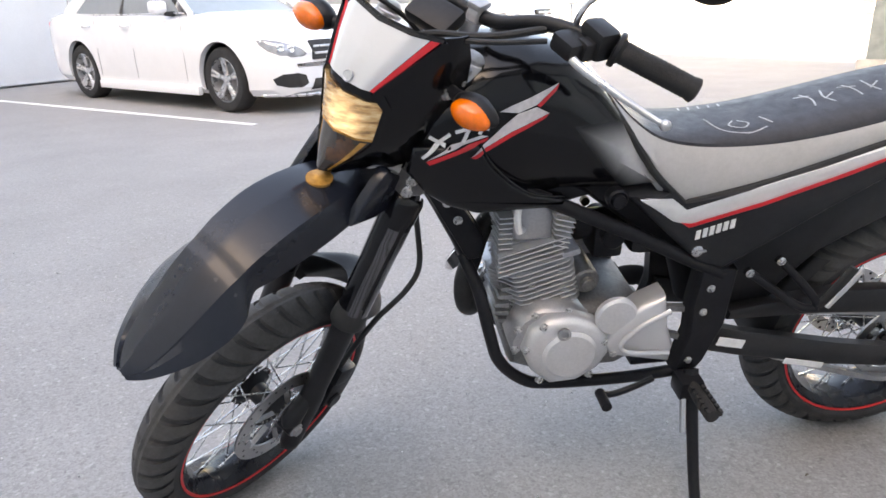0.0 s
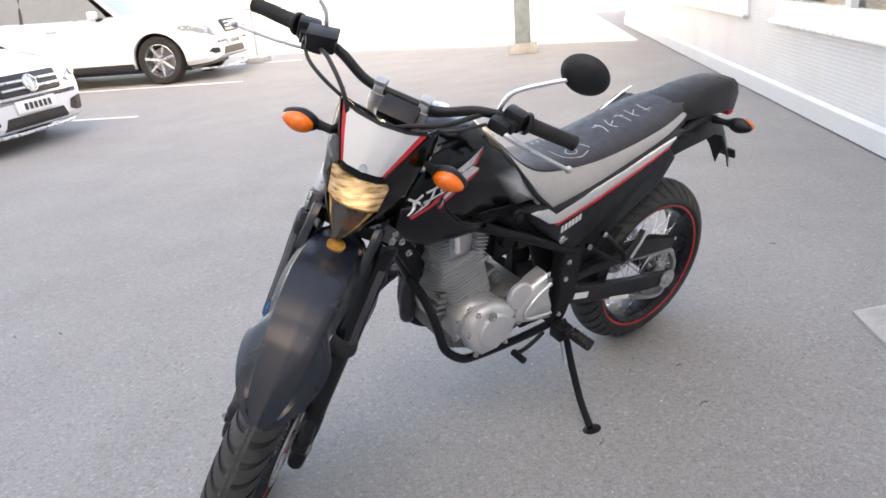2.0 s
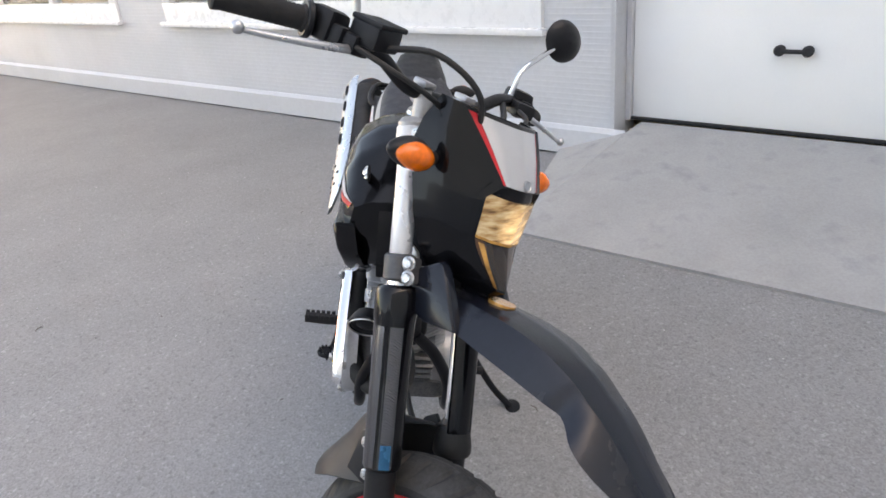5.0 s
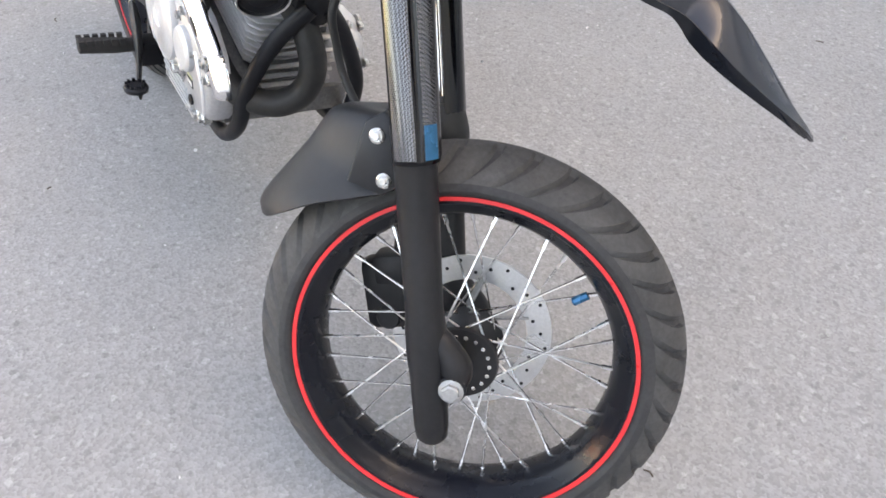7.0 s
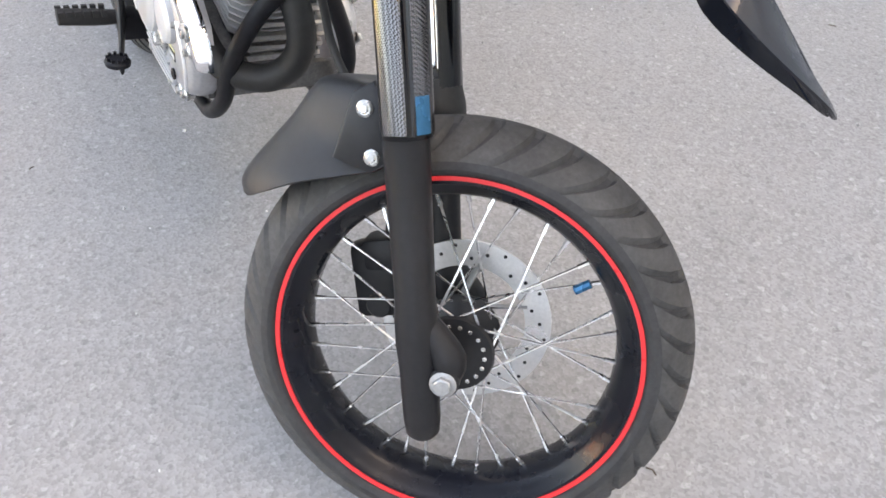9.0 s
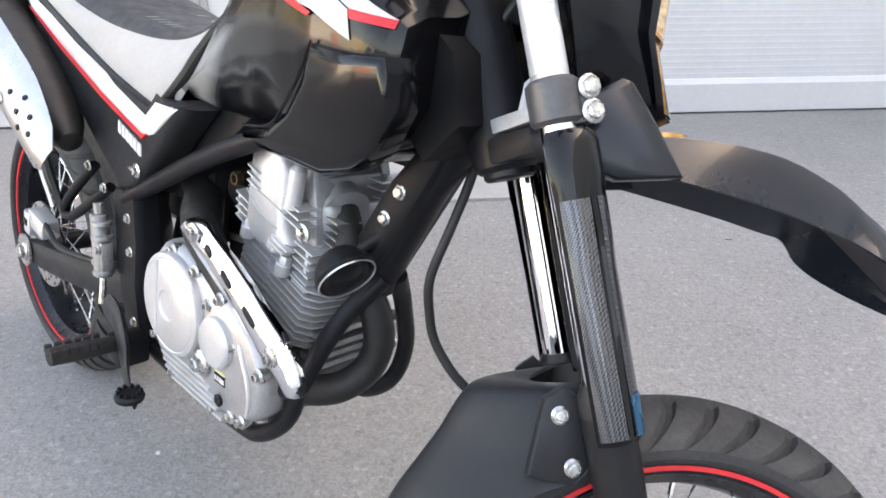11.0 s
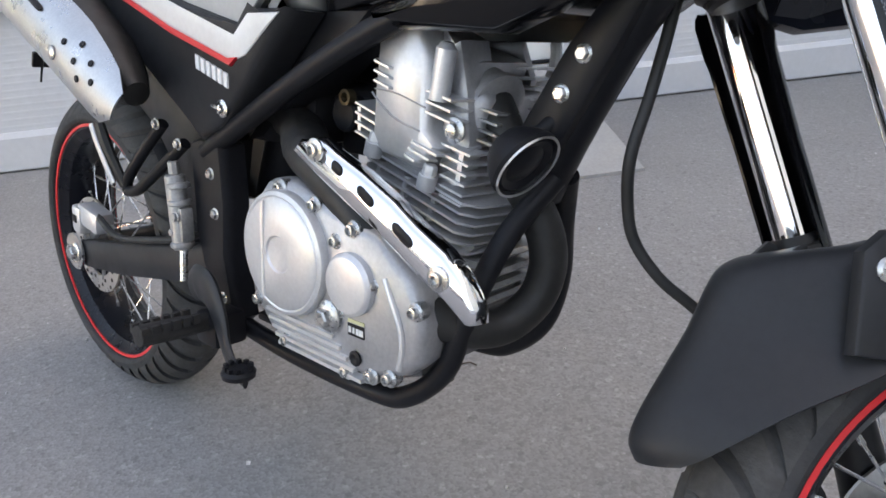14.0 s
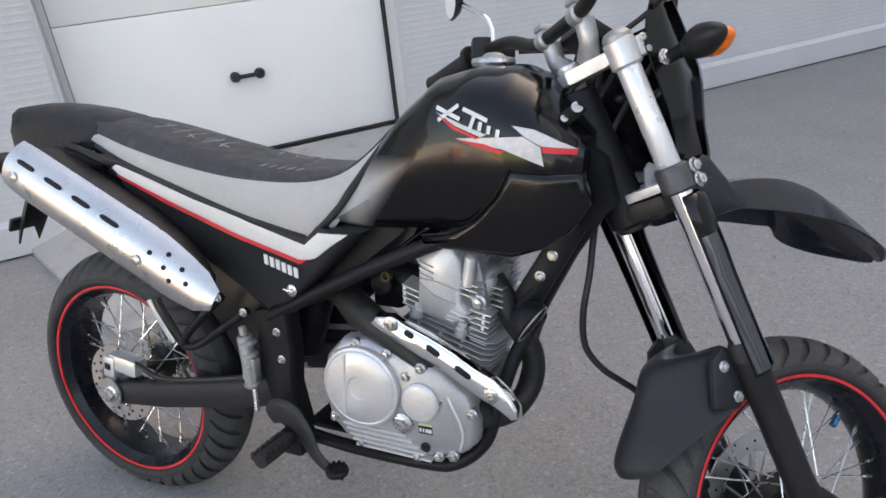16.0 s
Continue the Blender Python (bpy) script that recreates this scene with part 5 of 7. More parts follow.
marks = [[(0.435, 0.030), (0.450, 0.048), (0.430, 0.062), (0.414, 0.048), (0.428, 0.032)], [(0.480, 0.010), (0.470, 0.060), (0.430, 0.082), (0.390, 0.070)], [(0.385, 0.03), (0.375, 0.06)]]
for k in range(5):
    x0 = 0.285 - 0.042 * k
    marks += [[(x0 + random.uniform(-.006, .006), -0.02), (x0 + random.uniform(-.012, .012), 0.01), (x0 + random.uniform(-.006, .006), 0.038)], [(x0 + 0.012, 0.0 + random.uniform(-.02, .03)), (x0 - 0.014, 0.012 + random.uniform(-.02, .02))]]
marks += [[(0.50 - 0.02 * k, -0.05), (0.495 - 0.02 * k, -0.068)] for k in range(5)]
for pts in marks:
    bp("chalk_mark", decal(stroke(pts), cov, 1, 0.0012, 2, True), CHALK, seat, "", None)

# -- side panels --
for s in (-1, 1):
    sp = bp("side_panel", shell([(0.050, 0.820), (0.112, 0.782), (0.140, 0.735), (0.257, 0.668), (0.358, 0.606), (0.450, 0.552), (0.500, 0.570), (0.562, 0.628), (0.652, 0.714), (0.604, 0.718), (0.578, 0.714), (0.548, 0.688), (0.400, 0.726), (0.200, 0.785), (0.080, 0.826)], 0.080, 0.129, 0.010, s, 0.6), PANEL, None, "black side panel with white and red stripe", 50)
    bp("white_stripe", shell([(0.100, 0.812), (0.300, 0.750), (0.545, 0.684), (0.576, 0.708), (0.634, 0.713), (0.602, 0.690), (0.566, 0.664), (0.535, 0.655), (0.400, 0.690), (0.240, 0.743), (0.125, 0.785)], 0.121, 0.1315, 0.003, s), WHITE_TRIM, sp, "white stripe", 40)
    bp("red_stripe", shell([(0.122, 0.790), (0.240, 0.746), (0.400, 0.693), (0.532, 0.658), (0.552, 0.662), (0.535, 0.650), (0.400, 0.685), (0.240, 0.738), (0.126, 0.782)], 0.121, 0.1335, 0.002, s), RED, sp, "red stripe", 40)
    x1 = 0.528 if s < 0 else 0.520
    for k in range(6):
        cx, cz = x1 - 0.0125 * k - 0.006, 0.634 + 0.0125 * k * 0.29
        bp("letter_bar", shell([(cx - 0.0045, cz - 0.008), (cx + 0.0045, cz - 0.0105), (cx + 0.0045, cz + 0.0075), (cx - 0.0045, cz + 0.010)], 0.121, 0.1312, 0.0008, s), WHITE_TRIM, sp)
    bp("inner_fender_wall", shell([(0.455, 0.548), (0.358, 0.600), (0.257, 0.662), (0.140, 0.730), (0.060, 0.770), (0.005, 0.710), (0.060, 0.630), (0.140, 0.590), (0.220, 0.545), (0.285, 0.475), (0.325, 0.405), (0.420, 0.400)], 0.050, 0.078, 0.008, s), SATIN, None, "black inner rear fender wall", 50)
    fas = lathe([(0.0105, 0), (0.0115, 0.003), (0.008, 0.005)], 18, along((0.508, s * 0.126, 0.598), (0.508, s * 0.3, 0.598)))
    box((0.022, 0.005, 0.0045), (0.504, s * 0.133, 0.599), (0, 12, 0), 0.0015, bm=fas)
    box((0.012, 0.005, 0.0045), (0.510, s * 0.1335, 0.598), (0, 100, 0), 0.0015, bm=fas)
    bp("panel_fastener", fas, STEEL, sp, "quarter-turn panel fastener")
    bp("inner_fairing", shell([(0.470, 0.555), (0.520, 0.552), (0.700, 0.690), (0.720, 0.725), (0.640, 0.725), (0.560, 0.640)], 0.02, 0.075, 0.01, s), FRAME, None, "dark airbox side")

# -- tail --
TAIL = [(0.080, 0.870, 0.826, 0.080), (0.020, 0.886, 0.822, 0.084), (-0.060, 0.900, 0.818, 0.082), (-0.140, 0.908, 0.814, 0.077), (-0.210, 0.911, 0.808, 0.070), (-0.270, 0.904, 0.804, 0.060), (-0.300, 0.880, 0.812, 0.044)]
loops = []
for x, zt, zb, w in TAIL:
    half = [(0, zt), (w * 0.6, zt - 0.002), (w * 0.88, zt - 0.014), (w, zt - 0.4 * (zt - zb)), (w * 0.96, zb + 0.006), (w * 0.8, zb), (0, zb)]
    loops.append([Vector((x, y, z)) for y, z in half] + [Vector((x, -y, z)) for y, z in half[-2:0:-1]])
tail = bp("tail_cowl", rings(bmesh.new(), loops), PANEL, None, "dark grey tail cowl", 40)
bp("tail_lamp", box((0.030, 0.085, 0.034), (-0.285, 0, 0.800), (0, 20, 0), 0.010), RED, tail, "red tail lamp")
fl = [[Vector((x, w * t, z - 0.060 * abs(t) ** 3)) for t in np.linspace(-1, 1, 9)] for x, z, w in ((0.30, 0.640, 0.072), (0.22, 0.700, 0.075), (0.12, 0.750, 0.076), (0.0, 0.782, 0.076), (-0.12, 0.796, 0.072), (-0.20, 0.800, 0.060), (-0.27, 0.775, 0.046), (-0.325, 0.710, 0.034), (-0.375, 0.635, 0.028))]
bp("rear_fender", grid_sheet(fl, 0.004), SATIN, tail, "black rear fender", 50)
sg = [[Vector((-0.018 + 0.310 * math.cos(radians(a)), 0.062 * t, 0.296 + 0.310 * math.sin(radians(a)))) + Vector((-0.030 * abs(t) ** 4, 0, 0)) for t in np.linspace(-1, 1, 9)] for a in range(2, 45, 6)]
bp("splash_guard", grid_sheet(sg, 0.004), SATIN, tail, "black splash guard before the rear wheel", 50)
bp("plate_bracket", box((0.010, 0.07, 0.035), (-0.385, 0.0, 0.622), (0, 25, 0), 0.004), SATIN, tail, "black number plate bracket")
for s in (-1, 1):
    blinker(-0.185, 0.150 * s, 0.800, s, -1, False)
    if s < 0:
        gr = [(0.118, -0.100, 0.796), (0.103, -0.134, 0.812), (0.051, -0.138, 0.830), (-0.017, -0.120, 0.838), (-0.042, -0.072, 0.828)]
        bp("grab_rail", tube(gr, 0.0080, 12, 6), SATIN, tail, "black grab rail")
    bp("helmet_hook", box((0.070, 0.018, 0.016), (0.020, 0.098 * s, 0.790), (0, -8, 0), 0.005), FRAME, tail)

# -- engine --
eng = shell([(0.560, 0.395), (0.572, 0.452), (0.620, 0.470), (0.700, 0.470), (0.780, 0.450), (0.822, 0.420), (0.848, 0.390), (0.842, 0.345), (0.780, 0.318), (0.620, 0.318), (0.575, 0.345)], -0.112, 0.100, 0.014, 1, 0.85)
engine = bp("engine", eng, ALU_SHADED, None, "silver single-cylinder engine")


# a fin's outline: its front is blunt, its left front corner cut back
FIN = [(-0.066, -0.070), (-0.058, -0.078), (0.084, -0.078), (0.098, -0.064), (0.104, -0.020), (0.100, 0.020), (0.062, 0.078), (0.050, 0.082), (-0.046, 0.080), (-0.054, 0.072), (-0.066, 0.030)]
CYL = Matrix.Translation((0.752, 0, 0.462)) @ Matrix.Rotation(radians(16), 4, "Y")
# the core's dark colour stands in for shade in the fin gaps
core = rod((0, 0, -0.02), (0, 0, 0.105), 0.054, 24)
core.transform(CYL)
cyl = bp("cylinder", core, ALU_SHADED, engine)
for k in range(9):
    f = plate(FIN, 0.0026, Matrix.Translation((0, 0, 0.008 + 0.0110 * k)))
    f.transform(CYL)
    bp("cooling_fin", f, ALU, cyl)
for x, y in ((-0.045, -0.068), (0.0, -0.070), (0.040, -0.066), (0.030, 0.070), (-0.030, 0.070)):
    st_ = rod((x, y, 0.010), (x, y, 0.088), 0.0045, 8)
    st_.transform(CYL)
    bp("fin_web", st_, ALU_MID, cyl)
head = box((0.120, 0.112, 0.105), (0.004, 0, 0.150), bevel=0.016, seg=3)
box((0.140, 0.136, 0.014), (-0.006, 0, 0.101), bevel=0.005, bm=head)
box((0.090, 0.090, 0.030), (-0.01, 0, 0.212), bevel=0.010, bm=head)
head.transform(CYL)
hd = bp("cylinder_head", head, ALU_MID, engine, "silver cylinder head")


def rib(x0, z0, x1, z1, y0, y1, t=0.0024, name="head_fin", mat=ALU):
    """A thin cast fin on the engine's right side from (x0, z0) to (x1, z1), standing out from y0 to y1."""
    d = Vector((x1 - x0, 0, z1 - z0))
    u = Vector((-d.z, 0, d.x)).normalized() * t * 0.5
    e = d.normalized() * min(0.004, d.length * 0.2)
    a_, c_ = Vector((x0, 0, z0)), Vector((x1, 0, z1))
    bm_ = bmesh.new()
    rings(bm_, [[a_ - u + Vector((0, -y0, 0)), a_ + e - u + Vector((0, -y1, 0)), a_ + e + u + Vector((0, -y1, 0)), a_ + u + Vector((0, -y0, 0))],
                [c_ - u + Vector((0, -y0, 0)), c_ - e - u + Vector((0, -y1, 0)), c_ - e + u + Vector((0, -y1, 0)), c_ + u + Vector((0, -y0, 0))]])
    return bp(name, bm_, mat, hd)


for k in range(5):
    lf_ = rib(0.742, 0.622 - 0.0105 * k, 0.872, 0.586 - 0.0105 * k, -0.030, -0.086)
# smooth cam cover on the right between stacks of fins
cc = shell([(0.752, 0.570), (0.738, 0.590), (0.741, 0.640), (0.747, 0.690), (0.768, 0.712), (0.806, 0.708), (0.820, 0.672), (0.822, 0.640), (0.820, 0.602), (0.836, 0.584), (0.806, 0.560)], 0.05, 0.092, 0.007, -1, 0.6)
bp("cam_cover", cc, ALU, hd, "smooth cast cam cover", 50)
bp("cover_seam", tube([(0.741, -0.0918, 0.634), (0.756, -0.0922, 0.622), (0.778, -0.0922, 0.609), (0.812, -0.0918, 0.600)], 0.0012, 6, 4), ALU_DARK, hd)
bp("cover_seam", tube([(0.745, -0.0918, 0.638), (0.778, -0.0922, 0.635), (0.818, -0.0918, 0.624)], 0.0010, 6, 4), ALU_DARK, hd)
for z in (0.668, 0.658, 0.648):
    rib(0.744, z, 0.774, z - 0.009, 0.088, 0.0965)
for k in range(4):
    rib(0.706, 0.622 - 0.0105 * k, 0.757, 0.606 - 0.0105 * k, 0.040, 0.088)
rib(0.712, 0.585, 0.712, 0.620, 0.06, 0.084, 0.005)
for (x0, z0), (x1, z1) in (((0.800, 0.590), (0.842, 0.578)), ((0.795, 0.583), (0.832, 0.572)), ((0.790, 0.576), (0.812, 0.568))):
    rib(x0, z0, x1, z1, 0.086, 0.0960)
blk = shell([(0.812, 0.556), (0.846, 0.552), (0.856, 0.590), (0.850, 0.640), (0.838, 0.690), (0.812, 0.700)], 0.02, 0.066, 0.008, -1, 0.8)
bp("plug_block", blk, ALU_MID, hd)
for k in range(3):
    rib(0.802, 0.6445 - 0.0105 * k, 0.853, 0.632 - 0.0105 * k, 0.040, 0.090)
for k in range(6):
    rib(0.826, 0.590 - 0.0105 * k, 0.872 - 0.002 * k, 0.580 - 0.0105 * k, 0.030, 0.080)
rib(0.850, 0.545, 0.856, 0.588, 0.05, 0.077, 0.006)
for k in range(4):
    rib(0.852, 0.626 - 0.0105 * k, 0.884, 0.620 - 0.0105 * k, 0.020, 0.055, mat=ALU_DARK)
bp("bolt_column", lathe([(0.0105, 0), (0.0105, 0.050), (0.008, 0.053), (0.006, 0.056), (0.001, 0.057)], 16, along((0.829, -0.084, 0.632), (0.838, -0.084, 0.69))), ALU, hd)
wsh = lathe([(0.0125, 0), (0.0130, 0.003), (0.0085, 0.005), (0.0075, 0.004), (0.0065, 0.009), (0.001, 0.0105)], 20, along((0.848, -0.079, 0.604), (0.848, -0.2, 0.604)))
bp("cover_bolt", wsh, BOLT, hd, "bright domed bolt with washer")
for k in range(7):
    rib(0.722 + 0.002 * k, 0.660 - 0.0105 * k, 0.770, 0.672 - 0.0105 * k, -0.030, -0.084)
    rib(0.838, 0.664 - 0.0105 * k, 0.872, 0.664 - 0.0105 * k, -0.020, -0.076)
lc = shell([(0.764, 0.610), (0.766, 0.668), (0.785, 0.695), (0.826, 0.695), (0.846, 0.650), (0.838, 0.608)], 0.05, 0.070, 0.010, 1, 0.3)
bp("cam_cover", lc, ALU_MID, hd, "", 60)
bp("spark_plug_cap", tube([(0.826, 0.078, 0.640), (0.838, 0.100, 0.652), (0.842, 0.102, 0.690), (0.83, 0.09, 0.715)], 0.0065, 8, 4), STICKER, hd, "pale spark plug lead")
for x, z in ((0.733, 0.577), (0.813, 0.552)):
    nut = lathe([(0.0105, 0), (0.0105, 0.016), (0.0095, 0.017)], 16, along((x, -0.083, z - 0.012), (x + 0.28, -0.083, z + 0.96)))
    lathe([(0.0080, 0.016), (0.0080, 0.026), (0.0065, 0.028)], 6, along((x, -0.083, z - 0.012), (x + 0.28, -0.083, z + 0.96)), nut)
    bp("stud_nut", nut, ALU, hd, "cast boss with a stud nut")
bp("exhaust_port", lathe([(0.027, 0), (0.027, 0.018), (0.031, 0.020), (0.031, 0.028), (0.023, 0.030)], 22, along((0.835, -0.018, 0.640), (0.905, -0.038, 0.610))), ALU_MID, hd, "grey exhaust port flange")
# right side covers
rc = bp("clutch_case", shell([(0.566, 0.425), (0.578, 0.490), (0.612, 0.526), (0.660, 0.532), (0.735, 0.512), (0.800, 0.498), (0.850, 0.462), (0.868, 0.415), (0.862, 0.372), (0.840, 0.350), (0.790, 0.332), (0.690, 0.322), (0.610, 0.335), (0.580, 0.365)], 0.105, 0.141, 0.012, -1, 0.55), ALU_MID, engine, "grey cast clutch case", 50)
bp("case_edge", tube([(0.815, -0.1405, 0.455), (0.823, -0.142, 0.440), (0.838, -0.142, 0.410), (0.842, -0.142, 0.385), (0.836, -0.140, 0.360)], 0.0035, 8, 5), ALU, rc)
rr = lathe([(0.074, 0), (0.0755, 0.010), (0.0735, 0.0155), (0.0690, 0.0175), (0.0670, 0.0165), (0.0645, 0.0185), (0.030, 0.0200), (0.0225, 0.0200), (0.0205, 0.0178), (0.001, 0.0172)], 56, along((0.653, -0.136, 0.446), (0.653, -0.3, 0.446)))
cc_ = bp("clutch_cover", rr, ALU, rc, "round silver clutch cover", 40)
seg_ = [(0.653 + 0.064 * math.cos(radians(a)), 0.446 + 0.064 * math.sin(radians(a))) for a in range(112, 250, 6)]
bp("cover_step", shell(seg_, 0.150, 0.1575, 0.0015, -1, 0.8), ALU, cc_, "", 30)
bp("filter_cover", lathe([(0.034, 0), (0.035, 0.012), (0.0315, 0.0165), (0.030, 0.0170), (0.001, 0.0180)], 36, along((0.766, -0.136, 0.437), (0.766, -0.3, 0.437))), ALU, rc, "small round filter cover", 40)
fc = lathe([(0.018, 0), (0.019, 0.005), (0.014, 0.008), (0.0115, 0.009)], 24, along((0.730, -0.141, 0.390), (0.730, -0.3, 0.390)))
lathe([(0.0105, 0.008), (0.0105, 0.0155), (0.0085, 0.0175)], 6, along((0.730, -0.141, 0.390), (0.730, -0.3, 0.390)), fc)
bp("oil_cap", fc, BOLT, rc, "bright oil filler cap")
for x, z in ((0.796, 0.442), (0.857, 0.430), (0.822, 0.345), (0.738, 0.478), (0.716, 0.455), (0.702, 0.511), (0.590, 0.372), (0.645, 0.333), (0.742, 0.395), (0.755, 0.330), (0.795, 0.338), (0.641, 0.521), (0.765, 0.496)):
    bo = lathe([(0.0095, -0.012), (0.0105, 0), (0.008, 0.002)], 14, along((x, -0.140, z), (x, -0.3, z)))
    lathe([(0.0062, 0.001), (0.0062, 0.007), (0.0040, 0.0075), (0.0035, 0.004)], 12, along((x, -0.140, z), (x, -0.3, z)), bo)
    bp("case_bolt", bo, BOLT, rc, "socket head bolt")
for k in range(5):
    z = 0.366 - 0.0095 * k
    rib = rings(bmesh.new(), [[Vector((x, -0.139 - dy, z + dz)) for dy, dz in ((-0.004, -0.0035), (0.006, -0.0022), (0.006, 0.0022), (-0.004, 0.0035))] for x in (0.610 + 0.006 * k, 0.735 + 0.012 * k)])
    bp("case_rib", rib, ALU, rc)
bp("sight_glass", lathe([(0.0085, 0), (0.009, 0.003), (0.006, 0.004), (0.001, 0.002)], 16, along((0.772, -0.141, 0.352), (0.772, -0.3, 0.352))), FRAME, rc, "dark oil sight glass")
bp("oil_sticker", box((0.026, 0.0012, 0.014), (0.772, -0.1417, 0.384), (0, -2, 0), 0.0004), FRAME, rc, "small black sticker")
for k, (w, x) in enumerate(((0.004, 0.763), (0.003, 0.769), (0.004, 0.775), (0.006, 0.781))):
    bp("letter_bar", box((w, 0.0008, 0.007), (x, -0.1426, 0.384)), STICKER, rc)
bp("sticker_edge", box((0.026, 0.0011, 0.004), (0.772, -0.1416, 0.3942), (0, -2, 0)), material("pale_yellow_label", (0.62, 0.6, 0.35), 0.5), rc)
# left side covers
lcs = bp("generator_case", shell([(0.652, 0.388), (0.672, 0.350), (0.715, 0.322), (0.770, 0.320), (0.806, 0.352), (0.826, 0.400), (0.812, 0.448), (0.776, 0.474), (0.726, 0.476), (0.682, 0.458), (0.658, 0.424)], 0.105, 0.142, 0.016, 1, 0.5), ALU, engine, "silver generator case", 50)
bp("generator_cover", lathe([(0.052, 0), (0.054, 0.008), (0.048, 0.014), (0.001, 0.016)], 40, along((0.736, 0.138, 0.396), (0.736, 0.3, 0.396))), ALU, lcs, "", 40)
bp("starter_cover", lathe([(0.040, 0), (0.041, 0.010), (0.036, 0.015), (0.001, 0.017)], 32, along((0.648, 0.126, 0.470), (0.648, 0.3, 0.470))), ALU, lcs, "", 40)
bp("inspection_cap", lathe([(0.013, 0), (0.013, 0.005), (0.008, 0.006), (0.007, 0.003), (0.001, 0.003)], 20, along((0.753, 0.150, 0.452), (0.753, 0.3, 0.452))), ALU_DARK, lcs, "slotted cap")
scv = bp("sprocket_cover", shell([(0.555, 0.512), (0.600, 0.492), (0.652, 0.448), (0.668, 0.410), (0.650, 0.378), (0.600, 0.366), (0.528, 0.350), (0.522, 0.395), (0.540, 0.440)], 0.09, 0.142, 0.010, 1, 0.6), SILVER, engine, "silver chain sprocket cover", 50)
bp("cover_rib", tube([(0.545, 0.145, 0.480), (0.600, 0.148, 0.452), (0.636, 0.149, 0.415), (0.618, 0.149, 0.392), (0.535, 0.146, 0.380)], 0.005, 8, 5), SILVER, scv)
for x, z in ((0.820, 0.41), (0.79, 0.335), (0.69, 0.338), (0.668, 0.415), (0.79, 0.462), (0.645, 0.385)):
    bp("case_bolt", hexbolt((x, 0.136, z), (0, 1, 0), 0.0065, 0.008), BOLT, lcs, "bright case bolt")
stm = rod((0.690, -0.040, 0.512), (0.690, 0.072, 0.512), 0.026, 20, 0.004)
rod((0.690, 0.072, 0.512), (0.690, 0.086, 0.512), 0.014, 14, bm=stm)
bp("starter_motor", stm, ALU_SHADED, engine, "dull starter motor")
carb = rod((0.71, 0.0, 0.60), (0.57, 0, 0.61), 0.030, 18)
box((0.06, 0.075, 0.075), (0.645, 0.01, 0.585), bevel=0.01, bm=carb)
rod((0.645, -0.05, 0.60), (0.645, 0.07, 0.60), 0.022, 16, bm=carb)
bp("carburettor", carb, FRAME, engine, "dull metal carburettor")
bp("brass_fitting", lathe([(0.006, 0.0), (0.0095, 0.001), (0.0095, 0.012), (0.006, 0.012), (0.005, 0.004)], 14, along((0.664, -0.052, 0.622), (0.664, -0.2, 0.622))), COPPER, engine, "old brass fitting")
bp("airbox", box((0.14, 0.12, 0.15), (0.535, 0, 0.63), bevel=0.02), SATIN, None, "black airbox")
bp("rear_shock", rod((0.43, 0, 0.42), (0.52, 0, 0.68), 0.035, 18), FRAME, None, "black rear shock")
# oil cooler-like front finned block seen from the front, horn
hm = along((0.932, -0.084, 0.586), Vector((0.932, -0.084, 0.586)) + Vector((0.84, -0.10, -0.52))) @ Matrix.Scale(1.06, 4)
hn = lathe([(0.022, -0.020), (0.029, -0.010), (0.0335, 0.0), (0.0345, 0.005), (0.032, 0.009), (0.030, 0.006), (0.027, 0.008), (0.020, 0.005), (0.010, 0.009), (0.001, 0.010)], 36, hm)
horn = bp("horn", hn, FRAME, None, "round black horn with a bright ring")
bp("horn_ring", lathe([(0.0325, 0.0085), (0.0340, 0.0095), (0.0332, 0.0112), (0.0315, 0.0100)], 40, hm, close=True), STEEL, horn, "bright horn ring")
bp("horn_stay", tube([(0.905, -0.050, 0.590), (0.945, -0.02, 0.640)], 0.007, 8, flat=0.4), FRAME, horn)
for k in range(6):
    zz = 0.500 - 0.0185 * k
    xx = 0.872 - 0.016 * abs(k - 2.5) / 2.5
    fr_ = rings(bmesh.new(), [[Vector((xx - 0.030, y, zz - 0.005)), Vector((xx - 0.004, y * 0.96, zz - 0.004)), Vector((xx, y * 0.94, zz)), Vector((xx - 0.004, y * 0.96, zz + 0.004)), Vector((xx - 0.030, y, zz + 0.005))] for y in (-0.060, -0.020, 0.020, 0.060)])
    bp("front_fin", fr_, ALU_DARK, engine)
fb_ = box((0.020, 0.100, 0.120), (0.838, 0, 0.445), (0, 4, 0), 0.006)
bp("front_casing", fb_, ALU_SHADED, engine)
ch_ = bp("case_half", shell([(0.690, 0.462), (0.730, 0.486), (0.790, 0.486), (0.828, 0.462), (0.850, 0.415), (0.838, 0.372), (0.800, 0.400), (0.740, 0.440)], 0.055, 0.112, 0.010, 1, 0.5), ALU_MID, engine, "grey left crankcase half", 50)
for x, z in ((0.735, 0.474), (0.800, 0.470), (0.832, 0.440), (0.836, 0.395)):
    bp("case_bolt", hexbolt((x, 0.110, z), (0, 1, 0), 0.0062, 0.008), BOLT, ch_, "bright case bolt")
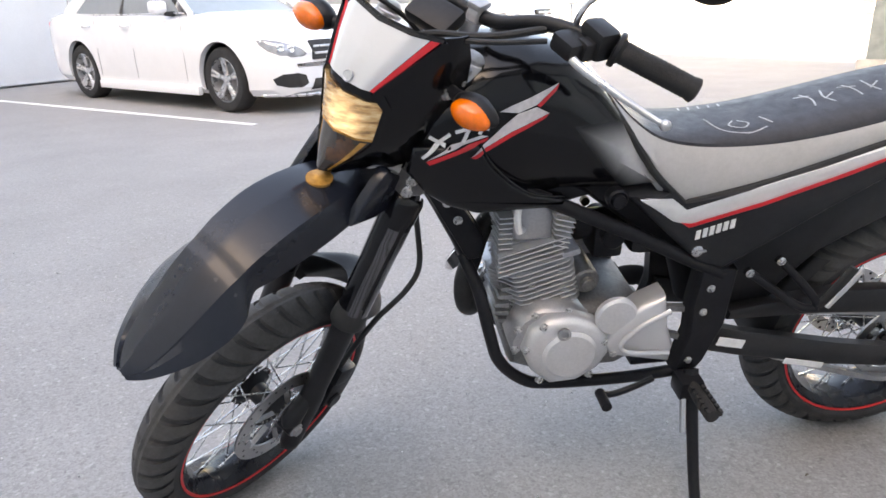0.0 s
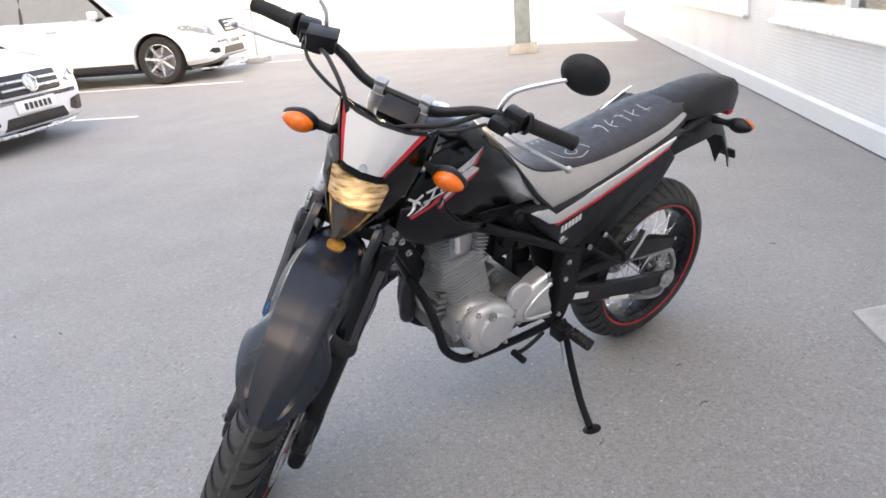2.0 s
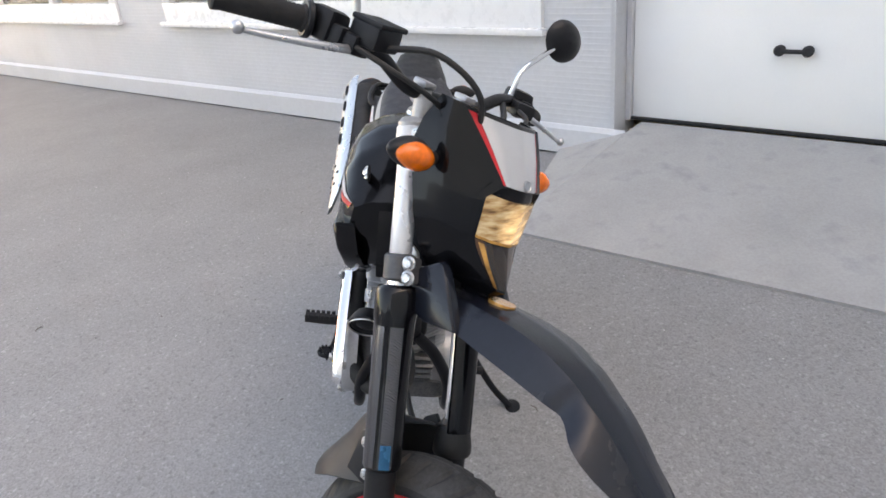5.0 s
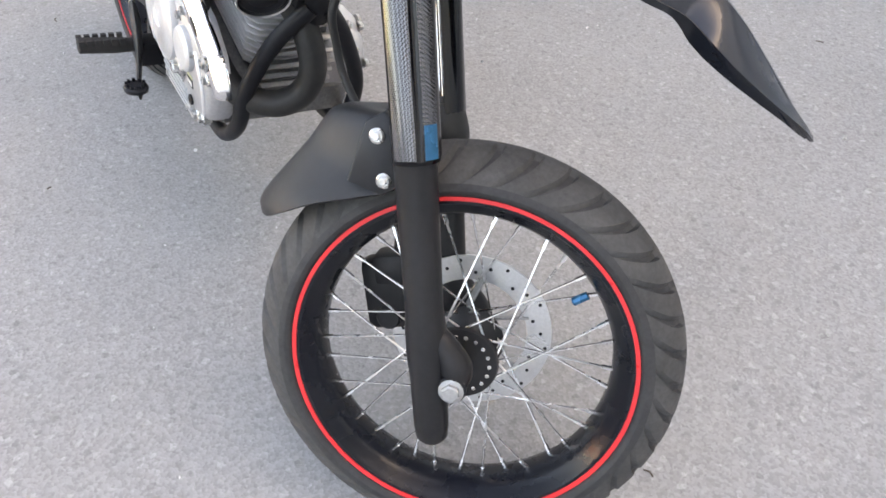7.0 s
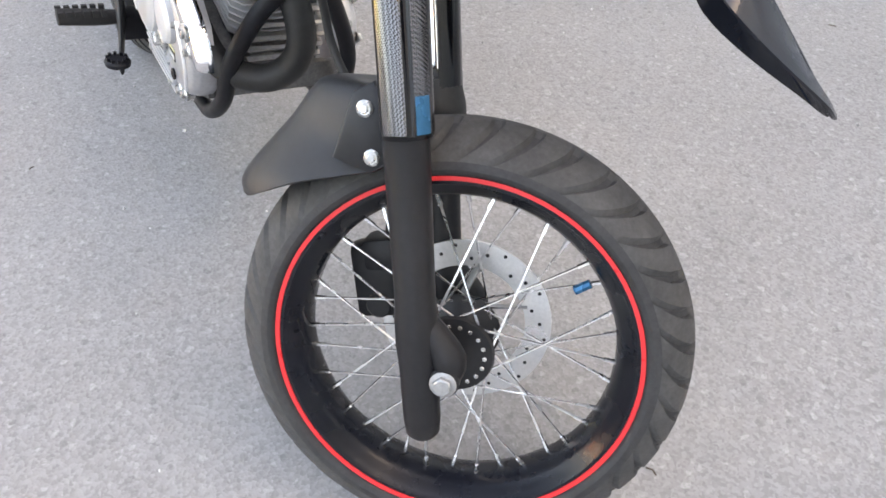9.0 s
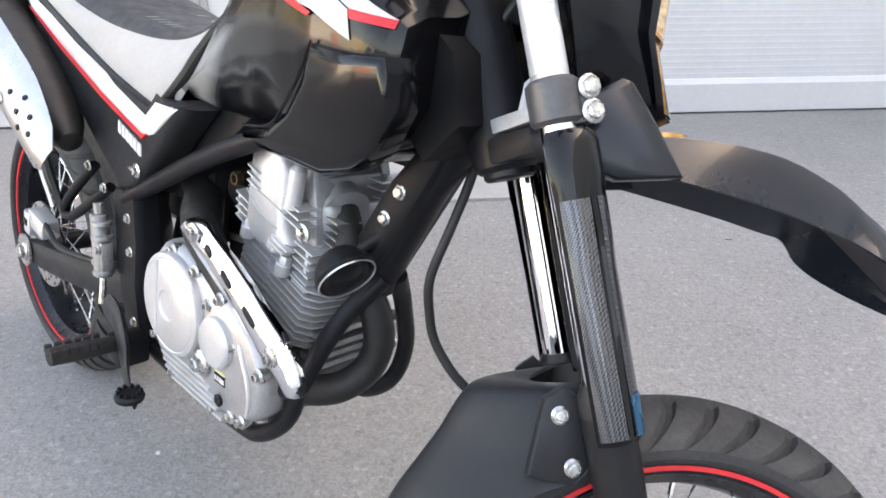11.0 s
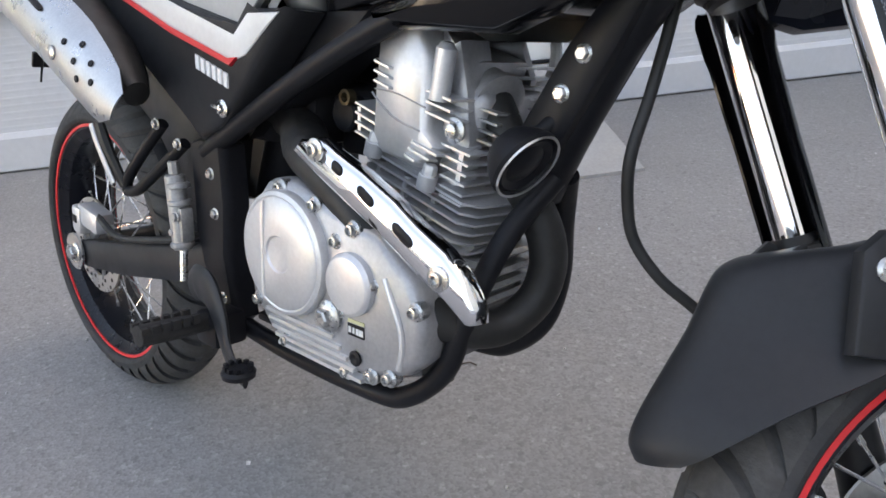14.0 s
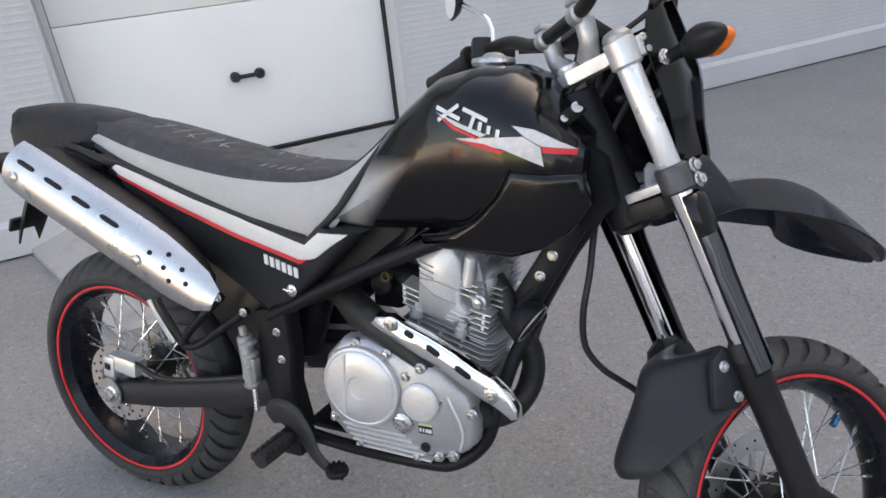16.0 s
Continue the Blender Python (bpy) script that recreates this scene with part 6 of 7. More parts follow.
# -- exhaust --
ex = [(0.850, -0.022, 0.634), (0.872, -0.030, 0.605), (0.888, -0.032, 0.566), (0.904, -0.014, 0.528), (0.917, -0.005, 0.492), (0.919, -0.003, 0.456), (0.911, -0.016, 0.421), (0.891, -0.050, 0.398), (0.862, -0.096, 0.408), (0.820, -0.116, 0.448), (0.740, -0.120, 0.512), (0.672, -0.112, 0.550), (0.624, -0.088, 0.560), (0.550, -0.050, 0.585), (0.440, -0.060, 0.610), (0.340, -0.085, 0.640)]
pipe = bp("exhaust_pipe", tube(ex, [0.018, 0.0195] + [0.0205] * 9 + [0.026, 0.030, 0.028, 0.028, 0.026], 18, 7), PIPE, None, "matt black exhaust pipe")
hs_out = [(0.676, 0.566), (0.688, 0.584), (0.722, 0.586), (0.742, 0.575), (0.784, 0.560), (0.830, 0.539), (0.861, 0.520), (0.898, 0.502), (0.922, 0.482), (0.938, 0.459), (0.940, 0.442), (0.926, 0.436), (0.898, 0.454), (0.872, 0.465), (0.846, 0.479), (0.810, 0.500), (0.768, 0.519), (0.722, 0.541)]
hsd = bp("heat_shield", shell(hs_out, 0.130, 0.150, 0.006, -1, 0.2), CHROME, pipe, "chromed slotted heat shield", 60)
for (x0, z0), (x1, z1) in (((0.744, 0.564), (0.760, 0.556)), ((0.783, 0.545), (0.806, 0.531)), ((0.833, 0.517), (0.860, 0.501))):
    bp("slot", tube([Vector((x0, -0.1500, z0)).lerp(Vector((x1, -0.1500, z1)), k) for k in (0, 0.08, 0.2, 0.8, 0.92, 1)], [0.0022, 0.0048, 0.0060, 0.0060, 0.0048, 0.0022], 10, flat=0.35), FRAME, hsd, "dark slot")
for x, z in ((0.720, 0.575), (0.896, 0.478)):
    bo = lathe([(0.012, 0), (0.0125, 0.003), (0.008, 0.0045)], 18, along((x, -0.151, z), (x, -0.3, z)))
    lathe([(0.0075, 0.003), (0.0072, 0.008), (0.0045, 0.0085), (0.004, 0.005)], 12, along((x, -0.151, z), (x, -0.3, z)), bo)
    bp("shield_bolt", bo, BOLT, hsd, "bright shield bolt")
m0, m1 = Vector((0.362, -0.158, 0.597)), Vector((-0.080, -0.160, 0.803))
mu = bp("muffler", lathe([(0.004, 0.014), (0.018, 0.018), (0.032, 0.05), (0.048, 0.10), (0.060, 0.2), (0.060, 0.40), (0.058, 0.450), (0.050, 0.462), (0.020, 0.464)], 30, along(m0, m1)), PIPE, None, "black muffler under a silver cover")
ax_ = (m1 - m0).normalized()
upv = (Vector((0, 0, 1)) - ax_ * ax_.z).normalized()
outv = Vector((0, -1, 0))
cols = []
for k in range(15):
    a = radians(-50 + 118 * k / 14)
    col = []
    for f in np.linspace(-0.09, 1.0, 15):
        squeeze = 1.0 if f > 0.25 else 0.30 + 0.70 * math.sqrt((f + 0.09) / 0.34)
        aa = radians(22) + (a - radians(22)) * squeeze
        col.append(m0.lerp(m1, f) + (outv * math.cos(aa) + upv * math.sin(aa)) * (0.0640 if f < 0.97 else 0.0615))
    cols.append(col)
mc_ = bp("muffler_cover", grid_sheet(cols, 0.002), STEEL, mu, "bright metal muffler cover with slots", 60)


def on_cover(f, a, r=0.0660):
    return m0.lerp(m1, f) + (outv * math.cos(radians(a)) + upv * math.sin(radians(a))) * r


for f in (0.40, 0.55, 0.70, 0.85):
    bp("slot", tube([on_cover(f + 0.09 * k, 32, 0.0645) for k in (0, 0.08, 0.2, 0.8, 0.92, 1)], [0.0020, 0.0042, 0.0050, 0.0050, 0.0042, 0.0020], 10), FRAME, mc_, "dark slot")
for f, a in ((0.04, 16), (0.08, 32), (0.11, 4), (0.15, 18), (0.16, 40), (0.23, 26)):
    p = on_cover(f, a, 0.0636)
    bp("vent_hole", rod(p, p + (outv * math.cos(radians(a)) + upv * math.sin(radians(a))) * 0.0022, 0.0048, 10), FRAME, mc_, "round dark hole")
for f, a in ((0.27, 2), (0.93, 2)):
    p = on_cover(f, a, 0.0640)
    bp("cover_bolt", lathe([(0.010, 0), (0.0105, 0.002), (0.006, 0.004), (0.001, 0.0045)], 16, along(p, p + outv)), BOLT, mc_, "bright cover bolt")

# -- rear brake, chain, stands and pedals --
rcal = box((0.080, 0.036, 0.040), (0.030, -0.104, 0.362), (0, 8, 0), 0.010)
box((0.034, 0.040, 0.052), (-0.006, -0.106, 0.355), (0, 8, 0), 0.008, bm=rcal)
rc2 = bp("rear_caliper", rcal, ALU, None, "silver rear brake caliper")
bp("caliper_window", box((0.016, 0.002, 0.014), (-0.006, -0.127, 0.358), (0, 8, 0), 0.001), FRAME, rc2)
bp("caliper_bracket", tube([(0.0, -0.100, 0.320), (0.040, -0.100, 0.350), (0.100, -0.100, 0.345)], 0.012, 8, 3, flat=0.5), ALU_DARK, rc2)
bp("rear_brake_line", tube([(0.06, -0.112, 0.372), (0.14, -0.116, 0.352), (0.26, -0.118, 0.372), (0.36, -0.116, 0.395), (0.43, -0.115, 0.42)], 0.006, 8, 6), HOSE, None, "black rear brake line")
mcy = rod((0.408, -0.140, 0.395), (0.398, -0.140, 0.500), 0.014, 14)
box((0.032, 0.020, 0.050), (0.406, -0.138, 0.432), bevel=0.005, bm=mcy)
rod((0.398, -0.14, 0.50), (0.396, -0.14, 0.518), 0.008, 8, bm=mcy)
for z_, r_ in ((0.402, 0.0165), (0.462, 0.0165), (0.486, 0.0155)):
    rod((0.4075, -0.140, z_ - 0.004), (0.4065, -0.140, z_ + 0.004), r_, 14, bm=mcy)
hexbolt((0.412, -0.149, 0.444), (0, -1, 0), 0.006, 0.006, bm=mcy)
hexbolt((0.402, -0.149, 0.420), (0, -1, 0), 0.006, 0.006, bm=mcy)
bp("rear_master_cylinder", mcy, ALU_DARK, None, "worn grey rear brake cylinder")
bp("push_rod", tube([(0.412, -0.142, 0.395), (0.418, -0.148, 0.352)], 0.0055, 8), BOLT, None)
bpd = tube([(0.455, -0.155, 0.352), (0.478, -0.157, 0.366), (0.512, -0.162, 0.364), (0.542, -0.168, 0.336), (0.566, -0.176, 0.308), (0.600, -0.186, 0.294), (0.632, -0.192, 0.292)], [0.018, 0.027, 0.028, 0.023, 0.016, 0.012, 0.012], 12, 6, flat=0.32)
bped = bp("brake_pedal", bpd, MATTE, None, "dark grey brake pedal")
tp = lathe([(0.020, 0), (0.021, 0.006), (0.018, 0.010)], 18, Matrix.Translation((0.624, -0.196, 0.296)))
for k in range(10):
    a = 2 * math.pi * k / 10
    box((0.005, 0.005, 0.006), (0.624 + 0.015 * math.cos(a), -0.196 + 0.015 * math.sin(a), 0.308), bm=tp)
bp("pedal_tread", tp, FRAME, bped, "toothed pedal tread")
ch = [(0.0, 0.088, 0.386), (0.3, 0.088, 0.420), (0.56, 0.088, 0.450), (0.585, 0.088, 0.425), (0.56, 0.088, 0.400), (0.3, 0.088, 0.312), (0.0, 0.088, 0.208), (-0.06, 0.088, 0.232), (-0.088, 0.088, 0.296), (-0.06, 0.088, 0.360)]
loops = []
cpts = spline(ch, 8, True)
for i, p in enumerate(cpts):
    d = (cpts[(i + 1) % len(cpts)] - cpts[i - 1]).normalized()
    nn = Vector((-d.z, 0, d.x))
    loops.append([p + nn * 0.006 + Vector((0, -0.007, 0)), p + nn * 0.006 + Vector((0, 0.007, 0)), p - nn * 0.006 + Vector((0, 0.007, 0)), p - nn * 0.006 + Vector((0, -0.007, 0))])
bp("chain", rings(bmesh.new(), loops, closed=True), ALU_DARK, None, "grey drive chain")
bp("chain_guard", shell([(-0.040, 0.430), (0.060, 0.462), (0.175, 0.466), (0.30, 0.452), (0.40, 0.440), (0.40, 0.415), (0.20, 0.412), (0.06, 0.400), (-0.035, 0.392)], 0.080, 0.108, 0.008, 1, 0.6), SATIN, None, "black chain guard")
bp("white_sticker", box((0.060, 0.0014, 0.020), (0.392, 0.1235, 0.372), (0, -14, 0)), STICKER, None, "white warning sticker on the swing arm")
bp("white_sticker", box((0.095, 0.0014, 0.014), (0.215, 0.1235, 0.300), (0, -14, 0)), STICKER, None, "white warning sticker on the swing arm")
sdl = tube([(0.470, 0.130, 0.320), (0.478, 0.190, 0.225), (0.488, 0.262, 0.120), (0.494, 0.318, 0.062)], [0.016, 0.0125, 0.0115, 0.012], 12, 5, flat=0.8)
sst = bp("side_stand", sdl, FRAME, None, "black side stand leg")
ft = lathe([(0.026, 0), (0.030, 0.003), (0.028, 0.008), (0.014, 0.012)], 20, Matrix.Translation((0.496, 0.330, 0.052)) @ Matrix.Rotation(LEAN, 4, "X") @ Matrix.Diagonal((1.25, 0.9, 1, 1)))
bp("stand_foot", ft, FRAME, sst, "round stand foot")
bp("stand_spring", tube([(0.492, 0.150, 0.298), (0.502, 0.200, 0.215)], 0.0065, 8), STEEL, sst, "stand spring")
sh = tube([(0.560, 0.150, 0.322), (0.600, 0.158, 0.312), (0.640, 0.160, 0.300), (0.668, 0.162, 0.302)], 0.0065, 8, 4)
rod((0.668, 0.150, 0.300), (0.668, 0.198, 0.300), 0.0105, 12, bm=sh)
bp("gear_lever", sh, FRAME, None, "black gear lever")
bp("lower_guard", box((0.10, 0.13, 0.012), (0.52, 0, 0.292), bevel=0.004), FRAME, None)
# added dark block that stands in for the cables under the tank's left side
bp("cable_filler", shell([(0.700, 0.705), (0.740, 0.735), (0.930, 0.735), (0.940, 0.710), (0.900, 0.692), (0.760, 0.690)], 0.03, 0.088, 0.010, 1), FRAME, None, "dark filler block under the tank")
bp("fuel_tap", lathe([(0.018, 0), (0.019, 0.020), (0.016, 0.024), (0.013, 0.022), (0.012, 0.030), (0.001, 0.031)], 20, along((0.672, 0.105, 0.712), (0.672, 0.2, 0.712))), FRAME, None, "black round fuel tap")

# ---- parked cars: x ahead, y to the car's left; they face the workshop ----
CAR_WHITE = material("white_car_paint", (0.80, 0.80, 0.81), 0.22, vary=0.02, coat=0.9, rough_vary=0.03)
CAR_GLASS = material("tinted_car_glass", (0.20, 0.22, 0.235), 0.05, vary=0.05, rough_vary=0.01, coat=0.6)
SCREEN_GLASS = material("pale_windscreen", (0.22, 0.26, 0.28), 0.05, vary=0.05, rough_vary=0.01, coat=0.8)
SEAM_GREY = material("shut_line_grey", (0.20, 0.20, 0.21), 0.7)
CAR_BLACK = material("black_car_plastic", (0.02, 0.02, 0.021), 0.5)
HEADLIGHT = material("clear_headlight", (0.34, 0.35, 0.37), 0.08, metal=0.4, vary=0.15, scale=14, fine=50, coat=0.9, bump=0.3, bump_scale=30)
ALLOY = material("alloy_wheel", (0.55, 0.55, 0.56), 0.3, metal=0.7, vary=0.1)
CAR_TYRE = material("car_tyre", (0.025, 0.025, 0.026), 0.8, bump=0.2)
PLATE_WHITE = material("plate_white", (0.75, 0.75, 0.75), 0.4)


def apply_cut(ob, cutters):
    """Cuts holes by real geometry and keeps the outcome as the mesh."""
    for c in cutters:
        m = ob.modifiers.new("cut", "BOOLEAN")
        m.operation, m.object, m.solver = "DIFFERENCE", c, "EXACT"
    me = bpy.data.meshes.new_from_object(ob.evaluated_get(bpy.context.evaluated_depsgraph_get()))
    ob.modifiers.clear()
    ob.data = me
    for c in cutters:
        bpy.data.objects.remove(c)


def car_ring(x, w, top, bot, crown):
    half = [(0, top + crown), (w * 0.55, top + crown * 0.8), (w * 0.84, top + crown * 0.15), (w * 0.955, top - 0.045), (w * 0.992, top - 0.16), (w, (top + bot) / 2 + 0.06), (w * 0.985, bot + 0.20), (w * 0.97, bot + 0.07), (w * 0.90, bot), (0, bot)]
    return [Vector((x, y, z)) for y, z in half] + [Vector((x, -y, z)) for y, z in half[-2:0:-1]]


def front_line(outline, ob, s):
    """Points of a closed (y, z) outline laid on the front of ob, on the side s."""
    tree = BVHTree.FromPolygons([v.co[:] for v in ob.data.vertices], [list(p.vertices) for p in ob.data.polygons])
    out = []
    for y, z in list(outline) + [outline[0]]:
        hit = tree.ray_cast(Vector((3, s * y, z)), Vector((-1, 0, 0)))[0]
        if hit is not None:
            out.append(hit)
    return out


def film_front(outline, ob, s, lift=0.004):
    """A panel of a (y, z) outline that follows the front of ob."""
    b = bmesh.new()
    b.faces.new([b.verts.new((3, s * y, z)) for y, z in outline])
    bmesh.ops.triangulate(b, faces=b.faces[:])
    for _ in range(5):
        long = [e for e in b.edges if e.calc_length() > 0.03]
        if not long:
            break
        bmesh.ops.subdivide_edges(b, edges=long, cuts=1)
        bmesh.ops.triangulate(b, faces=b.faces[:])
    tree = BVHTree.FromPolygons([v.co[:] for v in ob.data.vertices], [list(p.vertices) for p in ob.data.polygons])
    gone = []
    for v in b.verts:
        hit, nrm, _, _ = tree.ray_cast(v.co, Vector((-1, 0, 0)))
        if hit is None:
            gone.append(v)
        else:
            v.co = hit + Vector((lift, 0, 0))
    bmesh.ops.delete(b, geom=gone, context="VERTS")
    return b


def make_car(spec):
    root = tagged(new("car"), spec["label"], "car")
    L, r = spec["length"], spec["tyre"]
    st = spec["stations"]
    fine = spline([Vector(s_[:3]) for s_ in st], 4), spline([Vector((s_[3], s_[4], 0)) for s_ in st], 4)
    body = part("body", rings(bmesh.new(), [car_ring(a.x, a.y, a.z, b_.x, b_.y) for a, b_ in zip(*fine)]), CAR_WHITE, root, "white painted body", 30)
    cut = []
    for x in spec["axles"]:
        for s in (-1, 1):
            c = part("arch_cutter", lathe([(r + 0.055, 0), (r + 0.055, 0.5)], 40, along((x, s * (spec["half"] - 0.28), r), (x, s * 2, r))), CAR_BLACK)
            cut.append(c)
    apply_cut(body, cut)
    for x in spec["axles"]:
        for s in (-1, 1):
            liner = lathe([(r + 0.056, 0), (r + 0.056, 0.21), (r + 0.045, 0.21), (r + 0.045, 0.01), (0.05, 0.01)], 40, along((x, s * (spec["half"] - 0.275), r), (x, s * 2, r)))
            bmesh.ops.delete(liner, geom=[v for v in liner.verts if v.co.z < 0.20], context="VERTS")
            part("arch_liner", liner, CAR_BLACK, root, "dark wheel arch", 40)
            m = along((x, s * (spec["half"] - 0.235), r), (x, s * 2, r))
            wh = part("wheel", lathe([(r * 0.66, 0), (r * 0.70, 0.19), (r * 0.66, 0.20), (r * 0.64, 0.14), (r * 0.63, 0.03), (r * 0.62, 0.0)], 40, m, close=True), ALLOY, root, "silver alloy wheel", 40)
            part("tyre", lathe([(r * 0.67, 0.0), (r * 0.93, 0.0), (r, 0.03), (r, 0.175), (r * 0.93, 0.206), (r * 0.78, 0.212), (r * 0.69, 0.200)], 44, m, close=True), CAR_TYRE, wh, "", 40)
            for k in range(spec["spokes"]):
                a = 2 * math.pi * k / spec["spokes"] + 0.3
                for d in ((-0.12, 0.12) if spec["twin"] else (0,)):
                    p0 = m @ Vector((r * 0.12 * math.cos(a), r * 0.12 * math.sin(a), 0.155))
                    p1 = m @ Vector((r * 0.66 * math.cos(a + d), r * 0.66 * math.sin(a + d), 0.185))
                    part("wheel_spoke", tube([p0, p1], [0.024, 0.015] if spec["twin"] else [0.026, 0.020], 8), ALLOY, wh, "", 40)
            part("hub_cap", lathe([(0.055, 0.14), (0.055, 0.17), (0.03, 0.178), (0.002, 0.18)], 20, m), ALLOY, wh, "", 40)
            part("brake_disc", lathe([(r * 0.5, 0.06), (r * 0.5, 0.075), (0.05, 0.075)], 30, m), ALU_DARK, wh, "", 40)
    # greenhouse: base row and roof row
    G = spec["glass"]
    zb, zr = spec["belt"], spec["roof"]
    (f0, f1), (r0, r1), wb, wr = G["front"], G["rear"], G["wb"], G["wr"]
    # roof with a rounded edge
    roof_loops = []
    for x, drop, k in ((f1 + 0.05, 0.045, 0.94), (f1 - 0.12, 0.012, 1.0), ((f1 + r1) / 2, 0.0, 1.02), (r1 + 0.15, 0.012, 1.0), (r1 - 0.05, 0.05, 0.93)):
        w = wr * k
        half = [(0, zr - drop + 0.02), (w * 0.7, zr - drop + 0.008), (w * 0.95, zr - drop - 0.02), (w, zr - drop - 0.05), (0, zr - drop - 0.05)]
        roof_loops.append([Vector((x, y, z)) for y, z in half] + [Vector((x, -y, z)) for y, z in half[-2:0:-1]])
    part("roof", rings(bmesh.new(), roof_loops), CAR_WHITE, root, "", 40)
    sc_ = grid_sheet([[Vector((f0 + (f1 - f0) * v + 0.05 * (1 - (2 * u - 1) ** 2), (wb * 0.93 + (wr * 0.93 - wb * 0.93) * v) * (2 * u - 1), zb - 0.02 + (zr - 0.045 - zb + 0.02) * v)) for v in np.linspace(0, 1, 6)] for u in np.linspace(0, 1, 11)], 0.006)
    part("windscreen", sc_, SCREEN_GLASS, root, "pale reflecting windscreen", 50)
    rs_ = grid_sheet([[Vector((r0 + (r1 - r0) * v, (wb * 0.9 + (wr * 0.9 - wb * 0.9) * v) * (2 * u - 1), zb + (zr - 0.05 - zb) * v)) for v in np.linspace(0, 1, 4)] for u in np.linspace(0, 1, 7)], 0.006)
    part("rear_window", rs_, CAR_GLASS, root, "dark rear window", 50)
    for s in (-1, 1):
        cols_ = []
        for u in np.linspace(0, 1, 9):
            xb, xt = f0 - 0.12 + (r0 + 0.12 - f0 + 0.12) * u, f1 - 0.02 + (r1 + 0.02 - f1 + 0.02) * u
            cols_.append([Vector((xb + (xt - xb) * v, s * (wb + (wr - wb) * v + 0.02 * math.sin(math.pi * v)), zb - 0.03 + (zr - 0.04 - zb + 0.03) * v)) for v in np.linspace(0, 1, 5)])
        part("side_window", grid_sheet(cols_, 0.006), CAR_GLASS, root, "dark side glass", 50)
        pil = tube([(f0 + 0.02, s * wb * 0.97, zb - 0.02), ((f0 + f1) / 2, s * (wb + wr) / 2 * 1.0, (zb + zr) / 2 + 0.02), (f1, s * wr * 0.98, zr - 0.05)], 0.035, 8, 4)
        part("front_pillar", pil, CAR_WHITE, root, "", 50)
        part("rear_pillar", tube([(r0, s * wb * 0.97, zb - 0.02), ((r0 + r1) / 2, s * (wb + wr) / 2, (zb + zr) / 2), (r1, s * wr * 0.97, zr - 0.05)], [0.13, 0.10, 0.05], 10, 4, flat=0.35), CAR_WHITE, root, "", 50)
        xm = (f1 + r1) / 2
        part("door_pillar", tube([(xm, s * (wb + 0.006), zb), (xm - 0.03, s * (wr + 0.012), zr - 0.06)], 0.03, 8, flat=0.3), CAR_BLACK, root, "", 50)
        part("window_line", tube([(f0 - 0.05, s * (wb + 0.012), zb - 0.008), (xm, s * (wb + 0.016), zb - 0.004), (r0 + 0.05, s * (wb + 0.008), zb + 0.01)], 0.009, 6, 6), ALLOY, root, "bright window trim", 50)
        mi = box((0.11, 0.20, 0.13), (f0 - 0.30, s * (wb + 0.16), zb + 0.06), (0, 0, -8 * s), 0.045, 3)
        mr = part("door_mirror", mi, CAR_WHITE, root, "white door mirror", 50)
        part("mirror_foot", box((0.08, 0.10, 0.05), (f0 - 0.27, s * (wb + 0.04), zb - 0.01), (0, 0, 0), 0.015), CAR_BLACK, mr, "", 50)
        for x in spec["handles"]:
            part("door_handle", tube([(x - 0.09, s * (spec["half"] + 0.004), zb - 0.13), (x, s * (spec["half"] + 0.028), zb - 0.125), (x + 0.09, s * (spec["half"] + 0.004), zb - 0.13)], 0.014, 8, 4), CAR_WHITE, root, "white door handle", 50)
        for x in spec["seams"]:
            part("door_seam", tube([(x, s * (spec["half"] - 0.012), 0.30), (x + 0.01, s * (spec["half"] - 0.002), 0.62), (x, s * (spec["half"] - 0.022), zb - 0.05)], 0.0024, 6, 4), SEAM_GREY, root, "", 50)
        part("sill", box((spec["axles"][0] - spec["axles"][1] - 2 * r - 0.15, 0.06, 0.10), ((spec["axles"][0] + spec["axles"][1]) / 2, s * (spec["half"] - 0.02), spec["sillz"]), (0, 0, 0), 0.02), spec["sillmat"], root, "", 50)
        # headlight wrapped round the corner
        hl = part("headlight", film_front(spec["lens"], body, s), HEADLIGHT, root, "clear headlight", 50)
        part("lamp_trim", tube([v + Vector((0.004, 0, 0)) for v in front_line(spec["lens"], body, s)], 0.006, 6), SEAM_GREY, hl, "", 50)
        for f in (0.38, 0.62):
            cy, cz = [sum(p[k] for p in spec["lens"]) / len(spec["lens"]) for k in (0, 1)]
            ly, lz = cy + (spec["lens"][0][0] - cy) * (1 - 2 * f) * 0.9, cz + (f - 0.5) * 0.05
            lp = front_line([(ly, lz), (ly, lz)], body, s)[0]
            part("lamp_ring", lathe([(0.036, 0), (0.038, 0.012), (0.028, 0.014), (0.018, 0.008), (0.002, 0.010)], 20, along(lp, lp + Vector((1, 0.6 * s, 0.15)))), CHROME, hl, "", 40)
        part("air_intake", film_front(spec["intake"], body, s, 0.003), CAR_BLACK, root, "black air intake", 50)
        part("tail_light", box((0.07, 0.24, 0.12), (spec["stations"][-1][0] + 0.15, s * (spec["half"] - 0.27), zb - 0.12), (0, 0, 30 * s), 0.03), RED, root, "red tail light", 50)
    gx, gw, gh, gz = spec["grille"]
    gr_ = part("grille", box((0.06, gw, gh), (gx, 0, gz), (0, -14, 0), 0.025), CAR_BLACK, root, "dark grille with bright bars", 50)
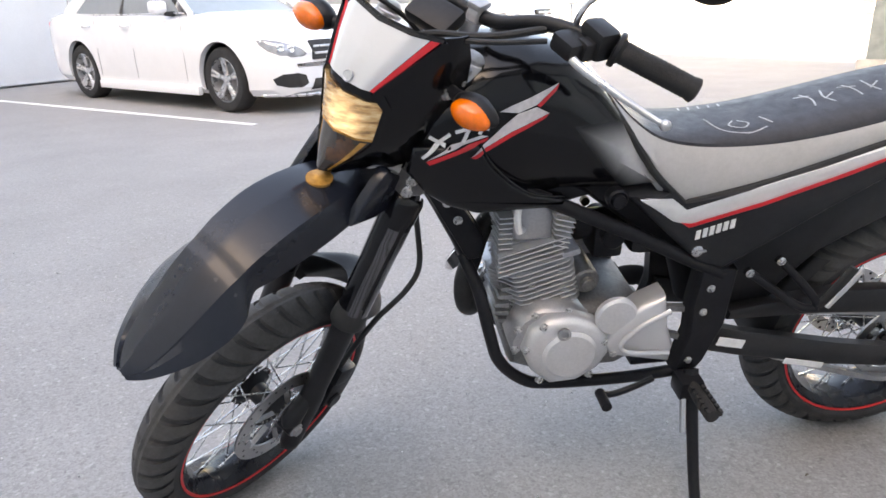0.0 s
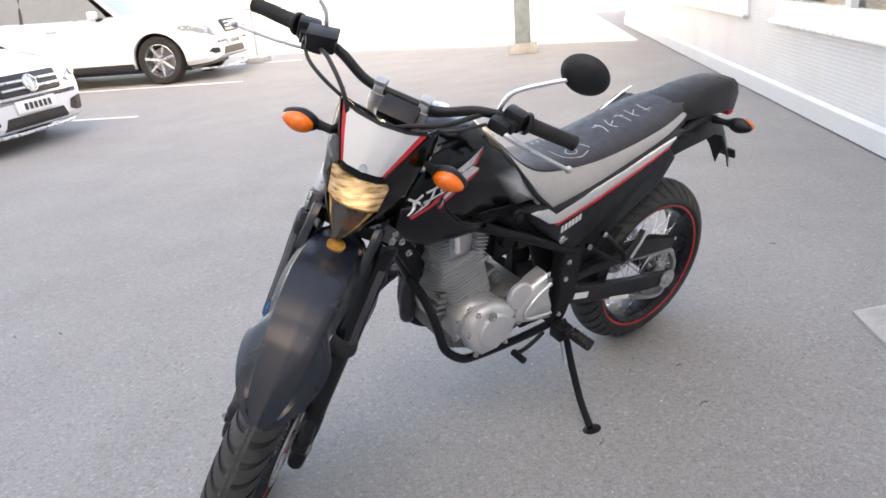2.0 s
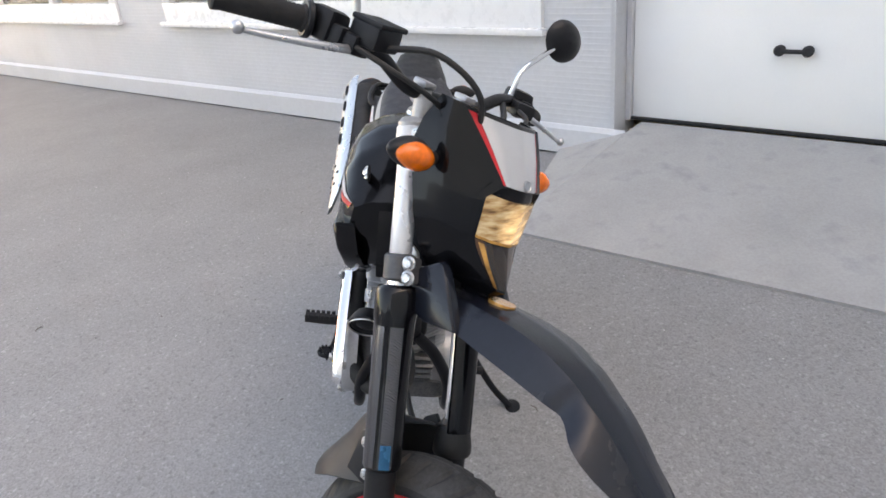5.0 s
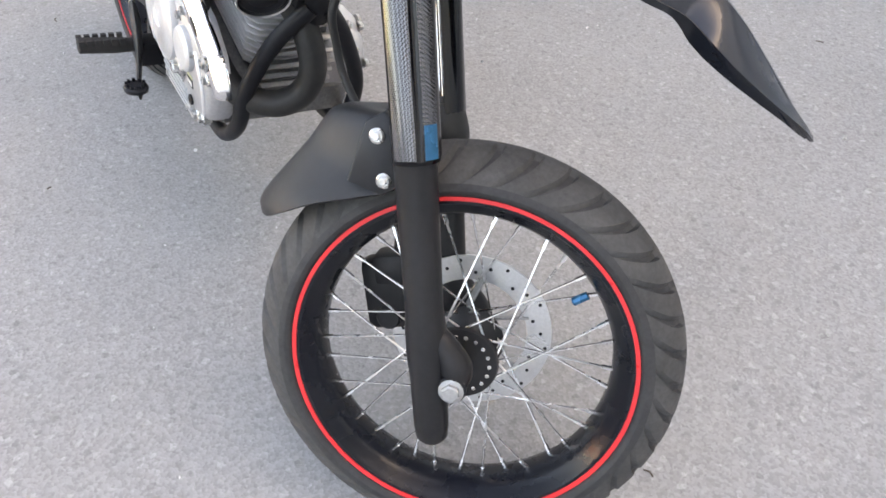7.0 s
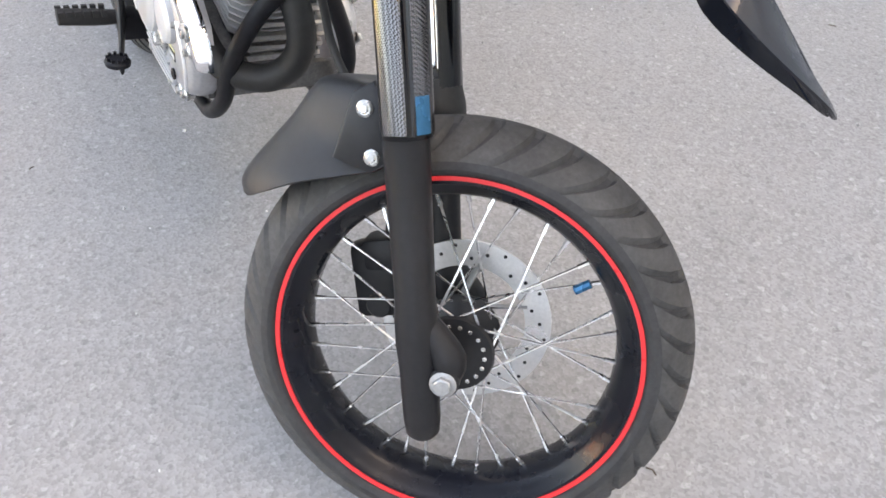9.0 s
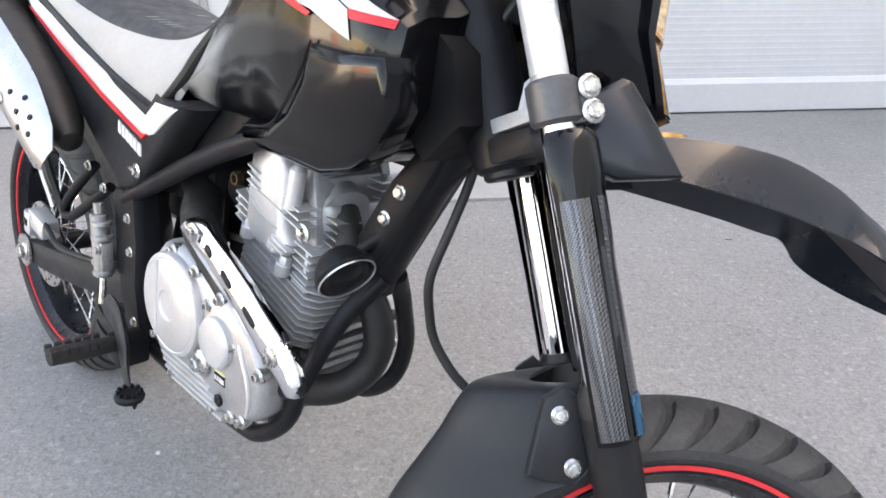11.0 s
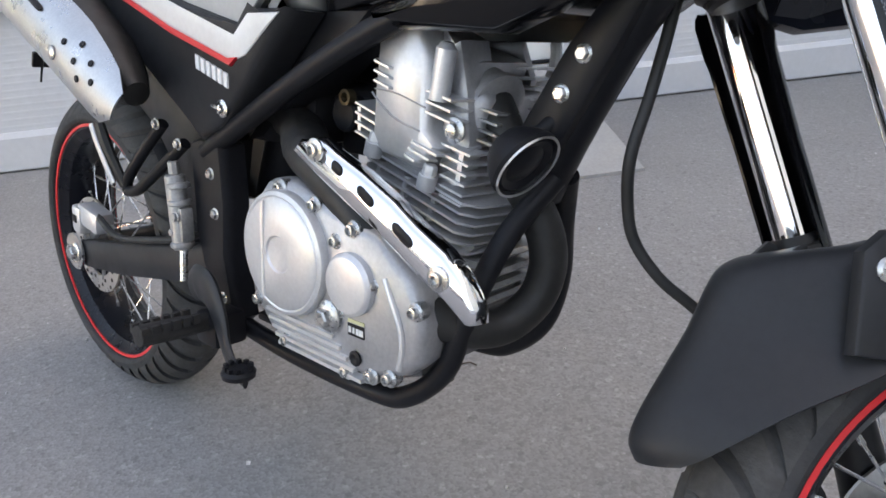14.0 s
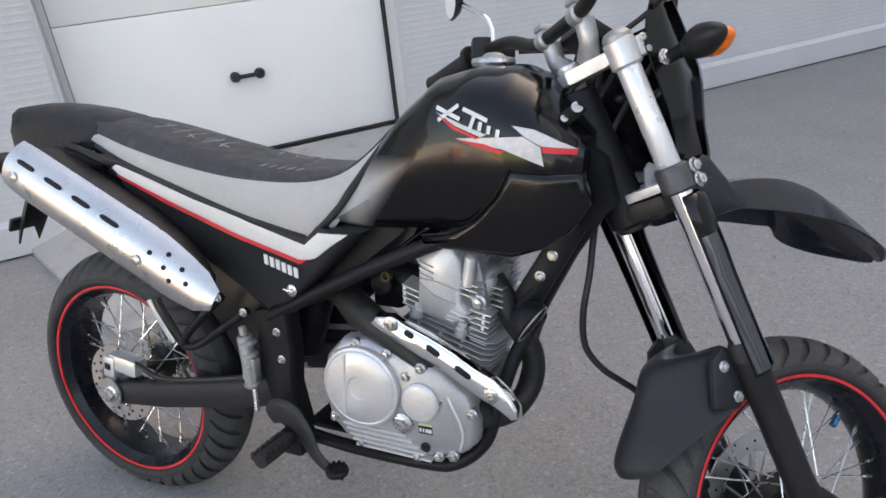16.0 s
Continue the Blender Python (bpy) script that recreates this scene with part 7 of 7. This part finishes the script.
    for k in range(spec["bars"]):
        z = gz - gh / 2 + gh * (k + 1) / (spec["bars"] + 1)
        part("grille_bar", box((0.03, gw - 0.06, 0.026), (gx + 0.026 - (z - gz) * 0.25, 0, z), (0, -14, 0), 0.008), ALLOY, gr_, "bright bar", 50)
    part("round_badge", lathe([(spec["badge"], 0), (spec["badge"], 0.014), (spec["badge"] * 0.84, 0.016), (spec["badge"] * 0.80, 0.006), (0.002, 0.008)], 30, along((gx + 0.035, 0, gz), (gx + 1, 0, gz + 0.25))), ALLOY, gr_, "plain round bright badge", 40)
    px = spec["plate"][0]
    pt = part("number_plate", box((0.02, 0.52, 0.115), (px, 0, spec["plate"][1]), (0, -6, 0), 0.004), PLATE_WHITE, root, "white number plate with plain bars", 40)
    for k in range(6):
        part("plate_bar", box((0.004, 0.040, 0.062), (px + 0.011, 0.17 - 0.062 * k, spec["plate"][1]), (0, -6, 0)), CAR_BLACK, pt)
    pz = spec["plate"][1]
    part("lower_intake", film_front([(-0.44, pz - 0.19), (-0.38, pz - 0.08), (0.38, pz - 0.08), (0.44, pz - 0.19)], body, 1), CAR_BLACK, root, "black lower intake", 50)
    part("splitter", tube([(px - 0.30, -spec["half"] * 0.92, 0.20), (px - 0.05, -spec["half"] * 0.55, 0.185), (px, 0, 0.185), (px - 0.05, spec["half"] * 0.55, 0.185), (px - 0.30, spec["half"] * 0.92, 0.20)], 0.018, 8, 6), ALLOY, root, "bright lower lip", 50)
    part("underside", box((L - 0.9, spec["half"] * 1.6, 0.06), (spec["stations"][0][0] - L / 2, 0, 0.21), bevel=0.01), CAR_BLACK, root)
    return root


def place_car(ob, u, v, turn=0.0):
    """Sets a car with its front axle at (u, v), facing the workshop, turned by some degrees."""
    c = WM @ Vector((u, v, 0))
    ob.matrix_basis = Matrix(((N.x, -D.x, 0, c.x), (N.y, -D.y, 0, c.y), (0, 0, 1, 0), (0, 0, 0, 1))) @ Matrix.Rotation(radians(turn), 4, "Z")


# front axle at x = 0
sedan = make_car(dict(label="white sedan car parked facing the workshop", length=4.88, tyre=0.335, half=0.925, axles=(0.0, -2.93), spokes=5, twin=True, belt=1.02, roof=1.475,
                      stations=[(0.84, 0.60, 0.62, 0.26, 0.0), (0.78, 0.74, 0.70, 0.20, 0.01), (0.58, 0.86, 0.775, 0.185, 0.03), (0.25, 0.912, 0.850, 0.18, 0.045), (-0.25, 0.925, 0.930, 0.18, 0.05), (-0.75, 0.925, 0.985, 0.18, 0.045),
                                (-1.6, 0.925, 1.015, 0.18, 0.0), (-2.6, 0.925, 1.035, 0.18, 0.0), (-3.2, 0.915, 1.05, 0.20, 0.03), (-3.7, 0.87, 1.04, 0.22, 0.03), (-3.95, 0.76, 0.93, 0.28, 0.0), (-4.04, 0.60, 0.80, 0.36, 0.0)],
                      glass=dict(front=(-0.62, -1.35), rear=(-3.30, -2.62), wb=0.80, wr=0.60), handles=(-1.72, -2.62), seams=(-0.62, -1.62, -2.45), sillz=0.21, sillmat=CAR_WHITE,
                      lens=((0.475, 0.592), (0.52, 0.575), (0.64, 0.572), (0.74, 0.590), (0.806, 0.632), (0.835, 0.690), (0.838, 0.728), (0.80, 0.736), (0.72, 0.716), (0.62, 0.680), (0.53, 0.635)),
                      intake=((0.47, 0.30), (0.50, 0.385), (0.60, 0.410), (0.74, 0.405), (0.80, 0.36), (0.78, 0.30), (0.70, 0.272), (0.56, 0.266)), grille=(0.815, 0.80, 0.20, 0.62), bars=2, badge=0.085, plate=(0.86, 0.42)))
place_car(sedan, -4.02, -7.74, -4.0)
suv = make_car(dict(label="white tall crossover car parked facing the workshop", length=4.77, tyre=0.37, half=0.935, axles=(0.0, -2.74), spokes=7, twin=False, belt=1.06, roof=1.69,
                    stations=[(0.88, 0.62, 0.72, 0.36, 0.0), (0.80, 0.78, 0.84, 0.30, 0.01), (0.55, 0.88, 0.92, 0.27, 0.03), (0.15, 0.93, 0.985, 0.26, 0.045), (-0.4, 0.935, 1.03, 0.26, 0.05), (-0.8, 0.935, 1.055, 0.26, 0.04),
                              (-1.6, 0.935, 1.07, 0.26, 0.0), (-2.7, 0.935, 1.09, 0.27, 0.0), (-3.3, 0.92, 1.10, 0.30, 0.0), (-3.7, 0.86, 1.06, 0.34, 0.0), (-3.88, 0.74, 0.95, 0.42, 0.0)],
                    glass=dict(front=(-0.60, -1.35), rear=(-3.70, -3.10), wb=0.82, wr=0.64), handles=(-1.68, -2.56), seams=(-0.62, -1.60, -2.45), sillz=0.30, sillmat=CAR_BLACK,
                    lens=((0.50, 0.70), (0.56, 0.672), (0.70, 0.690), (0.82, 0.74), (0.885, 0.80), (0.895, 0.86), (0.84, 0.868), (0.72, 0.842), (0.58, 0.775)),
                    intake=((0.56, 0.42), (0.60, 0.49), (0.74, 0.50), (0.78, 0.45), (0.70, 0.41)), grille=(0.845, 0.56, 0.22, 0.80), bars=3, badge=0.060, plate=(0.90, 0.56)))
place_car(suv, -9.28, -7.9)


# ---- barrier, its rest and the sunny distance ----
PALE_BOOM = material("white_boom_paint", (0.75, 0.75, 0.74), 0.4)
CONCRETE = material("grey_concrete", (0.38, 0.38, 0.37), 0.9, bump=0.3, bump_scale=60)
bar = tagged(new("boom_barrier"), "grey steel barrier post with a white boom", "barrier")
part("post", box((0.26, 0.26, 1.08), (-9.45, -2.2, 0.60), bevel=0.012), POST_GREY, bar, "", 40, WM)
part("post_head", box((0.30, 0.34, 0.14), (-9.45, -2.2, 1.20), bevel=0.02), POST_GREY, bar, "", 40, WM)
part("foot", box((0.46, 0.46, 0.16), (-9.45, -2.2, 0.08), bevel=0.02), CONCRETE, bar, "grey concrete foot", 40, WM)
part("boom", tube([(-9.62, -2.0, 1.08), (-11.0, -7.4, 1.00)], 0.045, 10), PALE_BOOM, bar, "white boom arm", 40, WM)
rest = tagged(new("boom_rest"), "thin grey stand with a square foot", "stand")
part("pole", rod((-11.0, -7.3, 0.05), (-11.0, -7.3, 0.98), 0.03, 12), STEEL_GALV, rest, "", 40, WM)
part("foot", box((0.46, 0.36, 0.10), (-11.0, -7.3, 0.05), bevel=0.015), CONCRETE, rest, "", 40, WM)
part("fork", box((0.10, 0.06, 0.10), (-11.0, -7.3, 0.98), bevel=0.01), STEEL_GALV, rest, "", 40, WM)
FAR = {"green": (0.25, 0.42, 0.10), "yellow": (0.75, 0.55, 0.08), "orange": (0.75, 0.20, 0.08), "pale": (0.62, 0.62, 0.60), "dark": (0.10, 0.08, 0.10)}
for k in FAR:
    FAR[k] = material("far_" + k, FAR[k], 0.7, vary=0.1, scale=0.8, fine=4)
for u, v, w, z0, z1, c, lab in ((-38, -20.5, 5.5, 0.9, 3.6, "green", "green banner wall far across the road"), (-38, -14.8, 5.4, 0.9, 3.6, "yellow", "yellow banner wall far across the road"),
                                (-38, -4.2, 4.2, 0.5, 3.0, "orange", "orange banner wall far across the road"), (-38, -0.8, 1.4, 0.3, 3.0, "dark", "dark kiosk front far across the road")):
    root = tagged(new("banner_wall"), lab, "banner")
    part("panel", box((0.2, w, z1 - z0), (u, v, (z0 + z1) / 2), bevel=0.02), FAR[c], root, "", None, WM)
    for d in (-0.42, 0.42):
        part("post", box((0.12, 0.12, z1), (u + 0.16, v + w * d, z1 / 2)), STEEL_GALV, root, "", None, WM)
kiosk = tagged(new("kiosk"), "pale grey box kiosk in the sun", "kiosk")
part("body", box((2.4, 3.0, 2.5), (-33, -8.6, 1.25), bevel=0.03), FAR["pale"], kiosk, "", 40, WM)
part("roof", box((2.7, 3.3, 0.14), (-33, -8.6, 2.57), bevel=0.02), STEEL_GALV, kiosk, "", 40, WM)
part("door", box((0.06, 0.9, 2.0), (-31.78, -8.2, 1.05), bevel=0.01), FAR["dark"], kiosk, "", 40, WM)
b = bmesh.new()
slab_box(-62, -60, -70, 45, 0, 7.0, b)
structure("backdrop", b, FAR["pale"], "long pale building far across the road")

# behind the workshop windows
BOXES = [material("tan_card", (0.62, 0.42, 0.20), 0.8, vary=0.15, scale=3), material("pale_curtain", (0.70, 0.62, 0.50), 0.9, vary=0.1, scale=3), material("dark_shelf", (0.06, 0.055, 0.05), 0.6)]
for u, w, v, z0, z1, k, lab in ((-2.45, 0.95, 0.75, 0.1, 1.7, 0, "tan cardboard stack behind the window"), (-3.55, 0.9, 0.8, 0.1, 1.9, 1, "pale curtain folded behind the window"), (-1.25, 0.9, 1.3, 0.1, 1.5, 2, "dark shelf behind the window"),
                                (-5.8, 0.9, 0.8, 0.1, 1.7, 0, "tan cardboard stack behind the window"), (-7.1, 1.1, 0.9, 0.1, 1.9, 1, "pale curtain folded behind the window"), (-8.6, 1.1, 0.9, 0.1, 1.6, 0, "tan cardboard stack behind the window"), (-10.2, 1.2, 0.9, 0.1, 1.6, 2, "dark shelf behind the window")):
    o = part("curtain" if k == 1 else "shelf" if k == 2 else "box_stack", box((w, 0.25, z1 - z0), (u, v, (z0 + z1) / 2), bevel=0.02), BOXES[k], None, lab, 40, WM, category="storage")

# ---- loose grit on the asphalt ----
random.seed(11)
CHIP = material("pale_stone_chip", (0.42, 0.41, 0.40), 0.9, vary=0.4, scale=60)
b = bmesh.new()
for k in range(420):
    x, y = random.uniform(-2.2, 3.2), random.uniform(-2.2, 2.4)
    r = random.uniform(0.0012, 0.0038)
    m = Matrix.Translation((x, y, r * 0.5)) @ Euler((random.random() * 6, random.random() * 6, random.random() * 6)).to_matrix().to_4x4()
    bmesh.ops.create_cube(b, size=r * 2, matrix=m @ Matrix.Diagonal((1, random.uniform(0.5, 1), random.uniform(0.4, 0.8), 1)))
part("grit", b, CHIP, None, "loose pale stone chips on the asphalt", kind="stuff", category="grit")
TWIG = material("dry_twig", (0.08, 0.06, 0.045), 0.9)
b = bmesh.new()
for k in range(26):
    x, y, a = random.uniform(-1.6, 2.4), random.uniform(-1.8, 2.0), random.uniform(0, 6.28)
    l = random.uniform(0.008, 0.035)
    tube([(x, y, 0.003), (x + l * 0.5 * math.cos(a), y + l * 0.5 * math.sin(a), 0.005), (x + l * math.cos(a + 0.3), y + l * math.sin(a + 0.3), 0.003)], 0.0014, 5, bm=b)
part("twigs", b, TWIG, None, "small dark twigs scattered on the asphalt", kind="stuff", category="twigs")
